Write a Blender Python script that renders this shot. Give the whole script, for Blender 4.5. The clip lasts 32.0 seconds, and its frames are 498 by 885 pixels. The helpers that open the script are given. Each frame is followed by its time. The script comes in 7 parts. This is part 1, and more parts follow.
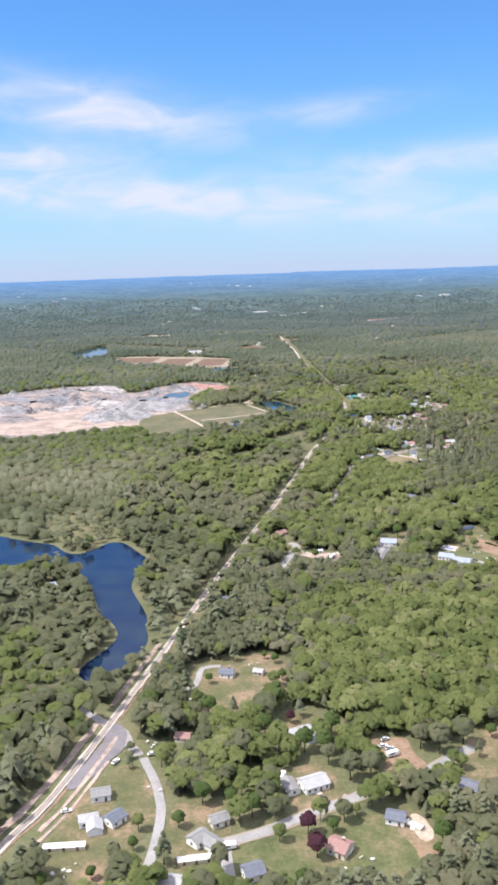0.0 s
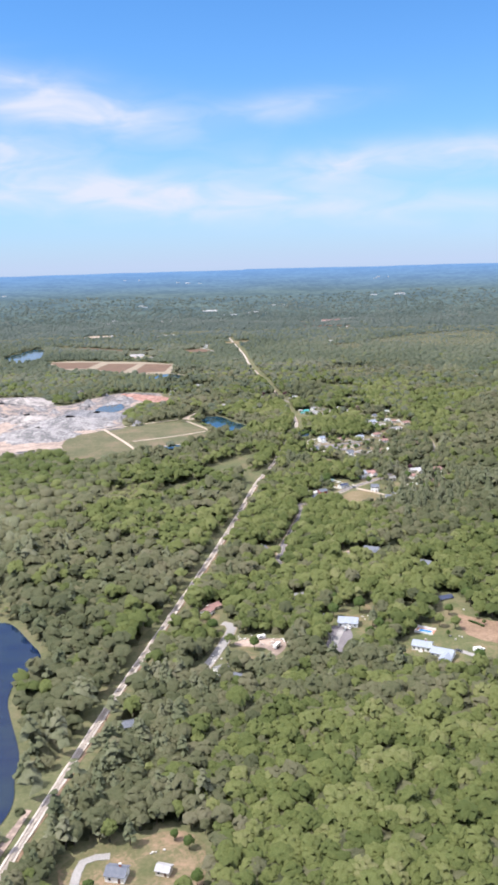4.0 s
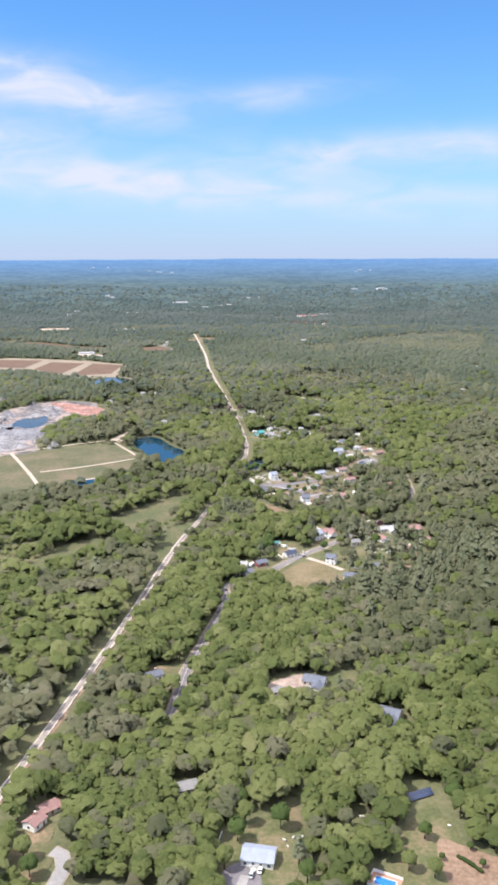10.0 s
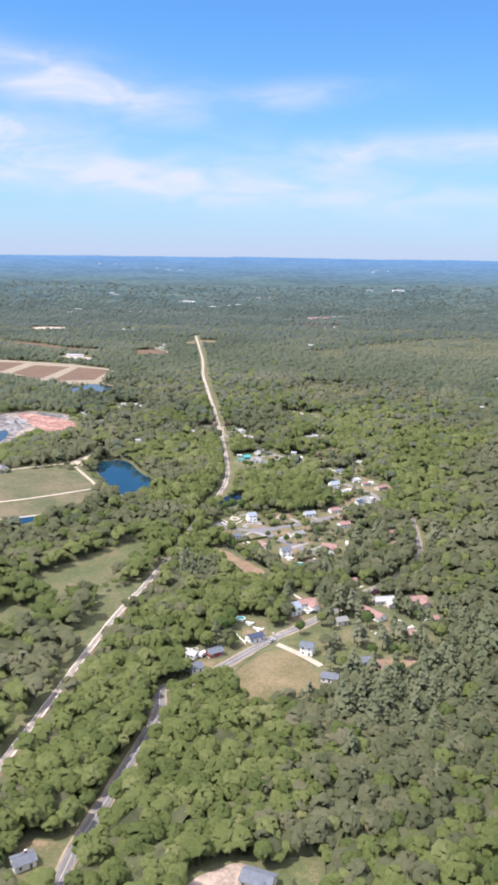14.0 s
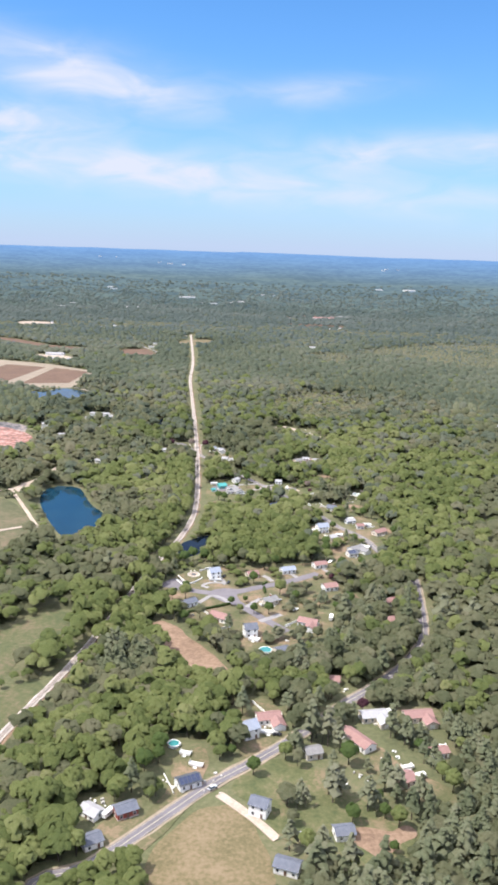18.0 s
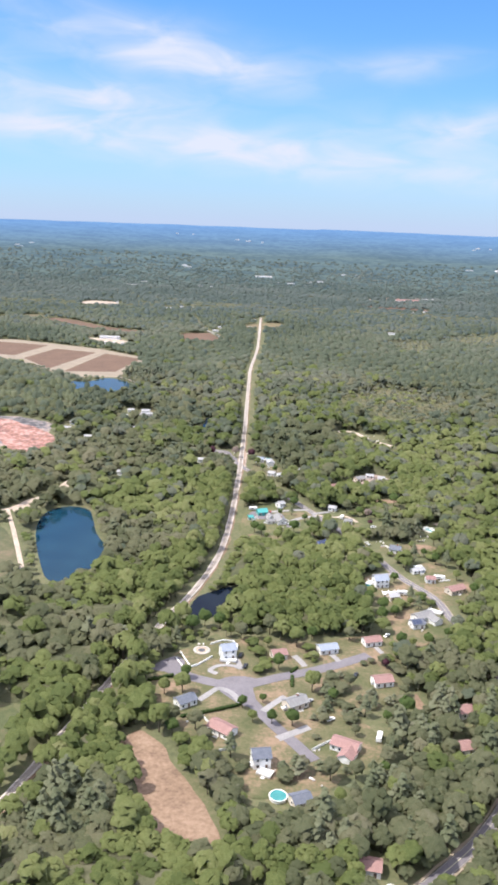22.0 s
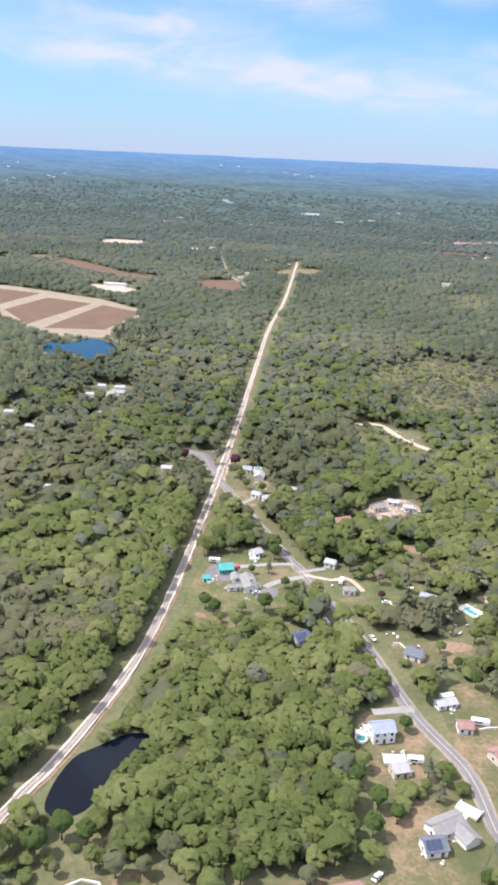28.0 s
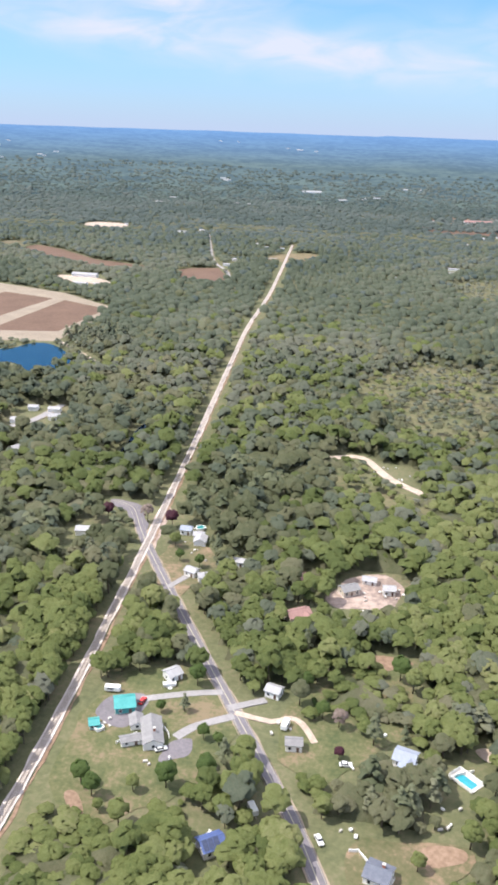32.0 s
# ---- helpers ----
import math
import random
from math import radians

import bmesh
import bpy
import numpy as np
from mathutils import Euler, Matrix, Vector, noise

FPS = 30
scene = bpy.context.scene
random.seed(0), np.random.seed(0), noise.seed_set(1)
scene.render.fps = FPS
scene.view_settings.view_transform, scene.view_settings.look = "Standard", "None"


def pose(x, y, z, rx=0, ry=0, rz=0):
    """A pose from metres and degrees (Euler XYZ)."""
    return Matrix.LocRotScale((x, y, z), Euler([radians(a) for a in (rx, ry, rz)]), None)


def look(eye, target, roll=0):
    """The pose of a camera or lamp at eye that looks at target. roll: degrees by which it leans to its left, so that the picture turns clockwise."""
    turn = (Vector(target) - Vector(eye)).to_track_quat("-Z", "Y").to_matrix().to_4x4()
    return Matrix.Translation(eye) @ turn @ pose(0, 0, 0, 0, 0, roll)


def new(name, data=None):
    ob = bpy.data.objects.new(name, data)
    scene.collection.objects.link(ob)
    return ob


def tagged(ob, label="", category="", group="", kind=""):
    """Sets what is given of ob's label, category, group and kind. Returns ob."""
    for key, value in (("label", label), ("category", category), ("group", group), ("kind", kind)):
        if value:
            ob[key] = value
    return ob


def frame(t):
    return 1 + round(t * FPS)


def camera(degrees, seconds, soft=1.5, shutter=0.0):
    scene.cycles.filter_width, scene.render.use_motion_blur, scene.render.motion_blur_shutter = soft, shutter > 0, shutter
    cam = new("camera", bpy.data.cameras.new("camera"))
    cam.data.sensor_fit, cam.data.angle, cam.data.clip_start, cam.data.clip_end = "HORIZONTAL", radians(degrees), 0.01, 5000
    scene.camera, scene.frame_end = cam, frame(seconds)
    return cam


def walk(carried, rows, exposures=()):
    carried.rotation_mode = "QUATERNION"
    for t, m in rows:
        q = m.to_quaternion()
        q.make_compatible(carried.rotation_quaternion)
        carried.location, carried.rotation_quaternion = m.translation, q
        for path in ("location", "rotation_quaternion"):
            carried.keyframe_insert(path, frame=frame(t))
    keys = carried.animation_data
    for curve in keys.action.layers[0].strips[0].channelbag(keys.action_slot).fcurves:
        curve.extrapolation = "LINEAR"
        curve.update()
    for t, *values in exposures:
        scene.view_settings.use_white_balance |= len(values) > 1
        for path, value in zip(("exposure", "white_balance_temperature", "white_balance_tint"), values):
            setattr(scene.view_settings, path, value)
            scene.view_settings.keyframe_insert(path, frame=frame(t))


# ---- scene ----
cam = camera(32.77, 32.0, soft=3.3)
# seconds, eye, target, roll
PATH = [
    (0, (-0.00, -0.00, 217.62), (-44.0, 978.9, 18.2), -1.94),
    (0.5, (0.73, 19.46, 218.60), (-36.3, 998.3, 17.2), -1.93),
    (1, (1.42, 38.87, 219.48), (-29.3, 1017.5, 16.1), -1.81),
    (1.5, (2.50, 58.21, 220.35), (-21.8, 1036.7, 15.3), -1.75),
    (2, (4.13, 77.30, 220.98), (-14.8, 1055.5, 14.1), -1.76),
    (2.5, (6.22, 96.17, 221.58), (-8.0, 1074.5, 14.8), -1.68),
    (3, (8.87, 114.75, 222.23), (2.4, 1093.4, 16.7), -1.69),
    (3.5, (12.07, 133.02, 222.79), (13.6, 1111.7, 17.4), -1.63),
    (5.5, (28.11, 205.28, 223.08), (53.8, 1183.4, 16.4), -1.55),
    (6, (32.45, 223.13, 223.00), (61.4, 1201.0, 15.9), -1.31),
    (6.5, (36.69, 240.94, 223.26), (69.1, 1218.5, 15.0), -1.18),
    (7, (40.65, 258.73, 223.83), (76.0, 1235.9, 14.2), -0.98),
    (7.5, (44.63, 276.72, 224.43), (81.7, 1253.4, 13.0), -0.79),
    (8, (48.75, 295.16, 224.75), (86.2, 1271.6, 12.1), -0.68),
    (8.5, (53.14, 313.53, 224.72), (90.6, 1289.9, 11.7), -0.60),
    (9, (58.17, 332.08, 224.60), (93.5, 1308.2, 10.4), -0.59),
    (9.5, (62.96, 350.66, 224.60), (95.8, 1326.5, 8.6), -0.41),
    (10, (67.65, 368.76, 224.42), (97.8, 1344.3, 6.6), -0.24),
    (10.5, (72.06, 387.06, 224.03), (99.9, 1362.7, 6.3), -0.02),
    (11, (76.87, 406.12, 223.52), (102.0, 1381.8, 5.8), 0.22),
    (11.5, (81.55, 424.91, 223.00), (104.5, 1400.6, 5.2), 0.34),
    (12, (86.37, 443.61, 222.70), (107.2, 1419.2, 4.2), 0.42),
    (12.5, (91.54, 462.16, 222.33), (110.1, 1437.7, 3.4), 0.56),
    (13, (96.62, 481.00, 222.02), (112.6, 1456.5, 2.6), 0.60),
    (13.5, (101.58, 499.98, 221.75), (115.6, 1475.7, 3.2), 0.66),
    (14, (106.41, 518.97, 221.26), (118.6, 1494.6, 2.2), 0.75),
    (14.5, (110.92, 537.44, 220.56), (121.2, 1513.1, 1.4), 1.07),
    (16.5, (126.67, 611.33, 218.64), (132.8, 1586.4, -3.1), 1.67),
    (17, (130.18, 629.99, 217.95), (134.8, 1604.9, -4.8), 1.73),
    (17.5, (133.35, 648.77, 217.37), (136.8, 1623.6, -5.5), 1.87),
    (18, (136.38, 667.46, 216.83), (139.7, 1642.2, -6.5), 1.95),
    (18.5, (139.61, 685.97, 216.29), (142.7, 1660.9, -6.0), 1.93),
    (19, (142.71, 704.51, 215.62), (144.0, 1679.0, -8.9), 1.97),
    (19.5, (145.75, 723.32, 214.80), (145.4, 1697.7, -10.0), 2.15),
    (20, (148.63, 742.66, 214.09), (145.8, 1716.9, -11.6), 2.13),
    (20.5, (151.70, 761.44, 213.51), (145.7, 1735.4, -13.1), 2.10),
    (21, (155.21, 780.01, 213.05), (143.2, 1753.7, -14.3), 2.05),
    (21.5, (158.42, 798.97, 212.61), (111.4, 1769.7, -22.7), 2.02),
    (22, (161.55, 818.07, 212.08), (69.1, 1781.9, -37.9), 2.11),
    (22.5, (164.56, 836.56, 211.43), (50.0, 1795.4, -48.5), 2.20),
    (23, (167.15, 854.62, 210.94), (44.2, 1811.1, -53.8), 2.20),
    (23.5, (169.46, 872.82, 210.54), (40.2, 1827.7, -56.8), 2.26),
    (24, (171.76, 891.11, 209.98), (35.7, 1845.6, -55.4), 2.31),
    (24.5, (173.96, 909.41, 209.33), (28.7, 1859.5, -66.7), 2.37),
    (26.5, (181.56, 981.51, 206.67), (33.7, 1921.5, -100.9), 2.49),
    (27, (183.30, 998.73, 205.94), (34.9, 1937.0, -106.4), 2.62),
    (27.5, (185.05, 1016.05, 205.51), (36.4, 1952.8, -111.3), 2.65),
    (28, (186.70, 1033.35, 205.34), (37.4, 1968.5, -116.0), 2.66),
    (28.5, (188.55, 1050.79, 205.16), (38.1, 1984.3, -120.4), 2.63),
    (29, (190.82, 1068.34, 204.77), (38.9, 2000.3, -124.4), 2.51),
    (29.5, (193.24, 1086.10, 204.26), (39.3, 2016.7, -127.9), 2.28),
    (30, (195.48, 1103.64, 203.75), (40.0, 2032.8, -131.6), 2.16),
    (30.5, (197.74, 1120.97, 203.37), (40.0, 2048.7, -134.8), 1.98),
    (31, (199.51, 1137.83, 203.12), (40.3, 2064.6, -137.2), 1.98),
    (31.5, (201.15, 1154.86, 203.23), (40.4, 2080.2, -140.2), 1.86),
    (32, (202.58, 1171.62, 203.55), (41.1, 2095.9, -142.4), 1.97),
]
walk(cam, [(t, look(eye, target, roll)) for t, eye, target, roll in PATH], [(0, 0.5), (32, 0.5)])

# ---- light: high sun from the left and behind, clear spring sky with thin cloud ----
SUN_AZ, SUN_EL = -104.0, 58.0          # degrees from +y towards +x, and above the horizon


def sky_world():
    w = bpy.data.worlds.new("sky")
    scene.world = w
    w.use_nodes = True
    nt = w.node_tree
    nt.nodes.clear()
    N, K = nt.nodes.new, nt.links.new

    def math_(op, a, b=None):
        n = N("ShaderNodeMath")
        n.operation = op
        for i, v in enumerate((a, b)):
            if v is None:
                continue
            if isinstance(v, (int, float)):
                n.inputs[i].default_value = v
            else:
                K(v, n.inputs[i])
        return n.outputs[0]

    sky = N("ShaderNodeTexSky")
    sky.sky_type, sky.sun_disc = "NISHITA", False
    sky.sun_elevation, sky.sun_rotation = radians(SUN_EL), radians(SUN_AZ)
    sky.altitude, sky.air_density, sky.dust_density, sky.ozone_density = 200, 1.0, 0.6, 3.0
    tint = N("ShaderNodeMix")
    tint.data_type, tint.blend_type = "RGBA", "MULTIPLY"
    tint.inputs[0].default_value = 1.0
    tint.inputs[7].default_value = SKY_TINT
    K(sky.outputs[0], tint.inputs[6])
    co = N("ShaderNodeTexCoord")
    sep = N("ShaderNodeSeparateXYZ")
    K(co.outputs["Generated"], sep.inputs[0])
    az = math_("MULTIPLY", math_("ARCTAN2", sep.outputs[0], sep.outputs[1]), 57.2958)
    el = math_("MULTIPLY", math_("ARCSINE", sep.outputs[2]), 57.2958)
    flat = N("ShaderNodeCombineXYZ")
    K(math_("MULTIPLY", az, 0.16), flat.inputs[0])
    K(math_("MULTIPLY", el, 0.5), flat.inputs[1])
    nz = N("ShaderNodeTexNoise")
    nz.inputs["Scale"].default_value, nz.inputs["Detail"].default_value = 1.3, 7
    nz.inputs["Distortion"].default_value = 0.6
    K(flat.outputs[0], nz.inputs["Vector"])
    total = 0.0
    # streaks: azimuth, elevation, half length, half height, slope, weight
    for a0, e0, hl, hh, sl, wt in ((-11.5, 10.1, 8.5, 1.55, -0.16, 0.9), (3.5, 9.7, 4.6, 0.8, 0.06, 0.5), (-15.0, 7.3, 6.0, 0.9, -0.05, 0.7),
                                   (-11.0, 4.9, 19.0, 1.3, -0.08, 1.0), (11.0, 6.2, 9.5, 1.1, 0.04, 0.85), (-26.0, 9.0, 8.0, 1.3, -0.1, 0.5), (16.0, 3.6, 14.0, 0.9, 0.0, 0.3)):
        da, de = math_("SUBTRACT", az, a0), math_("SUBTRACT", el, e0)
        v = math_("DIVIDE", math_("SUBTRACT", de, math_("MULTIPLY", da, sl)), hh)
        u = math_("DIVIDE", da, hl)
        r2 = math_("ADD", math_("MULTIPLY", u, u), math_("MULTIPLY", v, v))
        total = math_("ADD", math_("MULTIPLY", math_("EXPONENT", math_("MULTIPLY", r2, -1.0)), wt), total)
    rough = math_("MINIMUM", math_("MAXIMUM", math_("MULTIPLY", math_("SUBTRACT", nz.outputs[0], 0.22), 2.8), 0.42), 1.25)
    veil = math_("MULTIPLY", math_("EXPONENT", math_("MULTIPLY", math_("ABSOLUTE", el), -0.20)), 0.74)
    # unseen cirrus-like layer added overhead to fill shadows, brighter than the visible cloud
    high = math_("MULTIPLY", math_("MINIMUM", math_("MAXIMUM", math_("MULTIPLY", math_("SUBTRACT", el, 17.0), 0.05), 0.0), 1.0), math_("MULTIPLY", nz.outputs[0], 1.75))
    cover = math_("MINIMUM", math_("MULTIPLY", total, rough), 0.93)
    mix = N("ShaderNodeMix")
    mix.data_type = "RGBA"
    K(cover, mix.inputs[0])
    air = N("ShaderNodeMix")
    air.data_type = "RGBA"
    K(veil, air.inputs[0])
    K(tint.outputs[2], air.inputs[6])
    air.inputs[7].default_value = VEIL
    K(air.outputs[2], mix.inputs[6])
    mix.inputs[7].default_value = CLOUD
    top = N("ShaderNodeMix")
    top.data_type = "RGBA"
    K(math_("MINIMUM", high, 0.95), top.inputs[0])
    K(mix.outputs[2], top.inputs[6])
    top.inputs[7].default_value = FILL_OVERHEAD
    bg = N("ShaderNodeBackground")
    bg.inputs[1].default_value = SKY_STRENGTH
    K(top.outputs[2], bg.inputs[0])
    K(bg.outputs[0], N("ShaderNodeOutputWorld").inputs[0])


SKY_TINT, VEIL, CLOUD, FILL_OVERHEAD, SKY_STRENGTH = (0.52, 0.99, 1.43, 1), (4.6, 5.08, 7.1, 1), (5.75, 6.0, 7.4, 1), (12.4, 12.6, 14.2, 1), 0.1
sky_world()
sun = bpy.data.lights.new("sun", "SUN")
sun.energy, sun.angle, sun.color = 4.5, radians(0.53), (1.0, 0.95, 0.87)
a, e = radians(SUN_AZ), radians(SUN_EL)
new("sun", sun).matrix_world = look((math.sin(a) * math.cos(e) * 900, math.cos(a) * math.cos(e) * 900, math.sin(e) * 900), (0, 0, 0))


# ---- materials ----
def node_mat(name):
    m = bpy.data.materials.new(name)
    m.use_nodes = True
    nt = m.node_tree
    return m, nt, nt.nodes["Principled BSDF"]


def surface(name, dark, light, coarse=0.15, fine=2.5, rough=0.9, bump=0.3, metal=0.0, spec=0.3, patchy=0.5, third=None, span=(0.34, 0.66)):
    """Two colours mixed by noise at two scales, with a fine relief. Scales are per metre."""
    m, nt, p = node_mat(name)
    N, K = nt.nodes.new, nt.links.new
    co = N("ShaderNodeTexCoord")
    n1, n2 = N("ShaderNodeTexNoise"), N("ShaderNodeTexNoise")
    for n, s, d in ((n1, coarse, 5), (n2, fine, 4)):
        n.inputs["Scale"].default_value, n.inputs["Detail"].default_value = s, d
        n.inputs["Roughness"].default_value = 0.65
        K(co.outputs["Object"], n.inputs["Vector"])
    mixf = N("ShaderNodeMix")
    mixf.inputs[0].default_value = patchy
    K(n2.outputs[0], mixf.inputs[2])
    K(n1.outputs[0], mixf.inputs[3])
    ramp = N("ShaderNodeValToRGB")
    r = ramp.color_ramp
    r.elements[0].position, r.elements[1].position = span
    r.elements[0].color, r.elements[1].color = (*dark, 1), (*light, 1)
    if third:
        r.elements.new(0.5).color = (*third, 1)
    K(mixf.outputs[0], ramp.inputs[0])
    K(ramp.outputs[0], p.inputs["Base Color"])
    b = N("ShaderNodeBump")
    b.inputs["Strength"].default_value, b.inputs["Distance"].default_value = bump, 0.15
    K(n2.outputs[0], b.inputs["Height"])
    K(b.outputs[0], p.inputs["Normal"])
    p.inputs["Roughness"].default_value, p.inputs["Metallic"].default_value = rough, metal
    p.inputs["Specular IOR Level"].default_value = spec
    return m


def foliage(name, shades, thin=0.5, relief=0.5):
    """Leaves: the tree's own tint picks a place on the ramp; clump and leaf noise move it, and give a soft leafy relief."""
    m, nt, p = node_mat(name)
    N, K = nt.nodes.new, nt.links.new
    at, info, co, n1, n2 = N("ShaderNodeAttribute"), N("ShaderNodeObjectInfo"), N("ShaderNodeTexCoord"), N("ShaderNodeTexNoise"), N("ShaderNodeTexNoise")
    at.attribute_name = "tint"
    for nz, sc, de in ((n1, 0.4, 3), (n2, 1.5, 4)):
        nz.inputs["Scale"].default_value, nz.inputs["Detail"].default_value, nz.inputs["Roughness"].default_value = sc, de, 0.7
        K(co.outputs["Object"], nz.inputs["Vector"])

    def madd(v, k, c):
        n = N("ShaderNodeMath")
        n.operation = "MULTIPLY_ADD"
        K(v, n.inputs[0])
        n.inputs[1].default_value = k
        if isinstance(c, float):
            n.inputs[2].default_value = c
        else:
            K(c, n.inputs[2])
        return n.outputs[0]

    place = madd(n2.outputs[0], 1.15, madd(n1.outputs[0], 0.55, madd(info.outputs["Random"], 0.24, madd(at.outputs["Fac"], 1.0, -0.94))))
    ramp = N("ShaderNodeValToRGB")
    r = ramp.color_ramp
    while len(r.elements) < len(shades):
        r.elements.new(0.5)
    for i, (el_, c) in enumerate(zip(r.elements, shades)):
        el_.position, el_.color = i / (len(shades) - 1), (*c, 1)
    K(place, ramp.inputs[0])
    K(ramp.outputs[0], p.inputs["Base Color"])
    b = N("ShaderNodeBump")
    b.inputs["Strength"].default_value, b.inputs["Distance"].default_value = relief, 0.6
    K(n2.outputs[0], b.inputs["Height"])
    K(b.outputs[0], p.inputs["Normal"])
    p.inputs["Roughness"].default_value, p.inputs["Specular IOR Level"].default_value = 0.65, 0.16
    tr, mx = N("ShaderNodeBsdfTranslucent"), N("ShaderNodeMixShader")
    K(ramp.outputs[0], tr.inputs[0])
    mx.inputs[0].default_value = thin
    K(p.outputs[0], mx.inputs[1])
    K(tr.outputs[0], mx.inputs[2])
    K(mx.outputs[0], nt.nodes["Material Output"].inputs[0])
    return m


def water_mat(name, deep, light):
    m, nt, p = node_mat(name)
    N, K = nt.nodes.new, nt.links.new
    co, nz, n2 = N("ShaderNodeTexCoord"), N("ShaderNodeTexNoise"), N("ShaderNodeTexNoise")
    nz.inputs["Scale"].default_value, n2.inputs["Scale"].default_value = 0.05, 1.6
    nz.inputs["Detail"].default_value = 6
    for n in (nz, n2):
        K(co.outputs["Object"], n.inputs["Vector"])
    ramp = N("ShaderNodeValToRGB")
    r = ramp.color_ramp
    r.elements[0].position, r.elements[1].position = 0.42, 0.72
    r.elements[0].color, r.elements[1].color = (*deep, 1), (*light, 1)
    K(nz.outputs[0], ramp.inputs[0])
    K(ramp.outputs[0], p.inputs["Base Color"])
    b = N("ShaderNodeBump")
    b.inputs["Strength"].default_value, b.inputs["Distance"].default_value = 0.25, 0.05
    K(n2.outputs[0], b.inputs["Height"])
    K(b.outputs[0], p.inputs["Normal"])
    p.inputs["Roughness"].default_value, p.inputs["IOR"].default_value = 0.08, 1.33
    return m


BRIGHT = [(0.112, 0.142, 0.048), (0.166, 0.196, 0.068), (0.222, 0.244, 0.096), (0.286, 0.284, 0.140)]
OLIVE = [(0.104, 0.118, 0.062), (0.146, 0.156, 0.086), (0.190, 0.188, 0.112), (0.232, 0.216, 0.144)]
PINE = [(0.084, 0.098, 0.054), (0.116, 0.130, 0.074), (0.150, 0.158, 0.096), (0.184, 0.182, 0.122)]
# far woods: leaf colours greyed, then blued, with aerial haze painted in
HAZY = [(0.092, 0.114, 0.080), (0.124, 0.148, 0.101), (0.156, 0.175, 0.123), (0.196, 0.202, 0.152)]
BLUISH_HAZE = [(0.082, 0.112, 0.104), (0.107, 0.138, 0.126), (0.131, 0.160, 0.147), (0.162, 0.183, 0.168)]
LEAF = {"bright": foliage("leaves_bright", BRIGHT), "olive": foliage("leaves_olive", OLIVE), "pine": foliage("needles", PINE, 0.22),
        "hazy": foliage("far_leaves_hazed", HAZY), "bluish_haze": foliage("farthest_leaves_hazed", BLUISH_HAZE), "purple": foliage("leaves_purple", [(0.022, 0.006, 0.012), (0.045, 0.014, 0.022), (0.07, 0.022, 0.03)], 0.12),
        "bare": foliage("twigs", [(0.10, 0.075, 0.06), (0.17, 0.13, 0.11), (0.24, 0.19, 0.17)], 0.1)}
LEAF["green"] = foliage("leaves_garden", [(0.056, 0.090, 0.028), (0.096, 0.140, 0.042), (0.150, 0.190, 0.062)])
BARK = surface("bark", (0.05, 0.038, 0.028), (0.15, 0.12, 0.095), 0.8, 6, 0.95, 0.8)
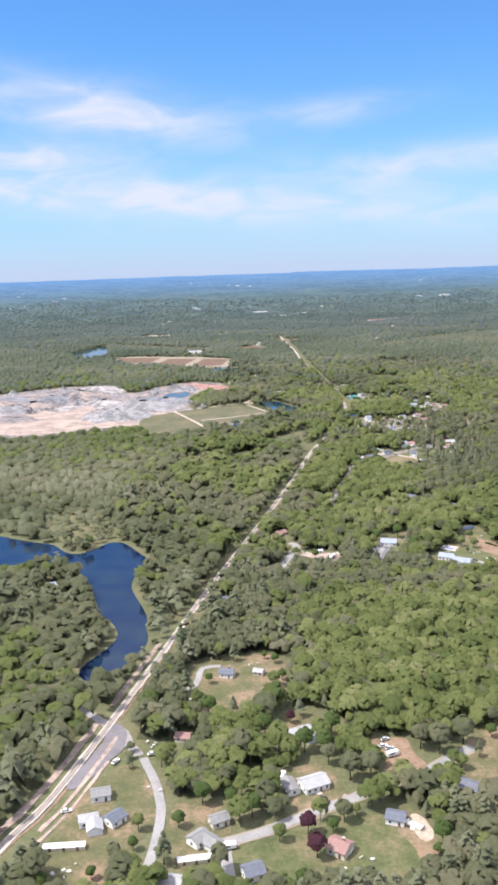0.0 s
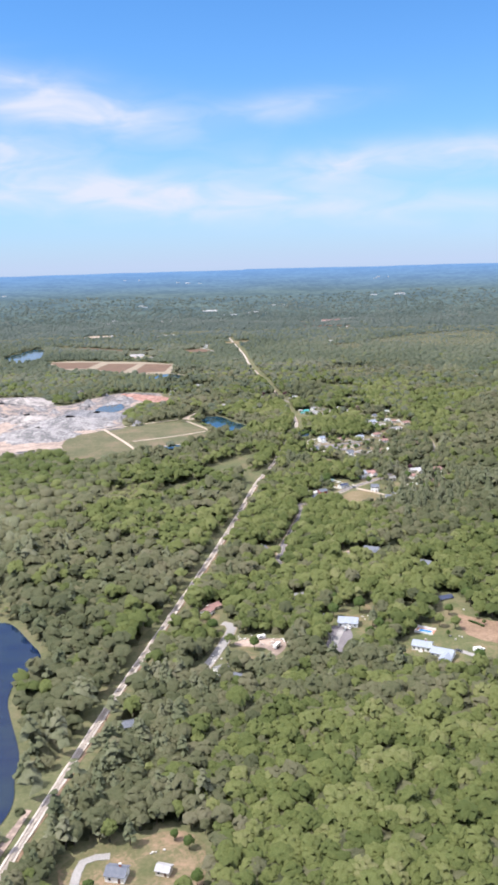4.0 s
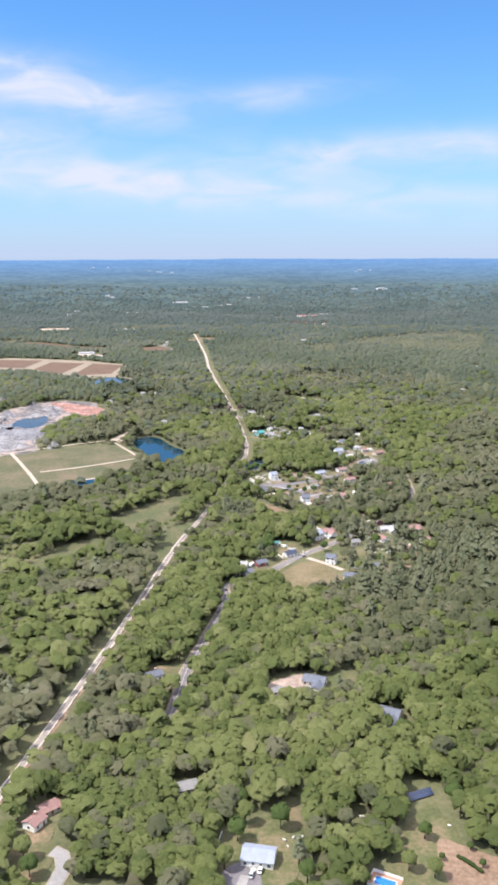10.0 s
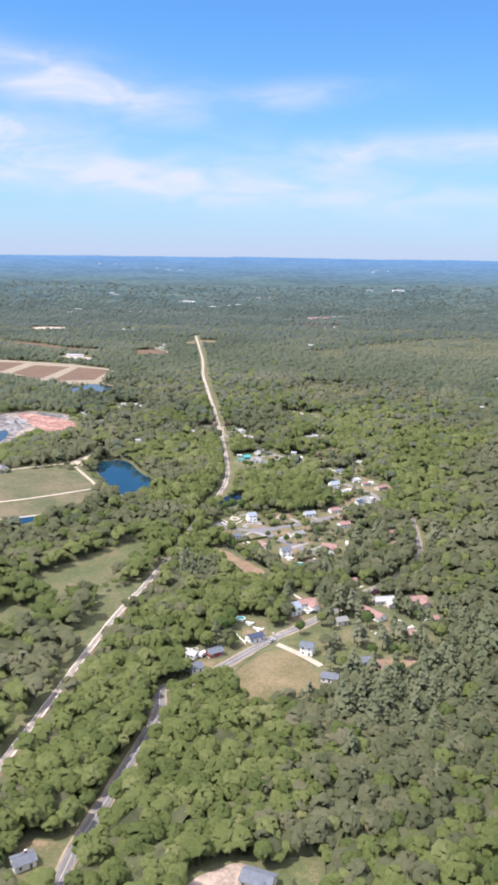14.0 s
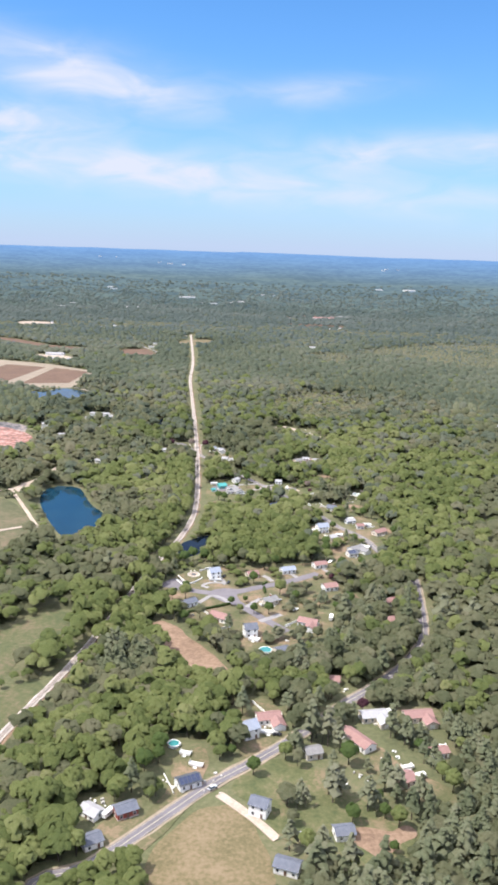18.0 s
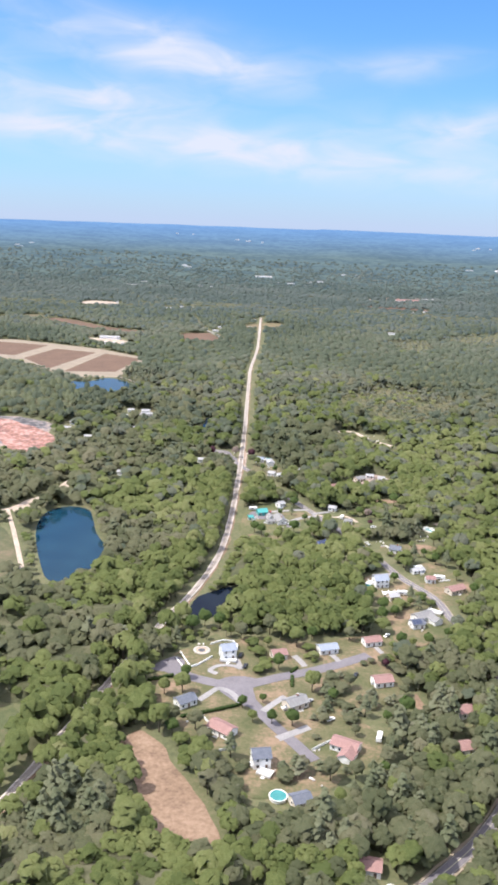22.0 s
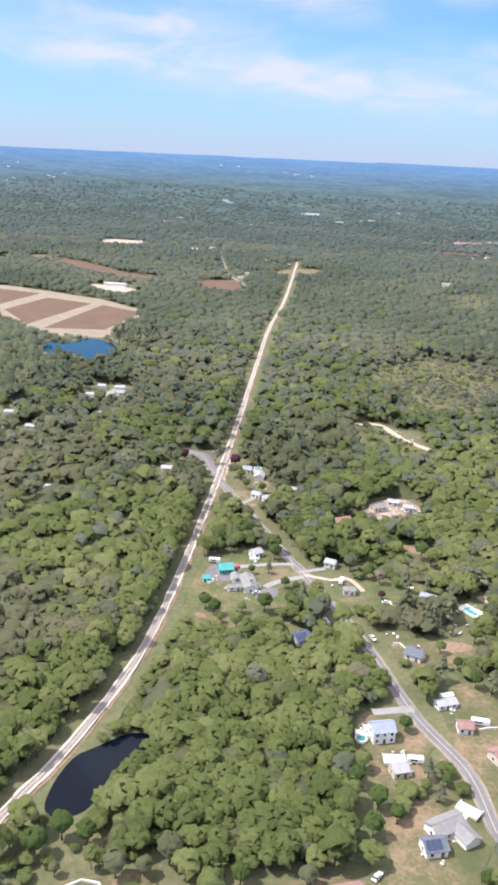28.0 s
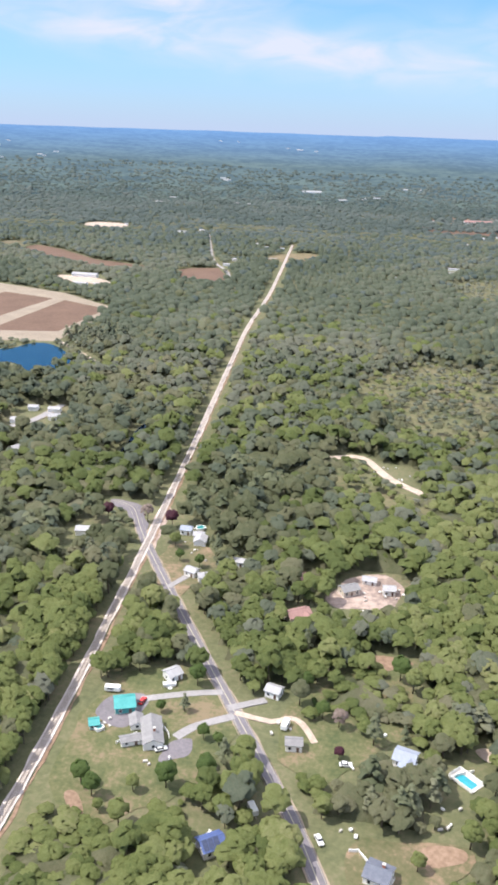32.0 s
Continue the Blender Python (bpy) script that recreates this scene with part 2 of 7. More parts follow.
M = {
    "forest_floor": surface("forest_floor", (0.070, 0.080, 0.040), (0.180, 0.150, 0.095), 0.03, 0.4, 0.98, 0.6, third=(0.115, 0.118, 0.060)),
    "lawn": surface("lawn", (0.066, 0.080, 0.033), (0.187, 0.144, 0.090), 0.06, 0.6, 0.95, 0.25, patchy=0.66, third=(0.106, 0.110, 0.050), span=(0.39, 0.61)),
    "dry_lawn": surface("dry_lawn", (0.078, 0.087, 0.038), (0.248, 0.170, 0.117), 0.05, 0.6, 0.95, 0.25, patchy=0.7, third=(0.126, 0.113, 0.061), span=(0.39, 0.61)),
    "meadow": surface("meadow", (0.110, 0.096, 0.048), (0.215, 0.160, 0.102), 0.06, 0.6, 0.95, 0.3, third=(0.160, 0.127, 0.070), span=(0.39, 0.61)),
    "bare_earth": surface("bare_earth", (0.15, 0.100, 0.070), (0.28, 0.195, 0.142), 0.07, 0.6, 0.95, 0.35, third=(0.225, 0.150, 0.104), span=(0.39, 0.61)),
    "sand_yard": surface("sand_yard", (0.28, 0.21, 0.16), (0.52, 0.43, 0.36), 0.08, 0.6, 0.95, 0.35),
    "pool_dull": surface("pool_dull", (0.03, 0.16, 0.17), (0.06, 0.26, 0.26), 0.4, 2.0, 0.12, 0.1),
    "sand_dike": surface("sand_dike", (0.19, 0.155, 0.115), (0.31, 0.255, 0.20), 0.05, 0.5, 0.95, 0.3),
    "sand_track": surface("sand_track", (0.32, 0.25, 0.20), (0.52, 0.43, 0.36), 0.1, 0.8, 0.95, 0.3),
    "bog_field": surface("bog_field", (0.098, 0.060, 0.042), (0.160, 0.100, 0.070), 0.03, 0.3, 0.95, 0.3),
    "olive_field": surface("olive_field", (0.072, 0.080, 0.040), (0.155, 0.120, 0.078), 0.025, 0.25, 0.95, 0.4, patchy=0.6, third=(0.108, 0.100, 0.055), span=(0.40, 0.60)),
    "marsh": surface("marsh", (0.082, 0.096, 0.044), (0.165, 0.138, 0.082), 0.03, 0.25, 0.95, 0.4, third=(0.120, 0.116, 0.058), span=(0.39, 0.61)),
    "wet_meadow": surface("wet_meadow", (0.066, 0.080, 0.036), (0.145, 0.116, 0.072), 0.04, 0.35, 0.95, 0.4, third=(0.092, 0.098, 0.046), span=(0.39, 0.61)),
    "quarry_floor": surface("quarry_floor", (0.065, 0.062, 0.066), (0.32, 0.245, 0.21), 0.022, 0.12, 0.95, 0.9, patchy=0.45, third=(0.17, 0.155, 0.16), span=(0.43, 0.57)),
    "grey_gravel": surface("grey_gravel", (0.10, 0.10, 0.112), (0.24, 0.232, 0.25), 0.03, 0.3, 0.95, 0.5, span=(0.43, 0.57)),
    "pink_gravel": surface("pink_gravel", (0.21, 0.16, 0.14), (0.40, 0.31, 0.265), 0.04, 0.3, 0.95, 0.5, span=(0.43, 0.57)),
    "white_gravel": surface("white_gravel", (0.13, 0.12, 0.122), (0.38, 0.34, 0.33), 0.03, 0.15, 0.95, 0.5, span=(0.43, 0.57)),
    "red_yard": surface("red_yard", (0.14, 0.085, 0.075), (0.38, 0.26, 0.23), 0.06, 0.22, 0.95, 0.4, third=(0.30, 0.14, 0.11), span=(0.43, 0.57)),
    "paved_yard": surface("paved_yard", (0.12, 0.108, 0.12), (0.205, 0.186, 0.202), 0.08, 1.2, 0.9, 0.15),
    "asphalt": surface("asphalt", (0.125, 0.113, 0.125), (0.20, 0.182, 0.198), 0.07, 1.5, 0.9, 0.15),
    "old_asphalt": surface("old_asphalt", (0.20, 0.19, 0.19), (0.34, 0.32, 0.32), 0.08, 1.2, 0.9, 0.15),
    "shoulder": surface("shoulder", (0.20, 0.165, 0.115), (0.36, 0.29, 0.225), 0.12, 1.5, 0.95, 0.3),
    "line_paint": surface("line_paint", (0.34, 0.31, 0.22), (0.50, 0.46, 0.36), 0.5, 5, 0.7, 0.05),
    "ballast": surface("ballast", (0.43, 0.375, 0.345), (0.58, 0.515, 0.475), 0.12, 2.0, 0.95, 0.6),
    "trackbed": surface("trackbed", (0.29, 0.25, 0.225), (0.46, 0.40, 0.365), 0.15, 2.5, 0.95, 0.6),
    "sleeper": surface("sleeper", (0.20, 0.17, 0.145), (0.34, 0.29, 0.25), 0.5, 4, 0.95, 0.4),
    "steel": surface("steel", (0.30, 0.26, 0.23), (0.5, 0.46, 0.43), 0.3, 4, 0.45, 0.1, 0.8),
    "rock": surface("rock", (0.12, 0.115, 0.122), (0.31, 0.29, 0.295), 0.05, 0.3, 0.95, 0.7, span=(0.43, 0.57)),
    "white": surface("white_paint", (0.70, 0.69, 0.67), (0.84, 0.83, 0.81), 0.3, 3, 0.6, 0.1),
    "cream": surface("cream_paint", (0.48, 0.42, 0.34), (0.68, 0.60, 0.50), 0.3, 3, 0.7, 0.15),
    "barn_red": surface("barn_red", (0.20, 0.045, 0.035), (0.34, 0.085, 0.06), 0.4, 3, 0.8, 0.2),
    "teal": surface("teal_metal", (0.035, 0.24, 0.24), (0.075, 0.35, 0.335), 0.3, 2, 0.45, 0.1, 0.0, 0.5),
    "concrete": surface("concrete", (0.42, 0.39, 0.36), (0.62, 0.59, 0.56), 0.3, 2.5, 0.9, 0.2),
    "brick": surface("brick", (0.26, 0.10, 0.07), (0.42, 0.19, 0.13), 0.8, 6, 0.9, 0.3),
    "door": surface("door_paint", (0.09, 0.06, 0.05), (0.2, 0.12, 0.09), 0.5, 3, 0.6, 0.1),
    "solar": surface("solar_glass", (0.020, 0.030, 0.070), (0.045, 0.06, 0.12), 0.6, 0.9, 0.2, 0.0, 0.0, 0.6),
    "pool_tile": surface("pool_lining", (0.03, 0.23, 0.29), (0.05, 0.34, 0.40), 0.3, 2, 0.2, 0.1),
    "pool_blue": surface("pool_lining_blue", (0.02, 0.13, 0.42), (0.05, 0.24, 0.60), 0.3, 2, 0.2, 0.1),
    "deck": surface("pool_deck", (0.34, 0.17, 0.125), (0.48, 0.27, 0.20), 0.4, 2, 0.9, 0.2),
    "rubber": surface("rubber", (0.015, 0.015, 0.015), (0.04, 0.04, 0.04), 1, 8, 0.9, 0.1),
    "hedge": LEAF["green"],
}
ROOF = {
    "slate": surface("roof_slate", (0.085, 0.095, 0.125), (0.18, 0.19, 0.23), 0.4, 4, 0.85, 0.4),
    "grey": surface("roof_grey", (0.165, 0.16, 0.165), (0.29, 0.28, 0.28), 0.4, 4, 0.85, 0.4),
    "skygrey": surface("roof_light_grey", (0.22, 0.245, 0.31), (0.33, 0.36, 0.43), 0.4, 4, 0.8, 0.4),
    "pale": surface("roof_pale", (0.28, 0.275, 0.285), (0.43, 0.42, 0.435), 0.4, 4, 0.8, 0.4),
    "red": surface("roof_red", (0.220, 0.122, 0.112), (0.345, 0.212, 0.196), 0.4, 4, 0.85, 0.4),
    "dark": surface("roof_dark", (0.045, 0.05, 0.06), (0.11, 0.115, 0.13), 0.4, 4, 0.8, 0.4),
    "teal": M["teal"],
    "solarblue": surface("roof_blue", (0.05, 0.075, 0.19), (0.10, 0.14, 0.30), 0.4, 3, 0.4, 0.2),
}
WALL = {"white": M["white"], "cream": M["cream"], "red": M["barn_red"], "teal": M["teal"]}
PAINT = {}
for c_name, c in (("white", (0.75, 0.75, 0.74)), ("silver", (0.42, 0.43, 0.45)), ("black", (0.02, 0.02, 0.023)), ("red", (0.5, 0.03, 0.03))):
    PAINT[c_name] = surface("car_" + c_name, tuple(v * 0.92 for v in c), c, 0.5, 4, 0.25, 0.0, 0.0, 0.6)
GLASS, g_nt, g_p = node_mat("window_glass")
g_p.inputs["Base Color"].default_value, g_p.inputs["Roughness"].default_value = (0.03, 0.035, 0.045, 1), 0.06
WATER = {"lake": water_mat("lake_water", (0.003, 0.013, 0.046), (0.014, 0.028, 0.048)), "pond": water_mat("pond_water", (0.005, 0.028, 0.052), (0.010, 0.040, 0.066))}
WATER["stream"] = WATER["lake"]
WATER["dark_pond"] = water_mat("dark_pond_water", (0.002, 0.004, 0.010), (0.006, 0.010, 0.016))
WATER["dark_pond"].node_tree.nodes["Principled BSDF"].inputs["Specular IOR Level"].default_value = 0.25


# ---- building helpers ----
def mesh_of(name, bm, mat, smooth=False):
    me = bpy.data.meshes.new(name)
    bm.to_mesh(me)
    bm.free()
    me.materials.append(mat)
    if smooth:
        me.polygons.foreach_set("use_smooth", [True] * len(me.polygons))
    return me


def part(name, bm, material, parent, label="", smooth=False):
    me = bm if isinstance(bm, bpy.types.Mesh) else mesh_of(name, bm, material, smooth)
    ob = new(name, me)
    ob.parent = parent
    return tagged(ob, label)


def box(bm, x0, x1, y0, y1, z0, z1, bevel=0.0):
    r = bmesh.ops.create_cube(bm, size=1.0, matrix=Matrix.Translation(((x0 + x1) / 2, (y0 + y1) / 2, (z0 + z1) / 2)) @ Matrix.Diagonal((x1 - x0, y1 - y0, z1 - z0, 1)))
    if bevel:
        edges = list({e_ for v in r["verts"] for e_ in v.link_edges})
        bmesh.ops.bevel(bm, geom=edges, offset=bevel, segments=1, affect="EDGES")
    return bm


def cyl(bm, x, y, z0, z1, r0, r1, n=10, m=None):
    t = Matrix.Translation((x, y, (z0 + z1) / 2))
    bmesh.ops.create_cone(bm, cap_ends=True, segments=n, radius1=r0, radius2=r1, depth=z1 - z0, matrix=(m or Matrix()) @ t)
    return bm


def rounded(pts, times=2):
    for _ in range(times):
        pts = [q for p0, p1 in zip(pts, pts[1:] + pts[:1]) for q in ((p0[0] * .75 + p1[0] * .25, p0[1] * .75 + p1[1] * .25), (p0[0] * .25 + p1[0] * .75, p0[1] * .25 + p1[1] * .75))]
    return pts


def smooth_line(pts, step=6.0):
    """Catmull-Rom through the points."""
    P = [Vector(p).to_2d() for p in pts]
    P = [P[0] * 2 - P[1], *P, P[-1] * 2 - P[-2]]
    out = []
    for p0, p1, p2, p3 in zip(P, P[1:], P[2:], P[3:]):
        n = max(2, int((p2 - p1).length / step))
        for i in range(n):
            t = i / n
            out.append(0.5 * (2 * p1 + (p2 - p0) * t + (2 * p0 - 5 * p1 + 4 * p2 - p3) * t * t + (3 * p1 - p0 - 3 * p2 + p3) * t ** 3))
    out.append(P[-2])
    return out


def ribbon(line, off0, off1, z, thick, wobble=0.0, seed=0):
    """A strip along a line between two sideways offsets, with edges going down to the ground."""
    bm = bmesh.new()
    rows_ = []
    for i, p in enumerate(line):
        d = (line[min(i + 1, len(line) - 1)] - line[max(i - 1, 0)]).normalized()
        n = Vector((d.y, -d.x))
        w0 = wobble * noise.noise((p.x * 0.11, p.y * 0.11, seed))
        w1 = wobble * noise.noise((p.x * 0.11, p.y * 0.11, seed + 9.7))
        a_, b_ = p + n * (off0 + w0), p + n * (off1 + w1)
        rows_.append([bm.verts.new((a_.x, a_.y, z - thick)), bm.verts.new((a_.x, a_.y, z)), bm.verts.new((b_.x, b_.y, z)), bm.verts.new((b_.x, b_.y, z - thick))])
    for r0, r1 in zip(rows_, rows_[1:]):
        for k in range(3):
            bm.faces.new((r0[k], r0[k + 1], r1[k + 1], r1[k]))
    bmesh.ops.recalc_face_normals(bm, faces=bm.faces)
    return bm


# ---- the ground, to the far woods ----
CENTRE, FLAT, EDGE, RISE = Vector((80, 620)), 3050.0, 4330.0, 196.0


def disc(name, radii, height, mat, n=160):
    bm = bmesh.new()
    rings = []
    for r in radii:
        rings.append([bm.verts.new((CENTRE.x + r * math.sin(6.28318 * i / n), CENTRE.y + r * math.cos(6.28318 * i / n), height(r, i / n))) for i in range(n)])
    if radii[0] < 200:
        bm.faces.new(rings[0][::-1])
    for r0, r1 in zip(rings, rings[1:]):
        for i in range(n):
            bm.faces.new((r0[i], r0[(i + 1) % n], r1[(i + 1) % n], r1[i]))
    bmesh.ops.recalc_face_normals(bm, faces=bm.faces)
    me = mesh_of(name, bm, mat, True)
    return new(name, me)


ground = tagged(disc("ground", [150, 600, 1200, 2000, FLAT + 25], lambda r, a_: 0.0 if r < FLAT else -2.0, M["forest_floor"]), "flat wooded land with leaf litter and grass", "ground", kind="structure")


def hill(r, a_):
    t = max(0.0, (r - FLAT) / (EDGE - FLAT))
    return RISE * t ** 1.35 * (1 + 0.02 * noise.noise((a_ * 40, 1.7, 0)) + 0.012 * noise.noise((a_ * 170, 5.7, 0))) + (6 * noise.noise((a_ * 60, r * 0.01, 3)) if 0 < t < 0.9 else 0)


def distance_mat():
    """Far woods: blue haze painted in by how far the ridge lies, over the mottling of woods and clearings; emission
    stands in for daylight.
    """
    m, nt, p = node_mat("distant_woods")
    N, K = nt.nodes.new, nt.links.new
    co, nz, ln, mp = N("ShaderNodeTexCoord"), N("ShaderNodeTexNoise"), N("ShaderNodeVectorMath"), N("ShaderNodeMapping")
    mp.inputs["Scale"].default_value = (0.0018, 0.006, 0.006)
    K(co.outputs["Object"], mp.inputs["Vector"])
    K(mp.outputs[0], nz.inputs["Vector"])
    nz.inputs["Scale"].default_value, nz.inputs["Detail"].default_value, nz.inputs["Roughness"].default_value = 2.2, 8, 0.7
    sub = N("ShaderNodeVectorMath")
    sub.operation, ln.operation = "SUBTRACT", "LENGTH"
    sub.inputs[1].default_value = (CENTRE.x, CENTRE.y, 0)
    K(co.outputs["Object"], sub.inputs[0])
    K(sub.outputs[0], ln.inputs[0])
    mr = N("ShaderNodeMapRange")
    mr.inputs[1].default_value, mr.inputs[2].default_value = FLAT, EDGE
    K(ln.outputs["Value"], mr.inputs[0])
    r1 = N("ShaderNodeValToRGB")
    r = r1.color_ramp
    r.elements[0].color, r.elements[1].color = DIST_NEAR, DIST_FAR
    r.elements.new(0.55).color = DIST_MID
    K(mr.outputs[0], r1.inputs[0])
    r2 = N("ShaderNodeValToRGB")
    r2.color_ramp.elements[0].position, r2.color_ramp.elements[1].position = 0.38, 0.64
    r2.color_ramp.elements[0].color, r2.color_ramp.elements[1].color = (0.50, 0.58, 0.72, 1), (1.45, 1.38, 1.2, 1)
    mp2, nz2, ad = N("ShaderNodeMapping"), N("ShaderNodeTexNoise"), N("ShaderNodeMath")
    mp2.inputs["Scale"].default_value = (0.035, 0.05, 0.05)
    nz2.inputs["Scale"].default_value, nz2.inputs["Detail"].default_value = 1.0, 4
    K(co.outputs["Object"], mp2.inputs["Vector"])
    K(mp2.outputs[0], nz2.inputs["Vector"])
    ad.operation = "MULTIPLY_ADD"
    ad.inputs[1].default_value = 0.75
    K(nz2.outputs[0], ad.inputs[0])
    K(nz.outputs[0], ad.inputs[2])
    mv = N("ShaderNodeMath")
    mv.operation = "SUBTRACT"
    mv.inputs[1].default_value = 0.37
    K(ad.outputs[0], mv.inputs[0])
    nz_out = mv.outputs[0]
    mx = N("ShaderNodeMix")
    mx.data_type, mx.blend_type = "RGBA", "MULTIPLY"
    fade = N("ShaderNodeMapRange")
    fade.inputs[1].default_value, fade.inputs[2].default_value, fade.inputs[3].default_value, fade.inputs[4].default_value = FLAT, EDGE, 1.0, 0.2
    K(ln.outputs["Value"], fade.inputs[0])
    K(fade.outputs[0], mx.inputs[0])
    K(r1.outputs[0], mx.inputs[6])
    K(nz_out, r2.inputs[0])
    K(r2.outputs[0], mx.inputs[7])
    # near-black base: the hazy colour shows by emission, not by sunlight
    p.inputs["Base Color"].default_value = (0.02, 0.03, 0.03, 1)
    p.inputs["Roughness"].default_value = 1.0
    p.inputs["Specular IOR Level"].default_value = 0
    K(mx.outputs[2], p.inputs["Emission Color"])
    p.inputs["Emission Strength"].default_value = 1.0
    return m


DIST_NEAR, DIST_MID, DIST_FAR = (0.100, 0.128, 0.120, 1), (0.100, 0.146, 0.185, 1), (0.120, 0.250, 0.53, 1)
FAR_WOODS = distance_mat()
tagged(disc("backdrop", [FLAT, FLAT + 60, 3200, 3400, 3600, 3800, 4000, 4200, EDGE], hill, FAR_WOODS, 720), "glowing backdrop of woodland to the skyline, blue haze painted in", "distance", kind="structure")

# ---- what lies on the ground ----
CLEAR = []            # (outline, margin) kept free of trees
LINES = []            # (line, half width) kept free of trees
MARSH = []
BARE = []             # outlines of bare ground and paving
YARDS = []            # outlines of lawns and yards
layer = 0
LOW = []              # outlines where only low growth stands
PATCH_NAMES = {"lawn": "green mown lawn with worn yellow spots", "dry_lawn": "dry grass yard with bare reddish earth", "meadow": "yellowish mown meadow", "paved_yard": "wide patched asphalt yard", "bare_earth": "bare reddish-brown earth clearing",
               "sand_yard": "pale sandy work yard", "sand_dike": "pale sandy dikes round the bog fields", "bog_field": "dark reddish-brown cranberry bog field", "olive_field": "flat olive-green field",
               "marsh": "brownish wet meadow with tussocks", "wet_meadow": "open olive-brown wet meadow beside the railway", "quarry_floor": "grey and pinkish gravel quarry floor", "grey_gravel": "blue-grey crushed stone", "pink_gravel": "pinkish gravel haul road", "white_gravel": "pale quarried stone ground", "red_yard": "reddish brick-coloured storage yard"}
ORDER = ["quarry_floor", "white_gravel", "grey_gravel", "pink_gravel", "red_yard", "sand_dike", "bog_field", "olive_field", "marsh", "wet_meadow", "dry_lawn", "lawn", "meadow", "sand_yard", "bare_earth", "paved_yard"]


def low_before(out, far=36):
    for dy in range(8, far, 8):
        LOW.append([(x_, y_ - dy) for x_, y_ in out])


def flat_shape(name, outline, z, mat, skirt=0.0):
    bm = bmesh.new()
    f = bm.faces.new([bm.verts.new((x, y, z)) for x, y in outline])
    if f.normal.z < 0 or (f.normal_update() or f.normal.z < 0):
        f.normal_flip()
    return new(name, mesh_of(name, bm, mat))


def patch(name, outline):
    global layer
    layer += 1
    out = outline
    if name not in ("bog_field", "sand_dike"):
        out = rounded(outline, 4)
        wob = 2.4 if name != "marsh" else 6.0
        out = [(x + wob * noise.noise((x * 0.09, y * 0.09, 1.3)) + wob * 1.6 * noise.noise((x * 0.03, y * 0.03, 5.0)), y + wob * 1.6 * noise.noise((x * 0.07, y * 0.07, 7.1))) for x, y in out]
    ob = flat_shape(name, out, 0.02 + 0.02 * ORDER.index(name) + 0.0009 * (layer % 20), M[name])
    tagged(ob, PATCH_NAMES[name], name.replace("_", " "), kind="structure")
    if name == "marsh":
        MARSH.append(out)
    else:
        CLEAR.append((out, 1.0))
        if max(p[1] for p in outline) > 1150:
            low_before(out, 18 if max(p[1] for p in outline) < 1560 and name != "olive_field" else 36)
    if name in ("lawn", "dry_lawn"):
        YARDS.append(out)
    elif name != "marsh":
        BARE.append(out)


def water(name, outline):
    out = rounded(outline)
    ob = flat_shape(name, out, 0.26, WATER[name])
    tagged(ob, {"lake": "dark blue lake with weed-streaked surface", "pond": "still deep-blue pond among trees", "dark_pond": "nearly black pond beside the railway", "stream": "narrow dark stream through the swamp"}[name], "water", kind="structure")
    CLEAR.append((out, 2.0 if name != "dark_pond" else 0.0))
    # the near banks carry low growth only
    for dy in (5, 10):
        CLEAR.append(([(x, y - dy) for x, y in out], 0.0))
    if name in ("pond", "lake"):
        low_before(out, 36 if name == "pond" else 20)


ROADS = {"street": ("old_asphalt", "worn light-grey asphalt street", 0.8), "lane": ("old_asphalt", "narrow grey asphalt lane", 0.4), "driveway": ("old_asphalt", "grey paved driveway", 0.0),
         "country_road": ("asphalt", "two-lane asphalt road with painted centre line", 1.2), "main_road": ("asphalt", "two-lane asphalt main road with sandy shoulders", 0.6),
         "culdesac_street": ("asphalt", "grey-violet asphalt cul-de-sac street", 0.0), "sand_track": ("sand_track", "pale sandy track", 0.0), "far_lane": ("old_asphalt", "pale lane far off", 0.6)}
ROAD_Z = 0.30


def path_of(name, width, pts):
    global ROAD_Z
    ROAD_Z += 0.004
    mat, label, shoulder = ROADS[name]
    line = smooth_line(pts)
    hw = width / 2
    road = new(name, mesh_of(name, ribbon(line, -hw, hw, ROAD_Z, 0.28, 0.25, len(pts)), M[mat]))
    tagged(road, label, "road", kind="structure")
    if shoulder:
        part("shoulder", ribbon(line, -hw - shoulder, -hw - 0.02, ROAD_Z - 0.06, 0.2, 0.9, 1), M["shoulder"], road, "sandy verge")
        part("shoulder", ribbon(line, hw + 0.02, hw + shoulder, ROAD_Z - 0.06, 0.2, 0.9, 4), M["shoulder"], road, "sandy verge")
    if name in ("main_road", "country_road"):
        part("centre_line", ribbon(line, -0.14, 0.14, ROAD_Z + 0.012, 0.01), M["line_paint"], road, "faded double centre line")
        for s in (-1, 1):
            part("edge_line", ribbon(line, s * (hw - 0.35) - 0.05, s * (hw - 0.35) + 0.05, ROAD_Z + 0.012, 0.01), M["line_paint"], road)
    if name in ("sand_track", "far_lane") and line[0].y > 1100:
        LOW.append([(p.x, p.y - 2) for p in line] + [(p.x, p.y - 24) for p in reversed(line)])
    LINES.append((line, hw + {"main_road": 4.4, "country_road": 2.6, "street": 2.5, "culdesac_street": 2.5, "driveway": 2.6}.get(name, 1.6)))


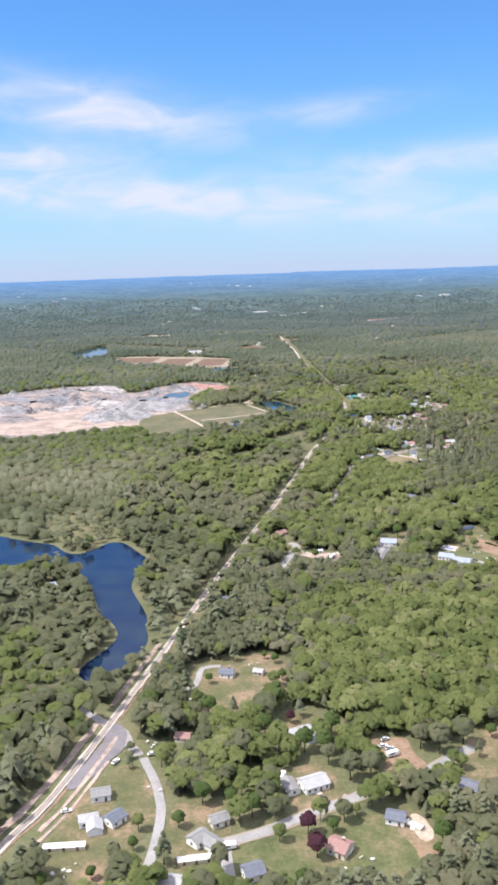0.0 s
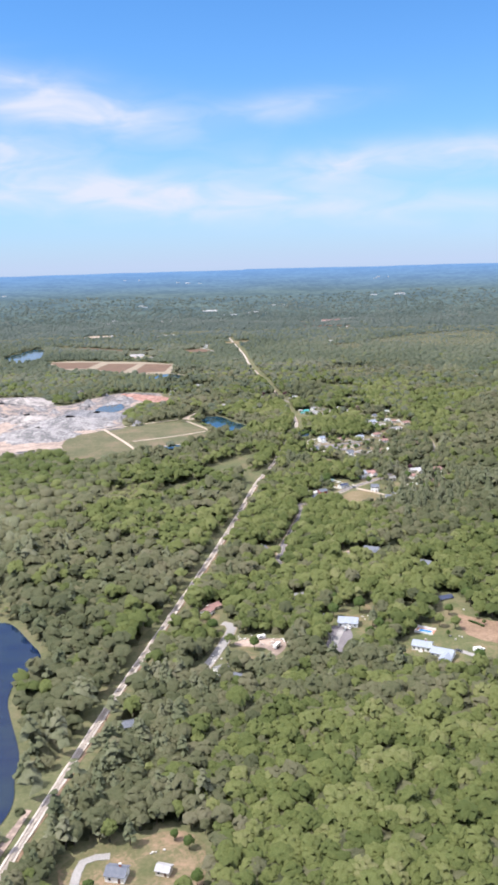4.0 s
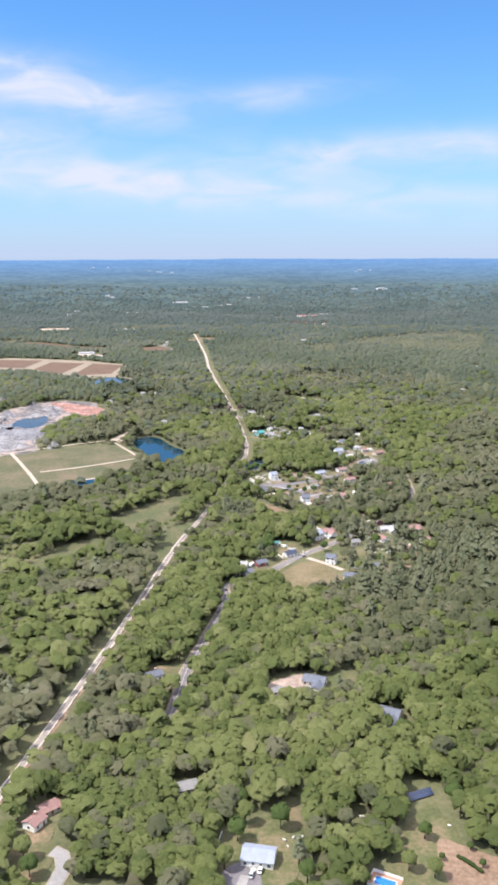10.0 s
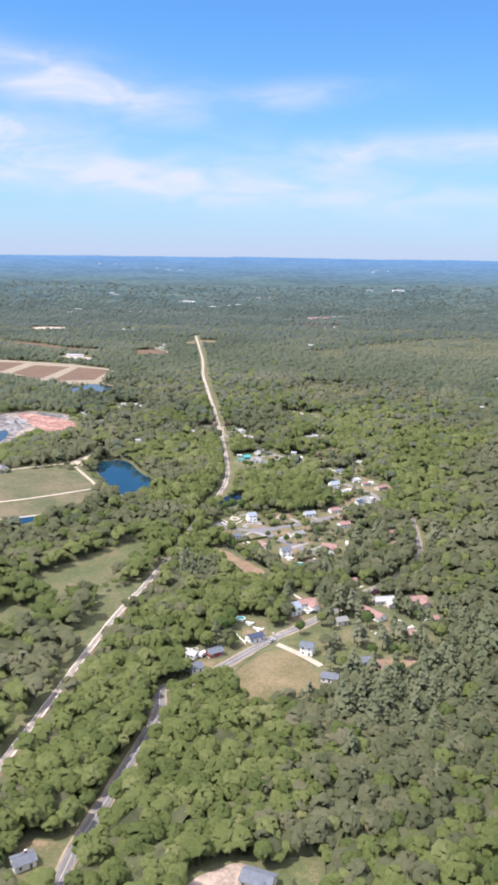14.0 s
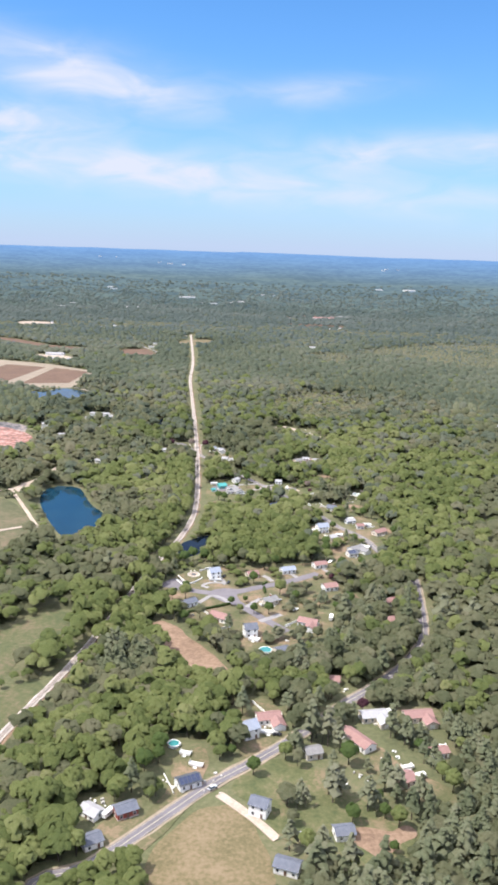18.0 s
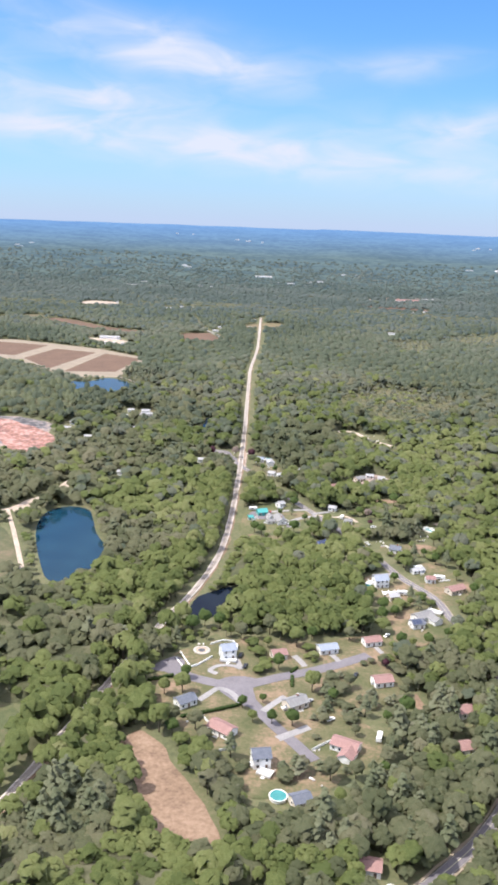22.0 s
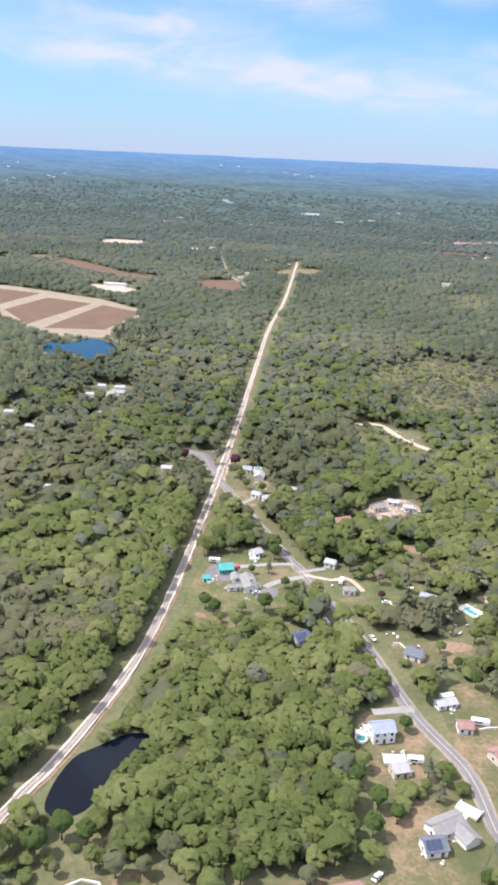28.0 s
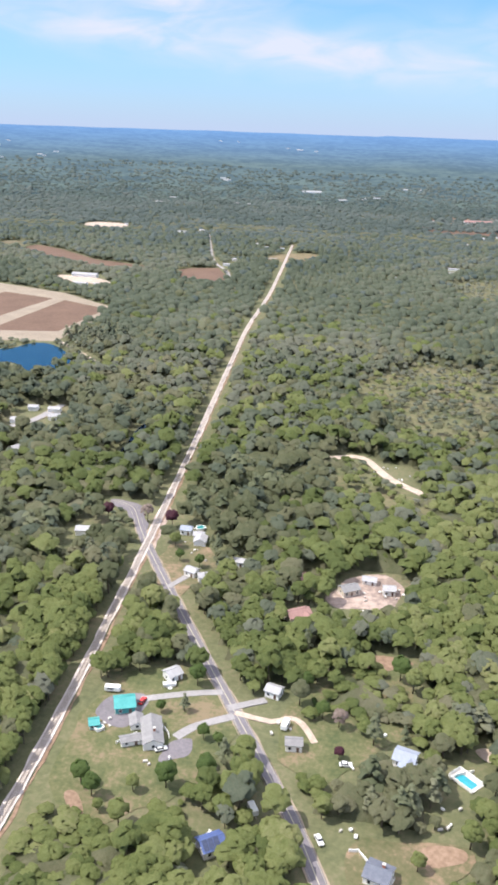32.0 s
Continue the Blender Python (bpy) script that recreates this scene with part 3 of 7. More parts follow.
path_of("street", 5, [(-28, 290), (-12, 297), (6, 308), (21, 316), (32, 323), (44, 330), (54, 334), (69, 346), (82, 356)])
path_of("lane", 4.5, [(-24, 267), (-28, 290)])
path_of("driveway", 4, [(-57, 268), (-55, 285), (-55, 307), (-57, 318), (-61, 331), (-69, 349)])
path_of("lane", 4.5, [(-109, 395), (-103, 389), (-90, 377), (-82, 371), (-78, 361), (-71, 351)])
path_of("lane", 5.5, [(-19, 578), (-7, 599), (6, 646), (0, 655)])
path_of("country_road", 5.0, [(37, 743), (41, 760), (46, 798), (54, 831), (68, 892), (68, 919), (85, 928), (108, 955), (127, 978), (147, 997), (174, 1026), (188, 1044), (206, 1063), (228, 1091), (244, 1127), (255, 1212)])
path_of("main_road", 4.8, [(50, 1598), (63, 1593), (80, 1559), (107, 1511), (140, 1455), (164, 1415), (177, 1393), (187, 1375), (201, 1345), (213, 1319), (230, 1293), (237, 1266), (241, 1259)])
path_of("culdesac_street", 6.4, [(90, 1186), (106, 1179), (126, 1176), (144, 1186), (168, 1200), (189, 1216)])
path_of("culdesac_street", 5.6, [(125, 1178), (141, 1152), (156, 1133), (164, 1123)])
path_of("driveway", 4, [(148, 1136), (161, 1147)])
path_of("driveway", 3.2, [(140, 1156), (144, 1163), (149, 1170)])
path_of("driveway", 3.0, [(110, 1160), (115, 1169), (118, 1172), (124, 1169), (129, 1162)])
path_of("driveway", 3.2, [(151, 1209), (154, 1205), (157, 1199)])
path_of("driveway", 3.0, [(167, 1217), (171, 1212), (174, 1207)])
path_of("driveway", 2.6, [(192, 1228), (194, 1223), (196, 1219)])
path_of("driveway", 3.0, [(126, 1191), (124, 1197), (122, 1201)])
path_of("driveway", 2.4, [(126, 1192), (121, 1194), (115, 1193), (112, 1190), (111, 1187), (115, 1185)])
path_of("sand_track", 2.6, [(156, 1428), (170, 1426), (175, 1429), (179, 1429), (183, 1425), (187, 1418)])
path_of("driveway", 3.6, [(156, 1426), (150, 1422), (143, 1417), (138, 1410)])
path_of("driveway", 3.2, [(149, 1439), (136, 1435), (120, 1428)])
path_of("driveway", 3.2, [(107, 1511), (113, 1523)])
path_of("driveway", 3.2, [(153, 1430), (166, 1438)])
path_of("driveway", 4, [(211, 1326), (195, 1320)])
path_of("driveway", 3.6, [(74, 639), (68, 621), (62, 600)])
path_of("driveway", 3.6, [(139, 605), (150, 595)])
path_of("driveway", 3.6, [(-59, 412), (-52, 418), (-50, 437), (-40, 440)])
path_of("sand_track", 4, [(130, 971), (143, 958), (153, 945)])
path_of("sand_track", 3.4, [(-72, 1394), (-60, 1420), (-52, 1447), (-50, 1475)])
path_of("sand_track", 3.0, [(-72, 1394), (-46, 1341), (-16, 1277)])
path_of("sand_track", 3.4, [(-202, 1321), (-164, 1340), (-116, 1371), (-72, 1394)])
path_of("sand_track", 4, [(-177, 1328), (-139, 1242), (-111, 1173)])
path_of("sand_track", 3.4, [(-126, 1240), (-77, 1265), (-33, 1295)])
path_of("sand_track", 3.4, [(-113, 1187), (-95, 1197), (-62, 1213)])
path_of("sand_track", 4, [(-115, 1190), (-106, 1166)])
path_of("sand_track", 6, [(166, 1700), (186, 1706), (206, 1673), (227, 1653)])
path_of("sand_track", 4, [(-134, 1956), (-85, 1906), (-54, 1873)])
path_of("far_lane", 5, [(-116, 2617), (-58, 2598), (-13, 2618)])
path_of("far_lane", 5, [(-616, 3693), (-548, 3790), (-475, 3894)])
path_of("far_lane", 5, [(-200, 2910), (-111, 2562), (-66, 2453), (-39, 2355)])
path_of("far_lane", 6, [(-68, 1695), (-53, 1719), (-47, 1758)])
water("lake", [(-288, 718), (-249, 690), (-219, 673), (-193, 663), (-182, 645), (-169, 636), (-156, 649), (-150, 666), (-139, 667), (-129, 655), (-119, 638), (-104, 615), (-109, 600), (-114, 585), (-113, 565), (-107, 548), (-100, 531), (-92, 510), (-91, 494), (-86, 476), (-88, 460), (-94, 446), (-98, 432), (-103, 422), (-113, 424), (-119, 431), (-119, 442), (-114, 454), (-107, 470), (-106, 484), (-112, 500), (-127, 519), (-132, 538), (-139, 560), (-152, 590), (-166, 604), (-178, 618), (-197, 616), (-249, 613)])
water("pond", [(-38, 1356), (-44, 1392), (-34, 1411), (-14, 1409), (-5, 1387), (6, 1356), (23, 1331), (25, 1316), (14, 1284), (1, 1271), (-14, 1299)])
water("pond", [(-87, 1202), (-78, 1211), (-61, 1213), (-60, 1201), (-73, 1185), (-83, 1187)])
water("dark_pond", [(91, 1241), (89, 1254), (91, 1270), (96, 1275), (107, 1288), (118, 1287), (115, 1275), (106, 1264), (106, 1248), (100, 1241)])
water("pond", [(-161, 1904), (-151, 1940), (-127, 1938), (-82, 1881), (-98, 1824), (-140, 1871), (-164, 1845), (-188, 1907)])
water("pond", [(-614, 2323), (-575, 2663), (-508, 2490), (-477, 2196)])
water("pond", [(-221, 1529), (-182, 1579), (-169, 1478), (-213, 1471)])
water("pond", [(-262, 4355), (-148, 4442), (-69, 4270), (-197, 4178)])
water("stream", [(25, 1807), (34, 1757), (28, 1714), (35, 1668), (22, 1654), (29, 1679), (24, 1718), (30, 1756)])
patch("bog_field", [(-424, 2180), (-392, 2222), (-320, 2210), (-334, 2089), (-388, 2098)])
patch("bog_field", [(-296, 2179), (-222, 2157), (-244, 1989), (-311, 2069)])
patch("bog_field", [(-205, 2152), (-139, 2118), (-147, 1991), (-218, 1974)])
patch("bog_field", [(-450, 2233), (-389, 2220), (-339, 2198), (-340, 2118), (-395, 2128)])
patch("sand_dike", [(-459, 2238), (-396, 2258), (-222, 2196), (-127, 2123), (-132, 1950), (-198, 1936), (-310, 2041), (-375, 2050)])
patch("olive_field", [(-232, 1289), (-175, 1319), (-73, 1392), (-16, 1276), (-60, 1214), (-112, 1186), (-188, 1113)])
patch("quarry_floor", [(-607, 1578), (-543, 1580), (-466, 1659), (-368, 1680), (-285, 1532), (-250, 1615), (-194, 1704), (-99, 1649), (-178, 1512), (-133, 1203), (-269, 1190), (-323, 1138), (-450, 1134)])
patch("white_gravel", [(-441, 1547), (-359, 1637), (-301, 1535), (-293, 1415), (-335, 1309), (-403, 1409)])
patch("grey_gravel", [(-287, 1251), (-270, 1423), (-253, 1526), (-180, 1485), (-167, 1405), (-222, 1334), (-184, 1250)])
patch("pink_gravel", [(-490, 1261), (-386, 1266), (-320, 1322), (-229, 1319), (-187, 1339), (-133, 1219), (-269, 1207), (-327, 1158), (-455, 1167)])
patch("pink_gravel", [(-453, 1430), (-358, 1328), (-332, 1459), (-311, 1406), (-331, 1258), (-417, 1311)])
patch("grey_gravel", [(-599, 1555), (-538, 1565), (-463, 1530), (-434, 1397), (-524, 1354)])
patch("red_yard", [(-213, 1687), (-168, 1666), (-107, 1618), (-92, 1537), (-140, 1555)])
patch("paved_yard", [(-90, 381), (-82, 374), (-80, 362), (-85, 349), (-96, 324), (-101, 328), (-94, 353), (-89, 369)])
patch("sand_yard", [(-73, 1396), (-63, 1418), (-57, 1440), (-54, 1472), (-48, 1472), (-50, 1433), (-58, 1402), (-50, 1386), (-56, 1382)])
patch("paved_yard", [(105, 1426), (116, 1432), (122, 1429), (124, 1417), (120, 1411), (113, 1410), (107, 1416)])
patch("paved_yard", [(135, 1404), (143, 1411), (145, 1410), (146, 1402), (139, 1398), (134, 1396)])
patch("sand_yard", [(244, 1425), (247, 1430), (252, 1429), (252, 1423), (248, 1419)])
patch("bare_earth", [(201, 1473), (206, 1478), (218, 1478), (222, 1475), (212, 1467), (204, 1466)])
patch("bare_earth", [(222, 1377), (228, 1382), (236, 1383), (237, 1375), (230, 1371), (223, 1372)])
patch("bare_earth", [(109, 1376), (112, 1378), (117, 1369), (115, 1366)])
patch("pink_gravel", [(3, 321), (16, 324), (28, 313), (8, 304), (3, 312)])
patch("bare_earth", [(31, 362), (49, 366), (53, 350), (61, 343), (54, 336), (42, 331), (36, 330), (43, 343), (33, 351)])
patch("sand_yard", [(46, 308), (50, 310), (56, 294), (53, 291), (47, 294), (46, 301)])
patch("paved_yard", [(116, 1178), (125, 1166), (132, 1158), (135, 1163), (135, 1176), (141, 1185), (129, 1185)])
patch("paved_yard", [(80, 1185), (86, 1195), (95, 1199), (97, 1187), (92, 1181)])
patch("pink_gravel", [(177, 1192), (181, 1195), (191, 1189), (189, 1184), (181, 1182)])
patch("bare_earth", [(209, 1181), (211, 1186), (214, 1172), (210, 1164), (208, 1170)])
patch("paved_yard", [(47, 1601), (68, 1599), (81, 1566), (80, 1558), (65, 1586), (51, 1589)])
patch("pink_gravel", [(81, 1558), (78, 1589), (82, 1603), (85, 1594), (88, 1565), (91, 1537)])
patch("marsh", [(159, 1677), (186, 1697), (209, 1662), (231, 1648), (225, 1607), (191, 1621), (162, 1650)])
patch("pink_gravel", [(179, 1519), (188, 1540), (201, 1550), (218, 1539), (217, 1521), (198, 1512), (184, 1509)])
patch("dry_lawn", [(-60, 428), (-53, 441), (-31, 452), (-5, 455), (-2, 426), (-14, 386), (-34, 382), (-51, 392)])
patch("dry_lawn", [(-14, 374), (-4, 391), (6, 395), (22, 380), (23, 368), (11, 365), (-6, 358), (-13, 363)])
patch("lawn", [(-26, 287), (-12, 291), (27, 309), (43, 298), (48, 264), (-23, 261)])
patch("dry_lawn", [(-96, 317), (-83, 346), (-62, 337), (-55, 306), (-62, 286), (-73, 257), (-95, 257), (-98, 298)])
patch("dry_lawn", [(-50, 317), (-29, 319), (-23, 289), (-47, 269), (-54, 298)])
patch("dry_lawn", [(-3, 341), (14, 345), (20, 330), (22, 318), (4, 306), (-4, 318)])
patch("dry_lawn", [(87, 375), (103, 375), (87, 306), (71, 316), (70, 338)])
patch("dry_lawn", [(36, 308), (48, 316), (59, 283), (49, 273)])
patch("lawn", [(62, 639), (65, 659), (87, 679), (98, 677), (96, 641), (85, 623), (67, 606)])
patch("lawn", [(100, 615), (114, 622), (142, 665), (153, 683), (160, 669), (160, 644), (171, 632), (158, 575), (102, 582)])
patch("pink_gravel", [(4, 630), (13, 633), (26, 633), (41, 629), (41, 620), (33, 605), (23, 615), (7, 619)])
patch("dry_lawn", [(3, 620), (23, 618), (33, 611), (32, 593), (-1, 596)])
patch("paved_yard", [(67, 647), (82, 643), (76, 620), (67, 594), (60, 595), (65, 621)])
patch("dry_lawn", [(-19, 647), (-14, 671), (-3, 675), (1, 657), (8, 660), (2, 645), (-3, 635)])
patch("dry_lawn", [(131, 653), (147, 673), (157, 666), (163, 644), (150, 633), (136, 631)])
patch("bare_earth", [(148, 651), (154, 657), (162, 651), (173, 644), (182, 632), (175, 612), (159, 616), (151, 624), (150, 632), (147, 637)])
patch("pink_gravel", [(84, 769), (91, 785), (104, 793), (120, 787), (114, 773), (100, 765)])
patch("lawn", [(122, 789), (141, 795), (138, 770), (121, 766)])
patch("dry_lawn", [(20, 786), (28, 807), (45, 803), (46, 778), (30, 770)])
patch("meadow", [(102, 933), (130, 970), (145, 955), (152, 927), (142, 907), (113, 900)])
patch("dry_lawn", [(77, 926), (88, 959), (102, 953), (109, 973), (106, 996), (122, 1008), (128, 978), (101, 927)])
patch("bare_earth", [(181, 950), (190, 953), (199, 952), (206, 957), (209, 950), (197, 941), (191, 937), (184, 944)])
patch("lawn", [(133, 974), (147, 998), (177, 991), (186, 971), (209, 955), (204, 935), (182, 926), (158, 942), (146, 956)])
patch("dry_lawn", [(133, 1036), (140, 1051), (161, 1029), (160, 1005), (143, 989), (135, 1004)])
patch("dry_lawn", [(184, 1023), (195, 1016), (206, 998), (225, 982), (230, 964), (218, 959), (200, 985), (184, 1003)])
patch("bare_earth", [(80, 1119), (85, 1136), (95, 1131), (111, 1109), (124, 1089), (137, 1063), (117, 1058), (100, 1083), (89, 1111)])
patch("dry_lawn", [(82, 1173), (89, 1201), (118, 1225), (157, 1223), (195, 1242), (207, 1232), (204, 1180), (179, 1158), (194, 1149), (193, 1130), (179, 1117), (172, 1100), (156, 1100), (139, 1094), (129, 1113), (109, 1139), (90, 1152)])
patch("dry_lawn", [(224, 1329), (256, 1336), (254, 1297), (232, 1278), (238, 1247), (211, 1224), (201, 1236), (220, 1283)])
patch("dry_lawn", [(188, 1317), (204, 1325), (217, 1315), (213, 1293), (226, 1274), (232, 1258), (211, 1231), (199, 1261), (197, 1289), (188, 1300)])
patch("lawn", [(100, 1401), (103, 1427), (109, 1448), (146, 1454), (159, 1420), (150, 1386), (127, 1366), (108, 1368)])
patch("lawn", [(171, 1406), (172, 1436), (185, 1443), (200, 1475), (222, 1475), (219, 1451), (224, 1434), (203, 1411), (189, 1395)])
patch("dry_lawn", [(199, 1373), (206, 1380), (216, 1377), (239, 1387), (239, 1365), (207, 1352)])
patch("dry_lawn", [(94, 1536), (97, 1558), (120, 1557), (127, 1539), (124, 1519), (108, 1496)])
patch("dry_lawn", [(217, 1335), (229, 1349), (244, 1350), (244, 1323), (228, 1304), (221, 1316)])
patch("marsh", [(-228, 722), (-208, 766), (-166, 744), (-136, 685), (-146, 655), (-180, 658)])
patch("marsh", [(157, 1863), (197, 1952), (245, 1988), (302, 1925), (286, 1732), (223, 1730), (188, 1800)])
patch("bare_earth", [(240, 3518), (404, 3661), (452, 3520), (346, 3309), (252, 3328)])
patch("dry_lawn", [(-366, 3276), (-240, 3464), (-212, 3353), (-322, 3184)])
patch("meadow", [(-38, 2651), (43, 2719), (63, 2623), (-14, 2562)])
patch("sand_yard", [(-512, 3025), (-408, 3028), (-385, 2940), (-472, 2919)])
patch("bog_field", [(-458, 2571), (-444, 2614), (-386, 2580), (-291, 2489), (-196, 2454), (-193, 2409), (-267, 2422), (-363, 2493)])
patch("bog_field", [(-135, 2434), (-126, 2458), (-83, 2477), (-46, 2381), (-49, 2351), (-102, 2357), (-121, 2378)])
patch("sand_yard", [(-295, 2331), (-209, 2318), (-182, 2265), (-262, 2282)])
patch("bog_field", [(198, 3271), (293, 3392), (422, 3308), (408, 3155), (249, 3170)])
patch("marsh", [(265, 2475), (350, 2508), (330, 2284), (268, 2325)])
patch("olive_field", [(-532, 2648), (-467, 2652), (-459, 2587), (-500, 2584)])
patch("wet_meadow", [(-30, 1044), (-33, 1074), (-10, 1098), (3, 1122), (27, 1146), (38, 1132), (36, 1098), (18, 1084), (14, 1057), (6, 1034), (-12, 1036)])
patch("wet_meadow", [(-72, 980), (-54, 1008), (-27, 1024), (-14, 1018), (-25, 992), (-40, 980), (-60, 968), (-80, 930), (-92, 940)])
patch("wet_meadow", [(17, 1049), (34, 1062), (41, 1050), (35, 1016), (23, 984), (11, 960), (4, 964), (14, 1007)])
patch("marsh", [(-135, 996), (-77, 1002), (-55, 951), (-117, 909)])
patch("marsh", [(221, 1873), (282, 1992), (325, 1878), (294, 1774), (223, 1770)])
patch("marsh", [(331, 2524), (606, 2784), (828, 2804), (660, 2256), (524, 2346), (391, 2468)])

# railway: pale ballast, darker bed, sleepers and two rails
RAIL = [(-114.9, 288.7), (-101.1, 328.9), (-79.5, 434.9), (-56.9, 556.7), (-33.4, 668.6), (2.0, 843.4), (29.5, 999.5), (50.1, 1084.9), (77.6, 1231.2), (86.4, 1267.5), (93.3, 1315.6), (95.2, 1359.8), (92.3, 1430.5), (88.4, 1491.4), (83.5, 1560.1), (71.7, 1704.4), (56.0, 1878.2), (39.3, 2074.6), (27.5, 2309.2), (-11.8, 2803.1)]
RAIL = [(-150, 200)] + RAIL
rail_line = smooth_line(RAIL, 5)
railway = tagged(new("railway", mesh_of("railway", ribbon(rail_line, -2.0, 2.0, 0.55, 0.5, 0.7, 2), M["ballast"])), "single-track railway on pale gravel ballast", "railway", kind="structure")
part("trackbed", ribbon(rail_line, -1.25, 1.25, 0.62, 0.06, 0.15, 5), M["trackbed"], railway, "brownish track bed")
part("service_track", ribbon(rail_line, 2.3, 3.3, 0.2, 0.16, 1.3, 8), M["bare_earth"], railway, "rough gravel path beside the track")
for s in (-0.75, 0.75):
    part("rail", ribbon(rail_line, s - 0.05, s + 0.05, 0.86, 0.15), M["steel"], railway, "rusty steel rail")
bm = bmesh.new()
walked = 0.0
for p0, p1 in zip(rail_line, rail_line[1:]):
    seg, d = (p1 - p0).length, (p1 - p0).normalized()
    if 250 < p0.y < 1700:
        for k in range(int(seg / 0.9)):
            p = p0 + d * (k * 0.9)
            v = [bm.verts.new((p.x + d.y * sx - d.x * sy * 0.13 * -1, p.y - d.x * sx + d.y * sy * 0.13, 0.71)) for sx, sy in ((-1.25, -1), (1.25, -1), (1.25, 1), (-1.25, 1))]
            bm.faces.new(v)
sl = part("sleepers", bm, M["sleeper"], railway, "weathered wooden sleepers")
tagged(sl, kind="stuff")
LINES.append(([Vector((p.x + 0.5, p.y)) for p in rail_line if not 1090 < p.y < 1222], 7.3))
LINES.append(([Vector((p.x - 0.8, p.y)) for p in rail_line if 1236 < p.y < 1760], 6.6))
LINES.append(([p for p in rail_line if p.y >= 1740], 10.5))
LOW.append([(84, 1185), (102, 1185), (114, 1300), (114, 1400), (104, 1400), (92, 1240)])
# yard by the first crossing: pale platform strips along the track
for o0, o1, y0, y1 in ((-8.5, -5.0, 285, 380), (7.0, 9.2, 300, 372), (11.0, 12.6, 290, 350), (-7.6, -4.6, 395, 470)):
    seg = [p for p in rail_line if y0 < p.y < y1]
    if len(seg) > 1:
        tagged(new("gravel_strip", mesh_of("gravel_strip", ribbon(seg, o0, o1, 0.34, 0.3, 0.8, o0), M["pink_gravel"])), "pinkish gravel strip along the track", "gravel", kind="structure")
LINES.append(([Vector((p.x + 4, p.y)) for p in rail_line if p.y < 385], 11))
# tall trees close in on both sides of one stretch
LINES.append(([p for p in rail_line if 1080 < p.y < 1232], 3.6))


# ---- houses ----
HOUSES = []
FRAME_ME = mesh_of("window_frame", box(bmesh.new(), -0.62, 0.62, -0.05, 0.05, -0.72, 0.72), M["white"])
PANE_ME = mesh_of("pane", box(bmesh.new(), -0.5, 0.5, -0.07, 0.07, -0.6, 0.6), GLASS)
DOOR_ME = mesh_of("door", box(bmesh.new(), -0.5, 0.5, -0.06, 0.06, 0, 2.05, 0.03), M["door"])
GARAGE_ME = mesh_of("garage_door", box(bmesh.new(), -1.3, 1.3, -0.06, 0.06, 0, 2.2, 0.03), M["white"])


def gable(bm, x0, x1, d, h, rise):
    """Walls of a gabled block: ridge along x."""
    v = [bm.verts.new(p) for x in (x0, x1) for p in ((x, -d, 0), (x, d, 0), (x, d, h), (x, 0, h + rise), (x, -d, h))]
    bm.faces.new(v[:5][::-1])
    bm.faces.new(v[5:])
    for i in (0, 1, 4):
        j = (i + 1) % 5
        bm.faces.new((v[i], v[j], v[j + 5], v[i + 5]))
    bm.faces.new((v[2], v[3], v[8], v[7]))
    bm.faces.new((v[3], v[4], v[9], v[8]))
    bmesh.ops.recalc_face_normals(bm, faces=bm.faces)
    return bm


def slope(x0, x1, d, h, rise, side, over=0.45, thick=0.16):
    bm = bmesh.new()
    k = rise / d
    y1, z1 = (d + over) * side, h - over * k
    pts = ((0, h + rise), (y1, z1))
    v = []
    for x in (x0 - over, x1 + over):
        for (y, z), up in ((pts[0], thick + 0.02), (pts[1], thick + 0.02), (pts[1], 0.02), (pts[0], 0.02)):
            v.append(bm.verts.new((x, y, z + up)))
    bm.faces.new(v[:4])
    bm.faces.new(v[4:][::-1])
    for i in range(4):
        j = (i + 1) % 4
        bm.faces.new((v[i], v[i + 4], v[j + 4], v[j]))
    bmesh.ops.recalc_face_normals(bm, faces=bm.faces)
    return bm


def put_on(parent, name, me, x, y, z, rz=0):
    ob = new(name, me)
    ob.parent = parent
    ob.matrix_local = pose(x, y, z, 0, 0, rz)
    return ob


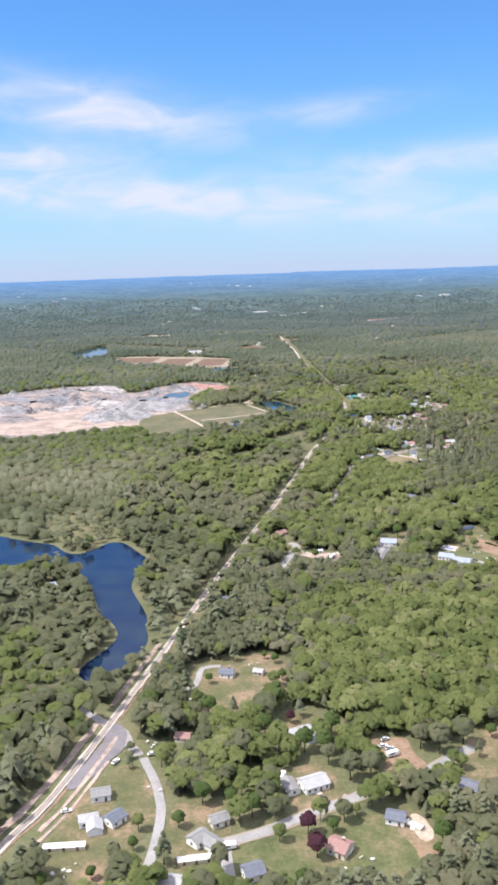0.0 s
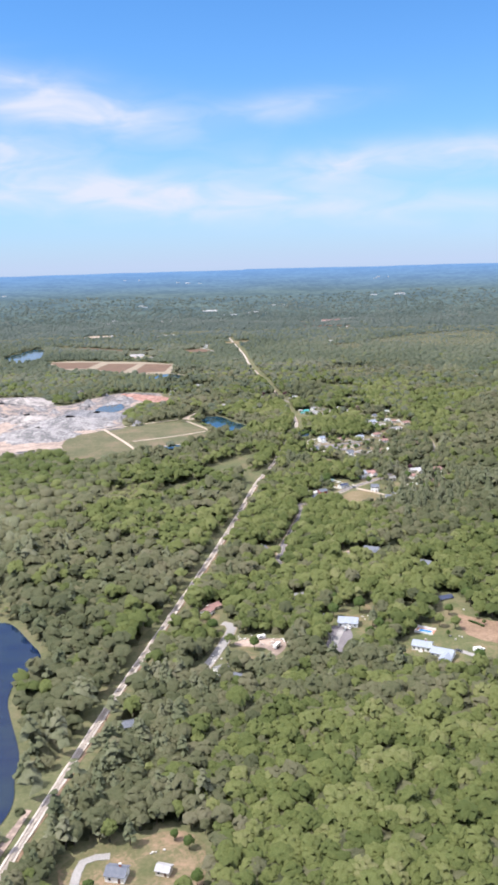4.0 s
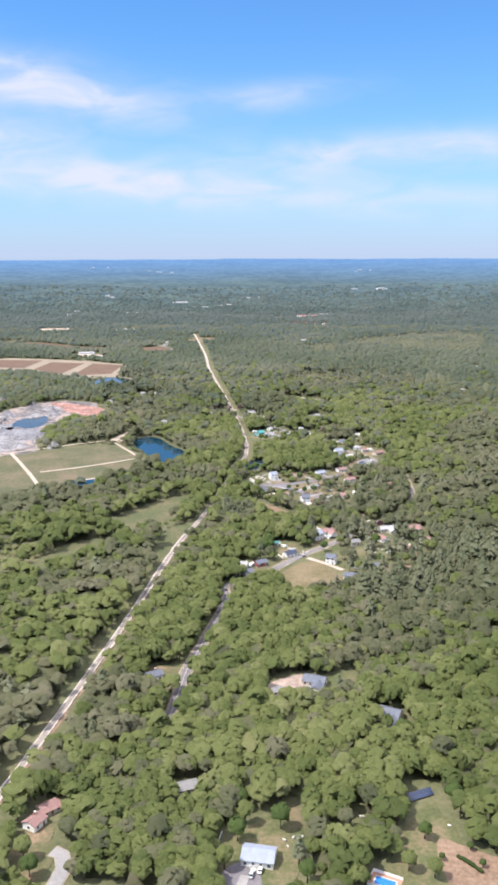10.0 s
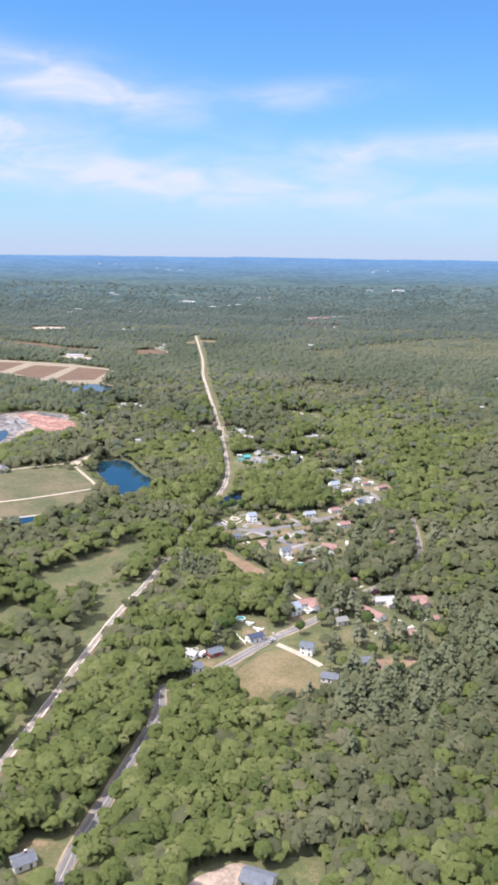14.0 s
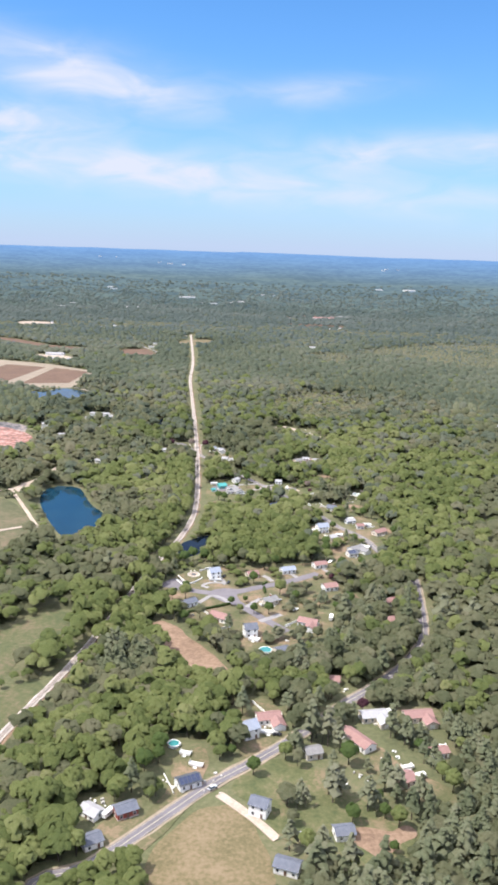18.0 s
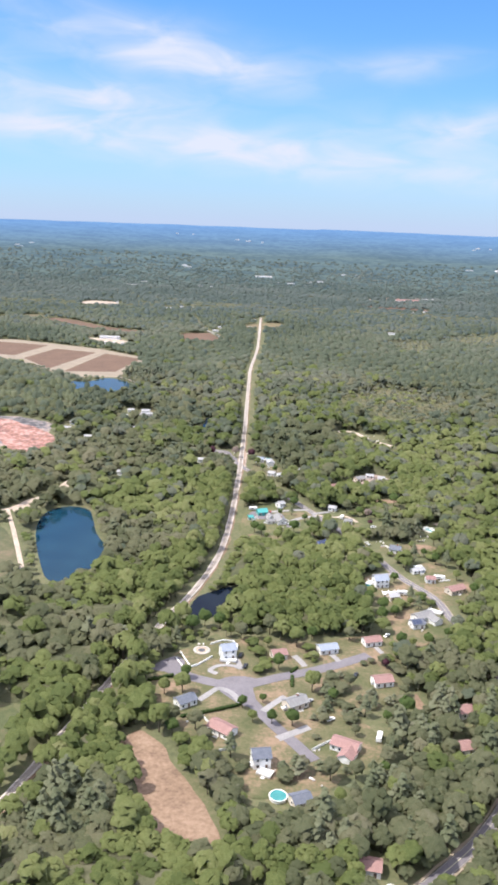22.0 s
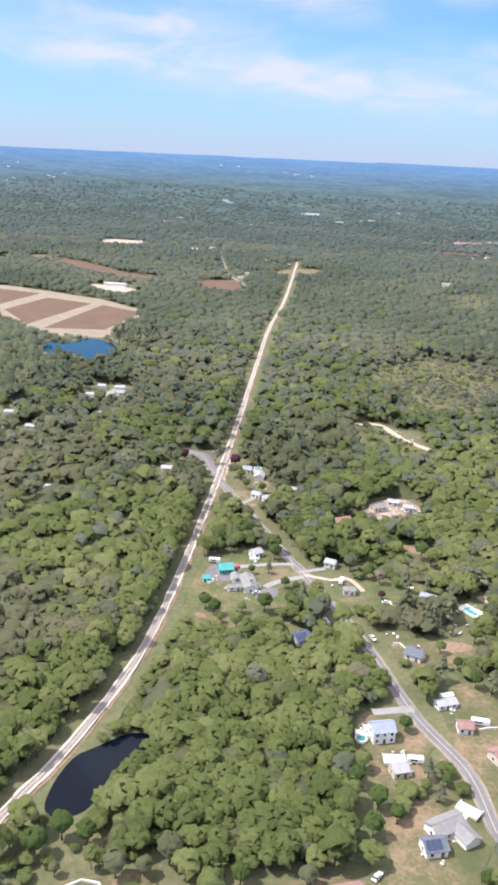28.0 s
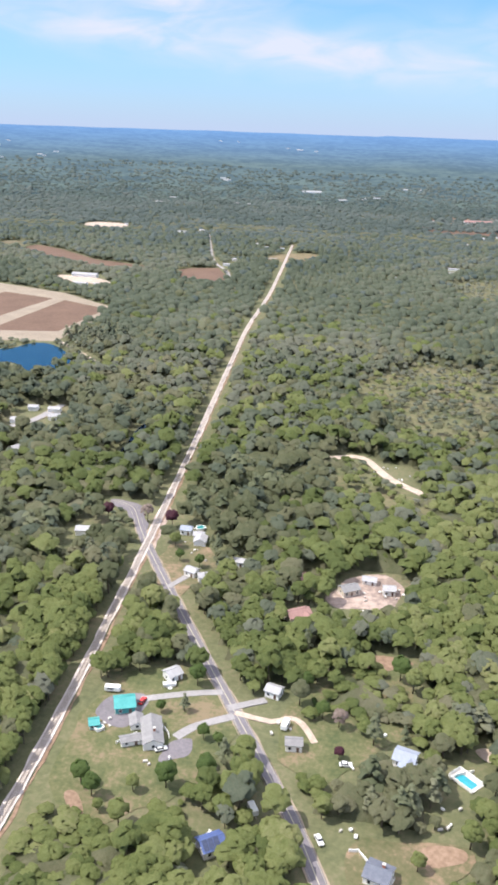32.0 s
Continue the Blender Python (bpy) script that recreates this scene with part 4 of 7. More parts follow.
def house(x, y, length, depth, turn, roof, wall, words, wing=0, chimney=0, tall=0, low=0, solar=0):
    if not low:
        length, depth = length * 0.88, depth * 0.9
    kind = "shed" if low else ("barn" if "barn" in words else "house")
    top = tagged(new(kind), words, kind, "houses along the roads" if kind == "house" else "outbuildings")
    turn = (turn + 90) % 180 - 90
    top.matrix_basis = pose(x, y, 0.04, 0, 0, turn)
    hx, hy = length / 2, depth / 2
    h = 5.2 if tall else 2.3 if low else 3.0
    rise = hy * (0.62 if tall else 0.46)
    part("wall", gable(bmesh.new(), -hx, hx, hy, h, rise), WALL[wall], top)
    part("foundation", box(bmesh.new(), -hx - 0.08, hx + 0.08, -hy - 0.08, hy + 0.08, -0.03, 0.4), M["concrete"], top)
    for s in (-1, 1):
        sl_ = part("roof_slope", slope(-hx, hx, hy, h, rise, s), ROOF[roof], top)
        if solar and s == -1:
            n = int(length / 1.9)
            ang = math.degrees(math.atan2(rise, hy))
            for i in range(n):
                for j in range(2):
                    bm = box(bmesh.new(), -0.8, 0.8, -0.9, 0.9, 0, 0.06)
                    q = part("solar_panel", bm, M["solar"], sl_, "dark blue solar panel")
                    f = 0.28 + 0.42 * j
                    q.matrix_local = pose(-hx + 1.1 + i * 1.8, -hy * f * 1.02, h + rise * (1 - f) + 0.26, ang, 0, 0)
    part("ridge_cap", box(bmesh.new(), -hx - 0.46, hx + 0.46, -0.14, 0.14, h + rise + 0.12, h + rise + 0.24), ROOF[roof], top)
    n = max(2, int(length / 2.7))
    for storey in range(2 if tall else 1):
        zc = 1.6 + 2.6 * storey
        for s in (-1, 1):
            for i in range(n):
                px = -hx + length * (i + 0.5) / n
                if s == -1 and i == n // 2 and storey == 0:
                    put_on(top, "door", DOOR_ME, px, s * (hy + 0.03), 0.1)
                    continue
                put_on(put_on(top, "window", FRAME_ME, px, s * (hy + 0.02), zc), "pane", PANE_ME, 0, 0, 0)
        for s in (-1, 1):
            for py in ((0,) if depth < 8.5 else (-hy / 2, hy / 2)):
                put_on(put_on(top, "window", FRAME_ME, s * (hx + 0.02), py, zc, 90), "pane", PANE_ME, 0, 0, 0)
    if chimney:
        ch = part("chimney", box(bmesh.new(), hx * 0.3 - 0.45, hx * 0.3 + 0.45, 0.3, 1.1, h + rise * 0.5, h + rise + 1.1, 0.04), M["brick"], top, "brick chimney")
        part("chimney_cap", box(bmesh.new(), hx * 0.3 - 0.52, hx * 0.3 + 0.52, 0.22, 1.18, h + rise + 1.1, h + rise + 1.22), M["concrete"], ch)
    if wing:
        w = part("wing", gable(bmesh.new(), -3.6, 3.6, 3.0, 2.6, 1.5), WALL[wall], top, "lower side wing")
        w.matrix_local = pose(hx * 0.55, -hy - 2.4, 0, 0, 0, 90)
        for s in (-1, 1):
            part("roof_slope", slope(-3.6, 3.6, 3.0, 2.6, 1.5, s), ROOF[roof], w)
        put_on(w, "garage_door", GARAGE_ME, -3.63, 0, 0.1, 90)
    if not low and length > 10:
        part("step", box(bmesh.new(), -1.2, 1.2, -hy - 1.7, -hy - 0.1, 0, 0.35, 0.04), M["concrete"], top, "concrete front step")
        part("vent_pipe", cyl(bmesh.new(), -hx * 0.4, hy * 0.35, h + rise * 0.5, h + rise * 0.65 + 0.6, 0.09, 0.09, 6), M["steel"], top)
    HOUSES.append((x, y, length, depth))
    return top


KEEP = []             # (x, y, radius) of small things that stand free


def shed_long(x, y, length, turn):
    top = tagged(new("long_shed"), "long low white-roofed shed on grass", "shed", "outbuildings")
    top.matrix_basis = pose(x, y, 0.04, 0, 0, turn)
    h = length / 2
    part("wall", gable(bmesh.new(), -h, h, 1.5, 1.9, 0.5), M["cream"], top)
    for s in (-1, 1):
        part("roof_slope", slope(-h, h, 1.5, 1.9, 0.5, s, 0.2, 0.08), M["white"], top, "white metal roof")
    for i in range(3):
        put_on(top, "door", DOOR_ME, -h + length * (i + 0.5) / 3, -1.53, 0.1)
    KEEP.append((x, y, h))


def pool(x, y, length, width, turn, blue):
    top = tagged(new("swimming_pool"), "in-ground pool with %s" % ("deep blue water and a reddish deck" if blue else "turquoise water and pale coping"), "pool", "swimming pools")
    top.matrix_basis = pose(x, y, 0.26, 0, 0, turn)
    l, w = length / 2, width / 2
    m = 1.9 if blue else 1.2
    part("deck", box(bmesh.new(), -l - m, l + m, -w - m, w + m, -0.2, 0.05), M["deck"] if blue else M["concrete"], top, "paved deck")
    bm = bmesh.new()
    for a0, a1, b0, b1 in ((-l - 0.4, l + 0.4, w, w + 0.4), (-l - 0.4, l + 0.4, -w - 0.4, -w), (-l - 0.4, -l, -w, w), (l, l + 0.4, -w, w)):
        box(bm, a0, a1, b0, b1, 0.05, 0.14)
    part("coping", bm, M["concrete"], top, "pale stone coping")
    part("pool_water", box(bmesh.new(), -l, l, -w, w, 0.02, 0.075), M["pool_blue"] if blue else M["pool_tile"], top, "bright pool water")
    for sx, sy, lx, ly in ((0, -1, l + m, 0), (-1, 0, 0, w + m), (0, 1, l + m, 0)):
        bm = bmesh.new()
        if lx:
            box(bm, -lx, lx, sy * (w + m) - 0.06, sy * (w + m) + 0.06, 0, 1.3)
        else:
            box(bm, sx * (l + m) - 0.06, sx * (l + m) + 0.06, -ly, ly, 0, 1.3)
        part("fence_panel", bm, M["white"], top, "white fence panel")
    KEEP.append((x, y, l + 4))


def round_pool(x, y, r):
    top = tagged(new("round_pool"), "round above-ground pool with turquoise water and white rim", "pool", "swimming pools")
    top.matrix_basis = pose(x, y, 0.2, 0, 0, 0)
    part("pool_wall", cyl(bmesh.new(), 0, 0, 0, 1.2, r, r, 24), M["white"], top)
    bm = bmesh.new()
    n = 24
    ring = [[bm.verts.new((q * math.cos(6.28318 * i / n), q * math.sin(6.28318 * i / n), z)) for i in range(n)] for q, z in ((r - 0.15, 1.2), (r - 0.15, 1.32), (r + 0.2, 1.32), (r + 0.2, 1.2))]
    for r0, r1 in zip(ring, ring[1:] + ring[:1]):
        for i in range(n):
            bm.faces.new((r0[i], r0[(i + 1) % n], r1[(i + 1) % n], r1[i]))
    part("rim", bm, M["white"], top, "white plastic rim")
    part("pool_water", cyl(bmesh.new(), 0, 0, 1.2, 1.25, r - 0.15, r - 0.15, 24), M["pool_dull"], top, "greenish turquoise water")
    part("ladder", box(bmesh.new(), r + 0.1, r + 0.5, -0.3, 0.3, 0, 1.5), M["white"], top)
    KEEP.append((x, y, r + 2.5))


def along(pts, step):
    """Points and headings every step metres along a line."""
    for (x0, y0), (x1, y1) in zip(pts, pts[1:]):
        l = math.hypot(x1 - x0, y1 - y0)
        n = max(1, round(l / step))
        for i in range(n):
            f = (i + 0.5) / n
            yield x0 + (x1 - x0) * f, y0 + (y1 - y0) * f, math.degrees(math.atan2(y1 - y0, x1 - x0)), l / n


def fence(pts, h=1.3, words="white panel fence round a yard"):
    top = tagged(new("fence"), words, "fence", "yard fences")
    top.matrix_basis = pose(pts[0][0], pts[0][1], 0.2)
    panel = post = None
    for x, y, a_, l in along(pts, 2.4):
        if panel is None:
            panel = mesh_of("fence_panel", box(bmesh.new(), -l / 2, l / 2, -0.09, 0.09, 0.05, h), M["white"])
            post = mesh_of("post", box(bmesh.new(), -0.12, 0.12, -0.12, 0.12, 0, h + 0.12), M["white"])
        q = put_on(top, "fence_panel", panel, x - pts[0][0], y - pts[0][1], 0, a_)
        c_, s_ = math.cos(radians(a_)) * l / 2, math.sin(radians(a_)) * l / 2
        put_on(top, "post", post, x - pts[0][0] - c_, y - pts[0][1] - s_, 0, a_)
    for x, y in pts:
        KEEP.append((x, y, 1))


def garden_wall(pts, h=0.8, w=0.4):
    """Low plastered wall that bounds a terrace."""
    bm = ribbon([Vector(p) for x0 in (0,) for p in pts], -w / 2, w / 2, h, h)
    top = tagged(new("garden_wall", mesh_of("garden_wall", bm, M["white"])), "low white plastered garden wall", "wall", "garden walls")
    top.matrix_basis = pose(0, 0, 0.25)
    for x, y, a_, l in along(pts, 3):
        KEEP.append((x, y, 1.5))


def hedge(pts, h=1.8, w=1.7):
    """Clipped hedge: a rough long body with leafy tufts."""
    rg = random.Random(int(pts[0][0] * 3))
    bm = bmesh.new()
    for x, y, a_, l in along(pts, 0.8):
        s = 0.85 + 0.3 * rg.random()
        bmesh.ops.create_icosphere(bm, subdivisions=1, radius=1, matrix=Matrix.Translation((x - pts[0][0] + rg.uniform(-.15, .15), y - pts[0][1] + rg.uniform(-.15, .15), h * 0.5 * s)) @ Matrix.Diagonal((w * 0.6 * s, w * 0.6 * s, h * 0.55 * s, 1)))
    top = tagged(new("hedge", mesh_of("hedge", bm, LEAF["green"])), "clipped dark green hedge along a yard", "hedge", "hedges")
    top.matrix_basis = pose(pts[0][0], pts[0][1], 0.15)
    for x, y, a_, l in along(pts, 3):
        KEEP.append((x, y, 1.5))


def terrace(x, y, length, width, turn, h=0.8):
    """White timber deck with railing and steps."""
    top = tagged(new("terrace"), "white-painted timber deck with railing and steps", "deck", "decks")
    top.matrix_basis = pose(x, y, 0.2, 0, 0, turn)
    l, w = length / 2, width / 2
    n = int(length / 0.5)
    board = mesh_of("board", box(bmesh.new(), -0.23, 0.23, -w, w, h - 0.08, h), M["white"])
    for i in range(n):
        put_on(top, "board", board, -l + (i + 0.5) * length / n, 0, 0)
    part("base", box(bmesh.new(), -l + 0.2, l - 0.2, -w + 0.2, w - 0.2, 0, h - 0.1), M["cream"], top, "shaded deck skirting")
    for sx in (-1, 1):
        part("railing", box(bmesh.new(), sx * l - 0.05, sx * l + 0.05, -w, w, h, h + 0.9), M["white"], top)
    part("railing", box(bmesh.new(), -l, l, -w - 0.05, -w + 0.05, h, h + 0.9), M["white"], top)
    for i in range(3):
        part("step", box(bmesh.new(), -0.8, 0.8, -w - 0.35 - 0.3 * i, -w - 0.05 - 0.3 * i, 0, h - 0.2 * (i + 1)), M["white"], top)
    KEEP.append((x, y, l + 1))


def trailer(x, y, turn, length=6.0):
    """Parked camper: rounded white box on wheels with a drawbar."""
    top = tagged(new("camper_trailer"), "white camper trailer parked in a yard", "trailer", "trailers")
    top.matrix_basis = pose(x, y, 0.3, 0, 0, turn)
    l = length / 2
    part("body", box(bmesh.new(), -l, l, -1.15, 1.15, 0.5, 2.6, 0.25), M["white"], top)
    part("window", box(bmesh.new(), -l * 0.6, l * 0.2, -1.19, -1.1, 1.4, 2.0), GLASS, top)
    part("drawbar", box(bmesh.new(), l - 0.1, l + 1.1, -0.08, 0.08, 0.45, 0.57), M["steel"], top)
    for sy in (-1.05, 1.05):
        w = part("wheel", cyl(bmesh.new(), 0, 0, -0.11, 0.11, 0.36, 0.36, 12), M["rubber"], top)
        w.matrix_local = pose(-0.3, sy, 0.36, 90, 0, 0)
    KEEP.append((x, y, l + 1))


def clutter(x, y, n, spread=4.0):
    """Stored things in a yard: crates, boards and covered stacks."""
    rg = random.Random(int(x * 5 + y))
    for i in range(n):
        w, d, h = rg.uniform(0.6, 1.8), rg.uniform(0.5, 1.1), rg.uniform(0.3, 0.9)
        white = rg.random() < 0.4
        bm = box(bmesh.new(), -w / 2, w / 2, -d / 2, d / 2, 0, h, 0.08)
        top = tagged(new("storage_box", mesh_of("storage_box", bm, M["white"] if white else M["concrete"])), "%s storage box standing in a yard" % ("white" if white else "grey"), "storage box", "yard clutter")
        top.matrix_basis = pose(x + rg.uniform(-spread, spread), y + rg.uniform(-spread, spread), 0.3, 0, 0, rg.uniform(0, 180))
    KEEP.append((x, y, spread))


GROVES = []           # (x, y, radius) of yard ground that carries trees again


def grove(x, y, r):
    GROVES.append((x, y, r))


def patio_ring(x, y):
    top = tagged(new("garden_pond"), "dark oval garden pond ringed by pale stones", "pond", "garden ponds")
    top.matrix_basis = pose(x, y, 0.25, 0, 0, 20)
    part("basin", cyl(bmesh.new(), 0, 0, 0, 0.18, 1.8, 1.7, 20), ROOF["dark"], top, "dark water")
    bm = cyl(bmesh.new(), 0, 0, -0.1, 0.08, 4.0, 3.9, 22)
    part("paving", bm, M["sand_yard"], top, "pale gravel ring")
    rng = random.Random(5)
    for i in range(26):
        a_ = 6.28318 * i / 26
        bm = bmesh.new()
        bmesh.ops.create_icosphere(bm, subdivisions=1, radius=0.42 + 0.15 * rng.random(), matrix=Matrix.Translation((3.9 * math.cos(a_), 3.9 * math.sin(a_), 0.12)) @ Matrix.Diagonal((1.2, 0.9, 0.6, 1)))
        part("stone", bm, M["concrete"], top)
    KEEP.append((x, y, 7))


def solar_array(x, y, turn):
    top = tagged(new("solar_array"), "row of dark solar panels on a steel rack", "solar panels")
    top.matrix_basis = pose(x, y, 0.1, 0, 0, turn)
    for i in range(9):
        bm = box(bmesh.new(), -0.62, 0.62, -1.7, 1.7, 0, 0.06)
        q = part("solar_panel", bm, M["solar"], top)
        q.matrix_local = pose(-5.3 + i * 1.3, 0, 1.5, 32, 0, 0)
    for i in range(4):
        part("post", box(bmesh.new(), -5 + i * 3.3 - 0.06, -5 + i * 3.3 + 0.06, -0.06, 0.06, 0, 1.5), M["steel"], top)
    KEEP.append((x, y, 9))


CAR_PARTS = {}


def car(x, y, turn, colour):
    """Lower body, glazed cabin and four wheels; ones of a colour share meshes."""
    if colour not in CAR_PARTS:
        bm = box(bmesh.new(), -2.25, 2.25, -0.9, 0.9, 0.35, 0.95, 0.14)
        body = mesh_of("body", bm, PAINT[colour])
        bm = bmesh.new()
        v = [bm.verts.new(p) for p in ((-1.7, -0.82, 0.95), (0.95, -0.82, 0.95), (0.95, 0.82, 0.95), (-1.7, 0.82, 0.95), (-1.2, -0.66, 1.45), (0.35, -0.66, 1.45), (0.35, 0.66, 1.45), (-1.2, 0.66, 1.45))]
        for f in ((0, 1, 5, 4), (1, 2, 6, 5), (2, 3, 7, 6), (3, 0, 4, 7)):
            bm.faces.new([v[i] for i in f])
        cabin = mesh_of("cabin_glass", bm, GLASS)
        roof_ = mesh_of("car_roof", box(bmesh.new(), -1.24, 0.39, -0.69, 0.69, 1.44, 1.52, 0.03), PAINT[colour])
        wheel = mesh_of("wheel", cyl(bmesh.new(), 0, 0, -0.11, 0.11, 0.34, 0.34, 12), M["rubber"])
        CAR_PARTS[colour] = body, cabin, roof_, wheel
    body, cabin, roof_, wheel = CAR_PARTS[colour]
    top = tagged(new("car"), "parked %s car with dark windows" % colour, "car", "parked cars")
    top.matrix_basis = pose(x, y, 0.34, 0, 0, turn)
    for n_, me in (("body", body), ("cabin_glass", cabin), ("car_roof", roof_)):
        put_on(top, n_, me, 0, 0, 0)
    for sx in (-1.35, 1.4):
        for sy in (-0.86, 0.86):
            w = put_on(top, "wheel", wheel, sx, sy, 0.34)
            w.matrix_local = pose(sx, sy, 0.34, 90, 0, 0)
    KEEP.append((x, y, 3.5))


# ---- trees ----
rng_ = np.random.default_rng(7)


def puffs(rg, centres, normals, size, k, rag=0.36, flat=1.0):
    """Rounded leafy clumps: an uneven dome of two rings round a raised middle, with normals that swell outwards."""
    V, F, Nn = [], [], []
    for c, n, s in zip(centres, normals, size):
        n = n / np.linalg.norm(n)
        t = np.cross(n, (0.31, 0.77, 0.2))
        t /= np.linalg.norm(t)
        b = np.cross(n, t)
        i0 = len(V)
        V.append(c + n * s * flat * (0.62 + 0.2 * rg.random()))
        a0 = rg.random() * 6.28
        for q, h in ((0.68, 0.42), (1.0, -0.3)):
            for j in range(k):
                a_ = a0 + 6.28318 * (j + 0.5 * (q > 0.9) + 0.5 * (rg.random() - 0.5)) / k
                r = s * q * (1 + rag * (2 * rg.random() - 1))
                V.append(c + (t * math.cos(a_) + b * math.sin(a_)) * r + n * s * flat * (h + 0.15 * (rg.random() - 0.5)))
        for j in range(k):
            u, v = i0 + 1 + j, i0 + 1 + (j + 1) % k
            F += [(i0, u, v), (u, u + k, v), (v, u + k, v + k)]
        Nn += [(v_ - (c - n * s * 1.1)) for v_ in V[i0:]]
    Nn = np.array(Nn)
    return np.array(V), np.array(F), Nn / np.linalg.norm(Nn, axis=1, keepdims=True)


def core(rg, rx, rz, zc, low=True):
    bm = bmesh.new()
    if low == 2:
        o = [bm.verts.new(p) for p in ((1, 0, 0), (0, 1, 0), (-1, 0, 0), (0, -1, 0), (0, 0, 1), (0, 0, -1))]
        for i_ in range(4):
            bm.faces.new((o[i_], o[(i_ + 1) % 4], o[4]))
            bm.faces.new((o[(i_ + 1) % 4], o[i_], o[5]))
        bm.verts.index_update()
    else:
        bmesh.ops.create_icosphere(bm, subdivisions=1, radius=1)
    bmesh.ops.delete(bm, geom=[f for f in bm.faces if f.calc_center_median().z < (-0.5 if low != 2 else -0.1)], context="FACES")
    bm.verts.index_update()
    bm.verts.ensure_lookup_table()
    V = np.array([v.co[:] for v in bm.verts])
    bmesh.ops.triangulate(bm, faces=bm.faces)
    F = np.array([[v.index for v in f.verts] for f in bm.faces])
    bm.free()
    Nn = V / np.linalg.norm(V, axis=1, keepdims=True)
    V = V * (rx, rx, rz) * (0.85 + 0.3 * rg.random((len(V), 1))) + (0, 0, zc)
    return V, F, Nn


def merge(*vf):
    V, F, Nn, o = [], [], [], 0
    for v, f, n in vf:
        V.append(v)
        F.append(f + o)
        Nn.append(n)
        o += len(v)
    return np.concatenate(V), np.concatenate(F), np.concatenate(Nn)


def broadleaf(rg, count, k, size, reach=2.75):
    """Crown of a round tree, 12 m high, 4.2 m in radius: billowing clumps over an uneven dome."""
    C, Nn, S = [], [], []
    wide = 0.92 + 0.16 * rg.random()
    lift = rg.random(3)
    for i in range(count):
        z = 1 - 1.42 * (i + 0.4) / count
        a_ = i * 2.39996 + 0.7 * rg.random()
        e = math.sqrt(max(0, 1 - z * z))
        d = np.array((math.cos(a_) * e, math.sin(a_) * e, z))
        r = reach * (0.82 + 0.3 * rg.random())
        C.append(np.array((0, 0, 7.3)) + d * r * (wide, wide, 0.92) + (0, 0, 0.8 * lift[i % 3]))
        Nn.append(d + 0.25 * rg.standard_normal(3) + (0, 0, 0.55))
        S.append(size * (0.75 + 0.5 * rg.random()))
    return puffs(rg, C, Nn, S, k)


def pine_crown(rg, count, k, size):
    """Crown of a pine, 15.5 m high: ragged plates of needles round the stem, wider below."""
    C, Nn, S = [], [], []
    for i in range(count):
        u = (i + 0.5) / count
        z = 14.6 - 9.5 * u ** 0.85
        r = (0.2 + 2.5 * u ** 0.8) * (0.7 + 0.5 * rg.random())
        a_ = i * 2.39996 + rg.random()
        C.append(np.array((r * math.cos(a_), r * math.sin(a_), z + 0.7 * rg.random())))
        Nn.append(np.array((0.4 * math.cos(a_), 0.4 * math.sin(a_), 1.0)) + 0.15 * rg.standard_normal(3))
        S.append(size * (0.7 + 0.5 * rg.random()) * (0.65 + 0.55 * u))
    return puffs(rg, C, Nn, S, k, 0.5, 0.8)


TEMPLATES = {}
for i in range(6):
    rg = np.random.default_rng(20 + i)
    TEMPLATES.setdefault(("round", 0), []).append(merge(core(rg, 2.9, 3.1, 7.2, 2), broadleaf(rg, 17, 3, 2.0, 2.9)))
    TEMPLATES.setdefault(("round", 1), []).append(merge(core(rg, 3.1, 3.2, 7.2, 2), broadleaf(rg, 6, 3, 2.6, 2.5)))
    TEMPLATES.setdefault(("round", 2), []).append(core(rg, 4.4, 4.6, 7.4))
    TEMPLATES.setdefault(("pine", 0), []).append(merge(core(rg, 1.7, 5.0, 9.2, 2), pine_crown(rg, 17, 3, 1.8)))
    TEMPLATES.setdefault(("pine", 1), []).append(merge(core(rg, 2.1, 5.2, 9.0, 2), pine_crown(rg, 6, 3, 2.5)))
    TEMPLATES.setdefault(("pine", 2), []).append(core(rg, 3.0, 6.3, 8.6))


def crown_normals(V, conic=False):
    """Soft normals: each clump turns outwards with its crown."""
    if conic:
        n = np.c_[V[:, :2], 1.2 * np.hypot(V[:, 0], V[:, 1]) + 0.2 * (V[:, 2] - 4)]
    else:
        n = (V - (0, 0, 4.2)) * (1, 1, 0.95)
    return n / np.maximum(np.linalg.norm(n, axis=1, keepdims=True), 1e-6)


def leaf_mesh(name, V, F, tint, mat, normals=None):
    me = bpy.data.meshes.new(name)
    me.vertices.add(len(V))
    me.vertices.foreach_set("co", np.asarray(V, np.float32).ravel())
    me.loops.add(len(F) * 3)
    me.loops.foreach_set("vertex_index", np.asarray(F, np.int32).ravel())
    me.polygons.add(len(F))
    me.polygons.foreach_set("loop_start", np.arange(len(F), dtype=np.int32) * 3)
    me.polygons.foreach_set("use_smooth", np.ones(len(F), bool))
    at = me.attributes.new("tint", "FLOAT", "POINT")
    at.data.foreach_set("value", np.asarray(tint, np.float32))
    me.update(calc_edges=True)
    me.materials.append(mat)
    if normals is not None:
        at = me.attributes.new("custom_normal", "FLOAT_VECTOR", "POINT")
        at.data.foreach_set("vector", np.asarray(normals, np.float32).ravel())
    return me


# single trees of yards and edges, with limbs
TREE_KINDS = {}


